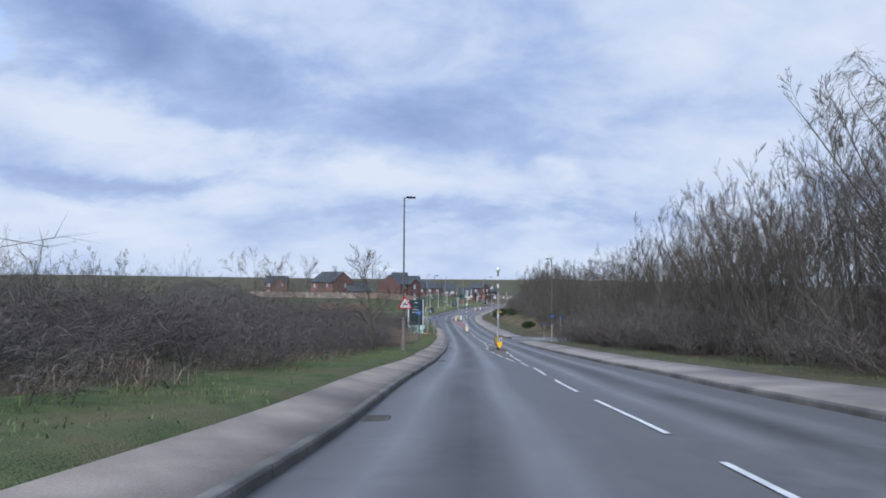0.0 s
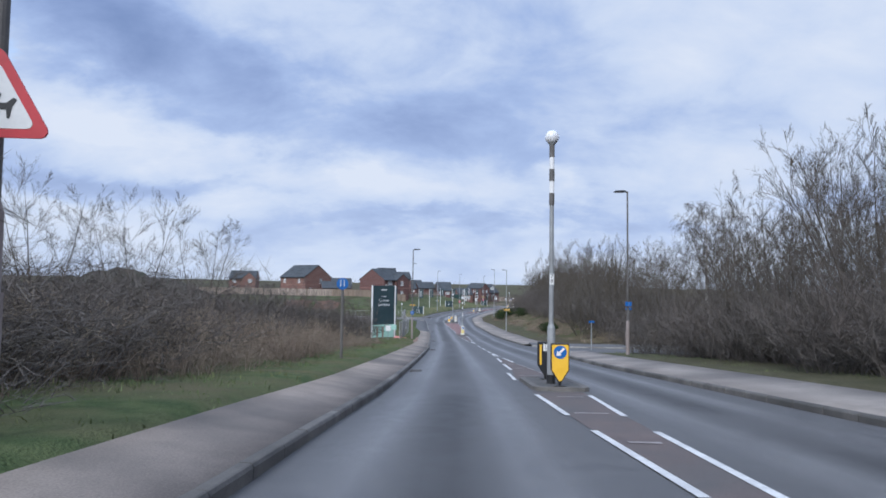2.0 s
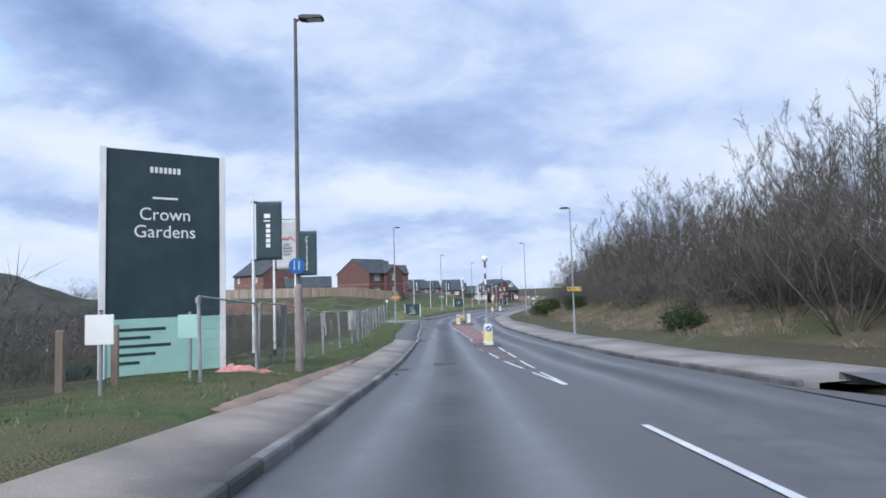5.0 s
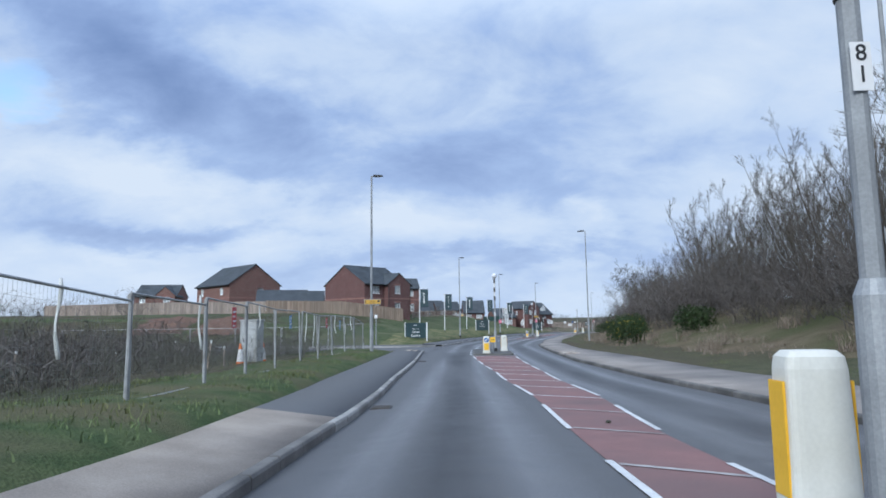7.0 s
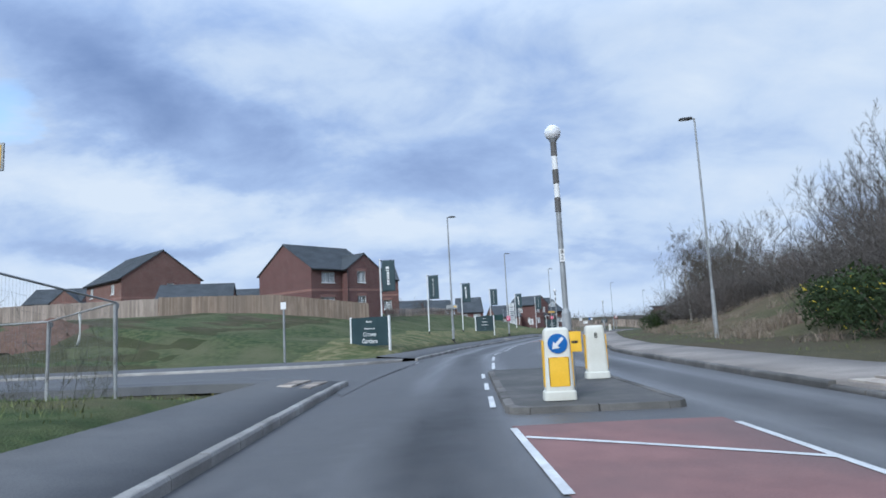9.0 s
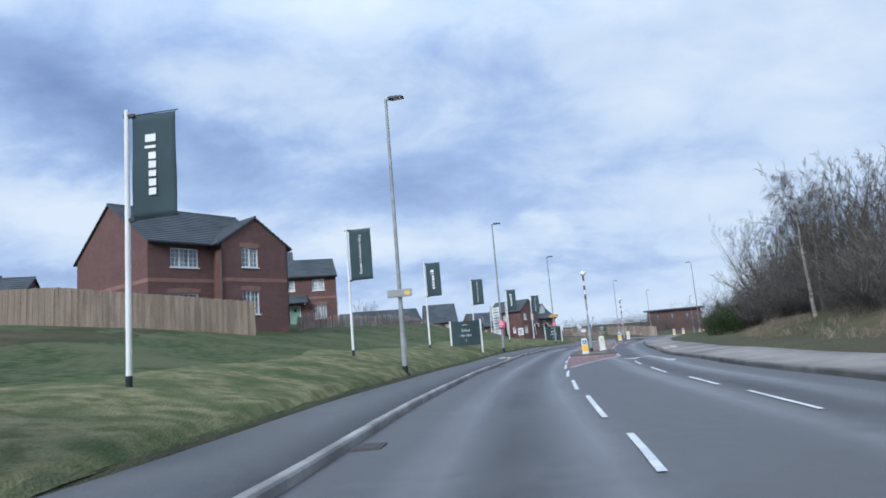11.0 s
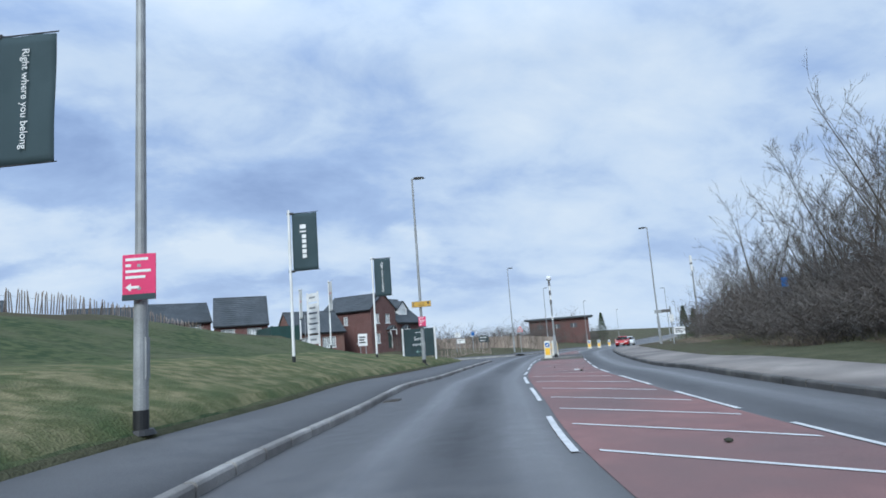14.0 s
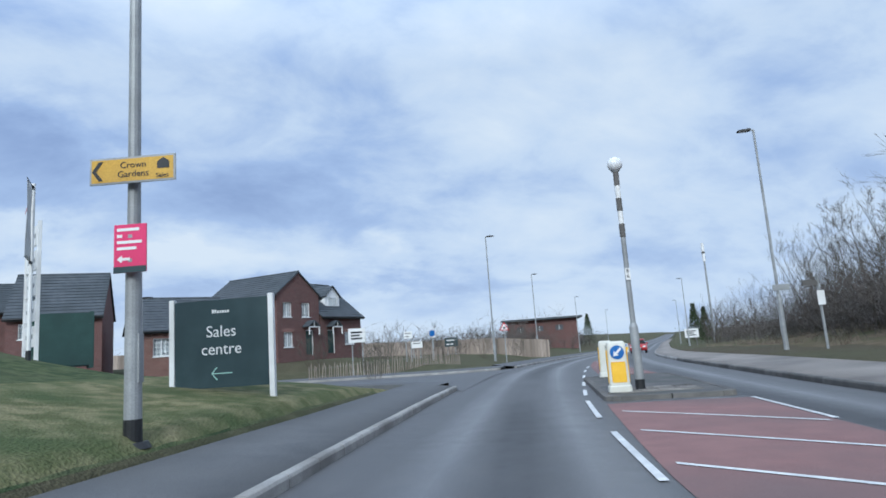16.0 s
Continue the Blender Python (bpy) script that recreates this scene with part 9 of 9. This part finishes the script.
# ---- ironwork and paving in the road ----
def gully(s, side=-1):
    o = float(table(KERB_L if side < 0 else KERB_R, s)) - side * 0.28
    root = empty("gully_grate", pose(*at(s, o, 0.0), 0, 0, heading(s)), "rusty iron gully grate at the kerb", "gully grate", "gully grates")
    part("frame", box(bmesh.new(), -0.2, 0.2, -0.22, 0.22, -0.03, 0.004, 0.004), M["iron"], root)
    for k in range(6):
        part("bar", box(bmesh.new(), -0.16, 0.16, -0.19 + 0.068 * k, -0.155 + 0.068 * k, 0.0, 0.012), M["iron"], root)


for s_ in (9.6, 30.9, 50.8, 72, 94, 116, 136, 168, 192, 214):
    gully(s_)
root = empty("manhole_cover", pose(*at(95.8, -0.25, 0.03), 0, 0, heading(95.8)), "square iron manhole cover in the carriageway", "manhole cover")
part("frame", box(bmesh.new(), -0.4, 0.4, -0.35, 0.35, -0.04, 0.008, 0.004), M["iron"], root)
for k in range(2):
    part("lid", box(bmesh.new(), -0.34 + 0.345 * k, -0.01 + 0.345 * k, -0.29, 0.29, 0.0, 0.014, 0.004), M["iron"], root)


def slabs(s0, s1, o0, o1, z0, z1, label):
    """Blister paving at a dropped kerb."""
    ns, no = max(int(round((s1 - s0) / 0.4)), 1), max(int(round((o1 - o0) / 0.4)), 1)
    root = empty("tactile_paving", pose(*at((s0 + s1) / 2, (o0 + o1) / 2, z0), 0, 0, heading((s0 + s1) / 2)), label, "paving", "tactile paving", kind="structure")
    inv = root.matrix_world.inverted()
    bm = box(bmesh.new(), -0.195, 0.195, -0.195, 0.195, -0.03, 0.02, 0.004)
    for i in range(4):
        for j in range(4):
            tube(bm, (-0.135 + 0.09 * i, -0.135 + 0.09 * j, 0.018), (-0.135 + 0.09 * i, -0.135 + 0.09 * j, 0.026), 0.022, 0.014, 5)
    me = mesh_of("slab", bm, M["slab"])
    for i in range(ns):
        for j in range(no):
            s, o = s0 + 0.4 * (i + 0.5), o0 + 0.4 * (j + 0.5)
            ob = new("slab", me)
            ob.parent = root
            u = (j + 0.5) / no
            ob.matrix_local = inv @ pose(*at(s, o, z0 + (z1 - z0) * u + 0.012), 0, 0, heading(s))


slabs(198.5, 200.1, -3.4, -2.6, 0.17, 0.09, "buff blister paving at the dropped kerb")
slabs(145.4, 147.0, -4.1, -3.1, 0.2, 0.1, "buff blister paving at the junction corner")
slabs(139.8, 142.2, 5.85, 6.85, 0.09, 0.16, "buff blister paving at the dropped kerb")
slabs(196.4, 199.0, 6.2, 7.2, 0.09, 0.16, "buff blister paving at the dropped kerb")
for s_, o_, r_ in ((113, 2.2, 0.05), (205.5, 2.6, 0.05), (199.6 - 6, 3.0, 0.04), (226.5, 2.2, 0.05), (221.0, 3.0, 0.06), (224.6, 3.3, 0.035), (224.8, 3.0, 0.03), (91.0, -1.6, 0.06)):
    p_ = at(s_, o_, 0.05)
    bm = bmesh.new()
    bmesh.ops.create_icosphere(bm, subdivisions=1, radius=r_)
    for v in bm.verts:
        v.co.z = v.co.z * 0.5 + 0.3 * r_
        v.co.x *= 1 + 0.5 * noise.noise(v.co * 20)
    r_ = tagged(new("stone", mesh_of("stone", bm, M["dark_soil"])), "small dark stone lying on the road", "stone", "loose stones")
    r_.matrix_world = pose(*p_, 0, 0, 40 * s_)


# ---- far end: estate entrance, school, mast, vehicles ----
def rod_sign(x, y, top, w, rows, yaw, label):
    root = empty("estate_totem", pose(x, y, ground_at(x, y), 0, 0, yaw), label, "sign board")
    h = top - ground_at(x, y)
    for sx in (-w / 2, w / 2):
        part("post", box(bmesh.new(), sx - 0.05, sx + 0.05, -0.05, 0.05, -0.2, h, 0.006), M["white_paint"], root)
    for k in range(rows):
        z1 = h - 0.08 - (h - 0.6) * k / rows
        z0 = h - 0.04 - (h - 0.6) * (k + 1) / rows + 0.1
        b = part("panel", box(bmesh.new(), -w / 2 + 0.05, w / 2 - 0.05, -0.02, 0.02, z0, z1, 0.004), M["white_paint"], root)
        part("text_bar", box(bmesh.new(), -w * 0.32, w * 0.25, -0.025, -0.02, (z0 + z1) / 2 - 0.06, (z0 + z1) / 2 + 0.06), M["galv"], b)
    return root


rod_sign(9.9, 243.2, -3.9, 1.4, 5, -60, "tall white ladder-like estate sign with stacked panels")


def road_board(x, y, w, h, zc, yaw, mat_, label, bars=2):
    """A plate on two thin posts."""
    root = empty("road_sign", pose(x, y, ground_at(x, y), 0, 0, yaw), label, "road sign")
    zc = zc - ground_at(x, y)
    for sx in (-w * 0.3, w * 0.3):
        bm = bmesh.new()
        tube(bm, (sx, 0.04, -0.2), (sx, 0.04, zc + h * 0.4), 0.038, 0.038, 8)
        part("post", bm, M["galv"], root)
    b = part("plate", box(bmesh.new(), -w / 2, w / 2, -0.02, 0, zc - h / 2, zc + h / 2, 0.006), M[mat_], root)
    for k in range(bars):
        zz = zc + h * (0.22 - 0.44 * k / max(bars - 1, 1))
        part("text_bar", box(bmesh.new(), -w * 0.36, w * (0.3 - 0.15 * (k % 2)), -0.025, -0.02, zz - h * 0.06, zz + h * 0.06), M["white_paint" if mat_ != "white_paint" else "black"], b)
    return root


road_board(22.0, 262.5, 1.1, 0.9, -7.3, 0, "white_paint", "white estate notice board on thin posts by the show houses", 3)
road_board(26.2, 266.5, 0.6, 0.5, -7.4, -10, "white_paint", "small white notice on thin posts by the show houses", 2)
road_board(14.0, 250.5, 0.8, 1.0, -7.4, -25, "white_paint", "small white pictorial notice on thin posts on the grass", 3)
road_board(36.5, 291.0, 1.5, 1.0, -8.0, -20, "sign_slate", "dark direction board on the grass before the fence", 2)
road_board(29.0, 276.0, 1.0, 0.55, -8.1, -20, "white_paint", "low street name board on the grass", 1)
triangle("warning_sign", 33.7, 266.7, -7.3, -28, 0.75, "red-bordered warning triangle on a thin post", RING)
pole(33.72, 266.78, -6.9 - ground_at(33.72, 266.78), 0.04, "galv", "thin grey post carrying a warning triangle", "sign post")
for k, (x_, y_) in enumerate(((28.5, 268.5), (30.0, 274.0))):
    r_ = pole(x_, y_, 2.3, 0.035, "galv", "thin post with a small plate near the junction", "sign post")
    part("plate", box(bmesh.new(), -0.2, 0.2, -0.06, -0.04, 1.85, 2.28, 0.005), M["white_paint" if k else "sign_blue"], r_)
# blue sign on the bank and a finger sign by the path
p_ = at(236.0, 15.0)
r_ = pole(p_[0], p_[1], 3.1, 0.05, "brown_steel", "dark post with a blue sign on the bank", "sign post")
part("plate", box(bmesh.new(), -0.22, 0.22, -0.075, -0.055, 2.5, 3.0, 0.005), M["sign_blue"], r_, "blue plate")
r_ = pole(37.0, 241.5, 2.9, 0.05, "galv", "grey finger post behind the wide path", "sign post")
part("finger", box(bmesh.new(), -0.75, 0.05, -0.03, 0.03, 2.5, 2.72, 0.005), M["brown_steel"], r_)
part("plate", box(bmesh.new(), -0.18, 0.18, -0.075, -0.055, 1.75, 2.3, 0.005), M["white_paint"], r_)

# green container by the second junction
root = empty("shipping_container", pose(8.9, 254.1, -8.2, 0, 0, 105), "dark green steel storage container on the estate", "container")
part("body", box(bmesh.new(), 0, 6.0, 0, 2.4, 0.12, 2.5, 0.03), M["shed_green"], root)
for k in range(20):
    part("rib", box(bmesh.new(), 0.15 + 0.29 * k, 0.28 + 0.29 * k, -0.03, 0.0, 0.25, 2.4), M["shed_green"], root)
for sx in (0.0, 5.85):
    for sy in (0.0, 2.25):
        part("corner_post", box(bmesh.new(), sx - 0.02, sx + 0.17, sy - 0.02, sy + 0.17, 0.0, 2.55, 0.01), M["shed_green"], root)

# school: brown brick, flat oversailing roof, strip of windows
root = empty("school_building", pose(66.7, 350.5, -10.9, 0, 0, -24), "brown brick school with a flat overhanging roof", "building")
ops = [(2.0 + 4.2 * k, 3.6 + 4.2 * k, 4.2, 5.3) for k in range(3)]
for x0, x1, z0, z1 in ((0, 15, -0.5, 4.2), (0, 15, 5.3, 6.6), (0, 2.0, 4.2, 5.3), (3.6, 6.2, 4.2, 5.3), (7.8, 10.4, 4.2, 5.3), (12.0, 15, 4.2, 5.3)):
    part("wall", box(bmesh.new(), x0, x1, 0, 0.3, z0, z1), M["brick_red"], root)
w2 = part("wall", wall_cells(bmesh.new(), 11.4, 6.6, [], 0.3), M["brick_red"], root)
w2.matrix_local = pose(15.02, 0.3, 0, 0, 0, 90)
part("wall", box(bmesh.new(), 0.3, 15, 11.7, 12, -0.5, 6.6), M["brick_brown"], root)
part("wall", box(bmesh.new(), 0, 0.3, 0.3, 11.7, -0.5, 6.6), M["brick_brown"], root)
part("roof", box(bmesh.new(), -1.2, 16.2, -1.2, 13.2, 6.6, 7.0, 0.03), M["roof_tile"], root, "grey flat roof")
for x0, x1, z0, z1 in ops:
    wn_ = part("window", box(bmesh.new(), 0, x1 - x0, 0.1, 0.14, 0, z1 - z0), M["roof_tile"], root, "dark window")
    wn_.matrix_local = pose(x0, 0, z0)
    part("frame", box(bmesh.new(), (x1 - x0) / 2 - 0.04, (x1 - x0) / 2 + 0.04, 0.06, 0.1, 0, z1 - z0), M["upvc"], wn_)

# telephone mast
zb = ground_at(92.0, 316.0)
root = empty("telephone_mast", pose(92.0, 316.0, zb), "tall slim grey telephone mast with a thicker head", "mast")
bm = bmesh.new()
tube(bm, (0, 0, -0.2), (0, 0, 6.0 - zb - 3.2 + 0.6), 0.2, 0.14, 14)
part("pole", bm, M["galv"], root)
bm = bmesh.new()
tube(bm, (0, 0, 6.6 - zb - 3.3), (0, 0, 6.6 - zb), 0.27, 0.27, 16)
part("head", bm, M["white_paint"], root, "pale antenna shroud")
bm = bmesh.new()
tube(bm, (0, 0, 6.6 - zb - 1.9), (0, 0, 6.6 - zb - 1.5), 0.285, 0.285, 16)
part("band", bm, M["brown_steel"], root)

M["car_red"] = surface("car_red", (0.42, 0.02, 0.025), (0.46, 0.025, 0.03), 2.0, 0.3, 0.0, 40, (0.4, 0.02, 0.025), 1.0, world_space=False, spec=0.6)
M["car_white"] = surface("car_white", (0.70, 0.71, 0.72), (0.74, 0.75, 0.76), 2.0, 0.3, 0.0, 40, (0.66, 0.67, 0.68), 1.0, world_space=False, spec=0.6)
M["car_glass"] = surface("car_glass", (0.02, 0.023, 0.026), (0.03, 0.033, 0.036), 2.0, 0.12, 0.0, 40, (0.02, 0.022, 0.025), 1.0, world_space=False, spec=0.7)
M["rubber"] = surface("rubber", (0.02, 0.02, 0.021), (0.03, 0.03, 0.03), 8.0, 0.85, 0.2, 50, (0.025, 0.024, 0.023), 2.0, world_space=False)


def car(s, o, mat_, label):
    """A hatchback; its nose points along -y."""
    root = empty("car", pose(*at(s, o, 0.02), 0, 0, heading(s)), label, "car", "distant cars")
    lower = [(-2.05, 0.42), (-2.1, 0.62), (-1.95, 0.84), (-1.05, 0.98), (1.75, 1.0), (2.02, 0.9), (2.06, 0.5), (1.95, 0.3), (-1.95, 0.28)]

    def hull(name, prof, w0, w1, m_, lab=""):
        bm = bmesh.new()
        zs = [z for _, z in prof]
        for sg in (-1, 1):
            ring = [bm.verts.new((sg * (w0 + (w1 - w0) * (z - min(zs)) / (max(zs) - min(zs))), y, z)) for y, z in prof]
            bm.faces.new(ring if sg < 0 else ring[::-1])
            if sg < 0:
                first = ring
        for k in range(len(prof)):
            j = (k + 1) % len(prof)
            bm.faces.new((first[k], ring[k], ring[j], first[j]))
        bmesh.ops.recalc_face_normals(bm, faces=bm.faces)
        bmesh.ops.bevel(bm, geom=bm.edges[:], offset=0.05, segments=2, affect="EDGES")
        return part(name, bm, m_, root, lab, smooth=True)

    b = hull("body", lower, 0.88, 0.84, M[mat_])
    hull("windows", [(-1.1, 0.96), (-0.3, 1.4), (1.3, 1.42), (1.85, 1.0)], 0.82, 0.62, M["car_glass"], "dark windows")
    hull("roof", [(-0.4, 1.38), (-0.25, 1.46), (1.2, 1.48), (1.42, 1.4)], 0.66, 0.6, M[mat_])
    for sx in (-1, 1):
        part("headlight", box(bmesh.new(), sx * 0.64 - 0.17, sx * 0.64 + 0.17, -2.1, -1.98, 0.62, 0.78, 0.03), M["white_paint"], b, "pale headlight")
        part("wing_mirror", box(bmesh.new(), sx * 0.93 - 0.09, sx * 0.93 + 0.09, -0.85, -0.75, 0.95, 1.08, 0.02), M[mat_], b)
        for yy in (-1.3, 1.3):
            bm = bmesh.new()
            tube(bm, (sx * 0.66, yy, 0.31), (sx * 0.86, yy, 0.31), 0.31, 0.31, 20)
            wh = part("wheel", bm, M["rubber"], root, "black tyre")
            bm = bmesh.new()
            tube(bm, (sx * 0.855, yy, 0.31), (sx * 0.872, yy, 0.31), 0.2, 0.18, 14)
            part("rim", bm, M["galv"], wh)
    part("grille", box(bmesh.new(), -0.42, 0.42, -2.11, -2.0, 0.4, 0.55, 0.02), M["black"], b)
    part("number_plate", box(bmesh.new(), -0.26, 0.26, -2.125, -2.1, 0.44, 0.54, 0.005), M["white_paint"], b)
    part("windscreen", prism(bmesh.new(), [(-0.6, 1.0), (0.6, 1.0), (0.5, 1.36), (-0.5, 1.36)], -0.02, 0.02), M["car_glass"], root).matrix_local = pose(0, -0.72, 0.02)


car(297.0, 4.7, "car_red", "red hatchback coming along the far lane")
car(309.0, 4.5, "car_white", "white hatchback following along the far lane")
# long pale lorry-sized sign and low roofs at the very end
road_board(*at(338, 12.0)[:2], 2.2, 1.5, float(road_z(338)) + 2.2, heading(338), "white_paint", "large white direction board beside the distant road", 3)

# spilt orange soil along the path's edge
s_ = np.arange(82.0, 96.5, 0.25)
p_ = table(PATH_L, s_)
jag = np.array([0.1 * math.sin(k * 1.7) + 0.09 * math.sin(k * 0.61) + 0.05 * math.sin(k * 3.1) for k in range(len(s_))])
thin = np.interp(s_, [82, 84, 91, 96.3], [0.25, 1.0, 0.8, 0.15])
over = (0.05 + 0.1 * thin + 0.4 * jag * thin)
tagged(ribbon("soil_strip", s_, [p_ - 0.34 * thin + jag * 0.5, p_ - 0.05, p_ + 0.1 * thin, p_ + over * thin], [0.305, 0.318, 0.258, 0.263 - 0.13 * over * thin], M["spill"]), "spilt orange-brown soil along the footway's edge", "soil", kind="structure")

crumpled("litter", *at(219.6, 2.75)[:2], 0.09, 0.05, "litter", "crumpled pale litter lying on the red tarmac", "litter", 61, 7)
kerb_pieces()
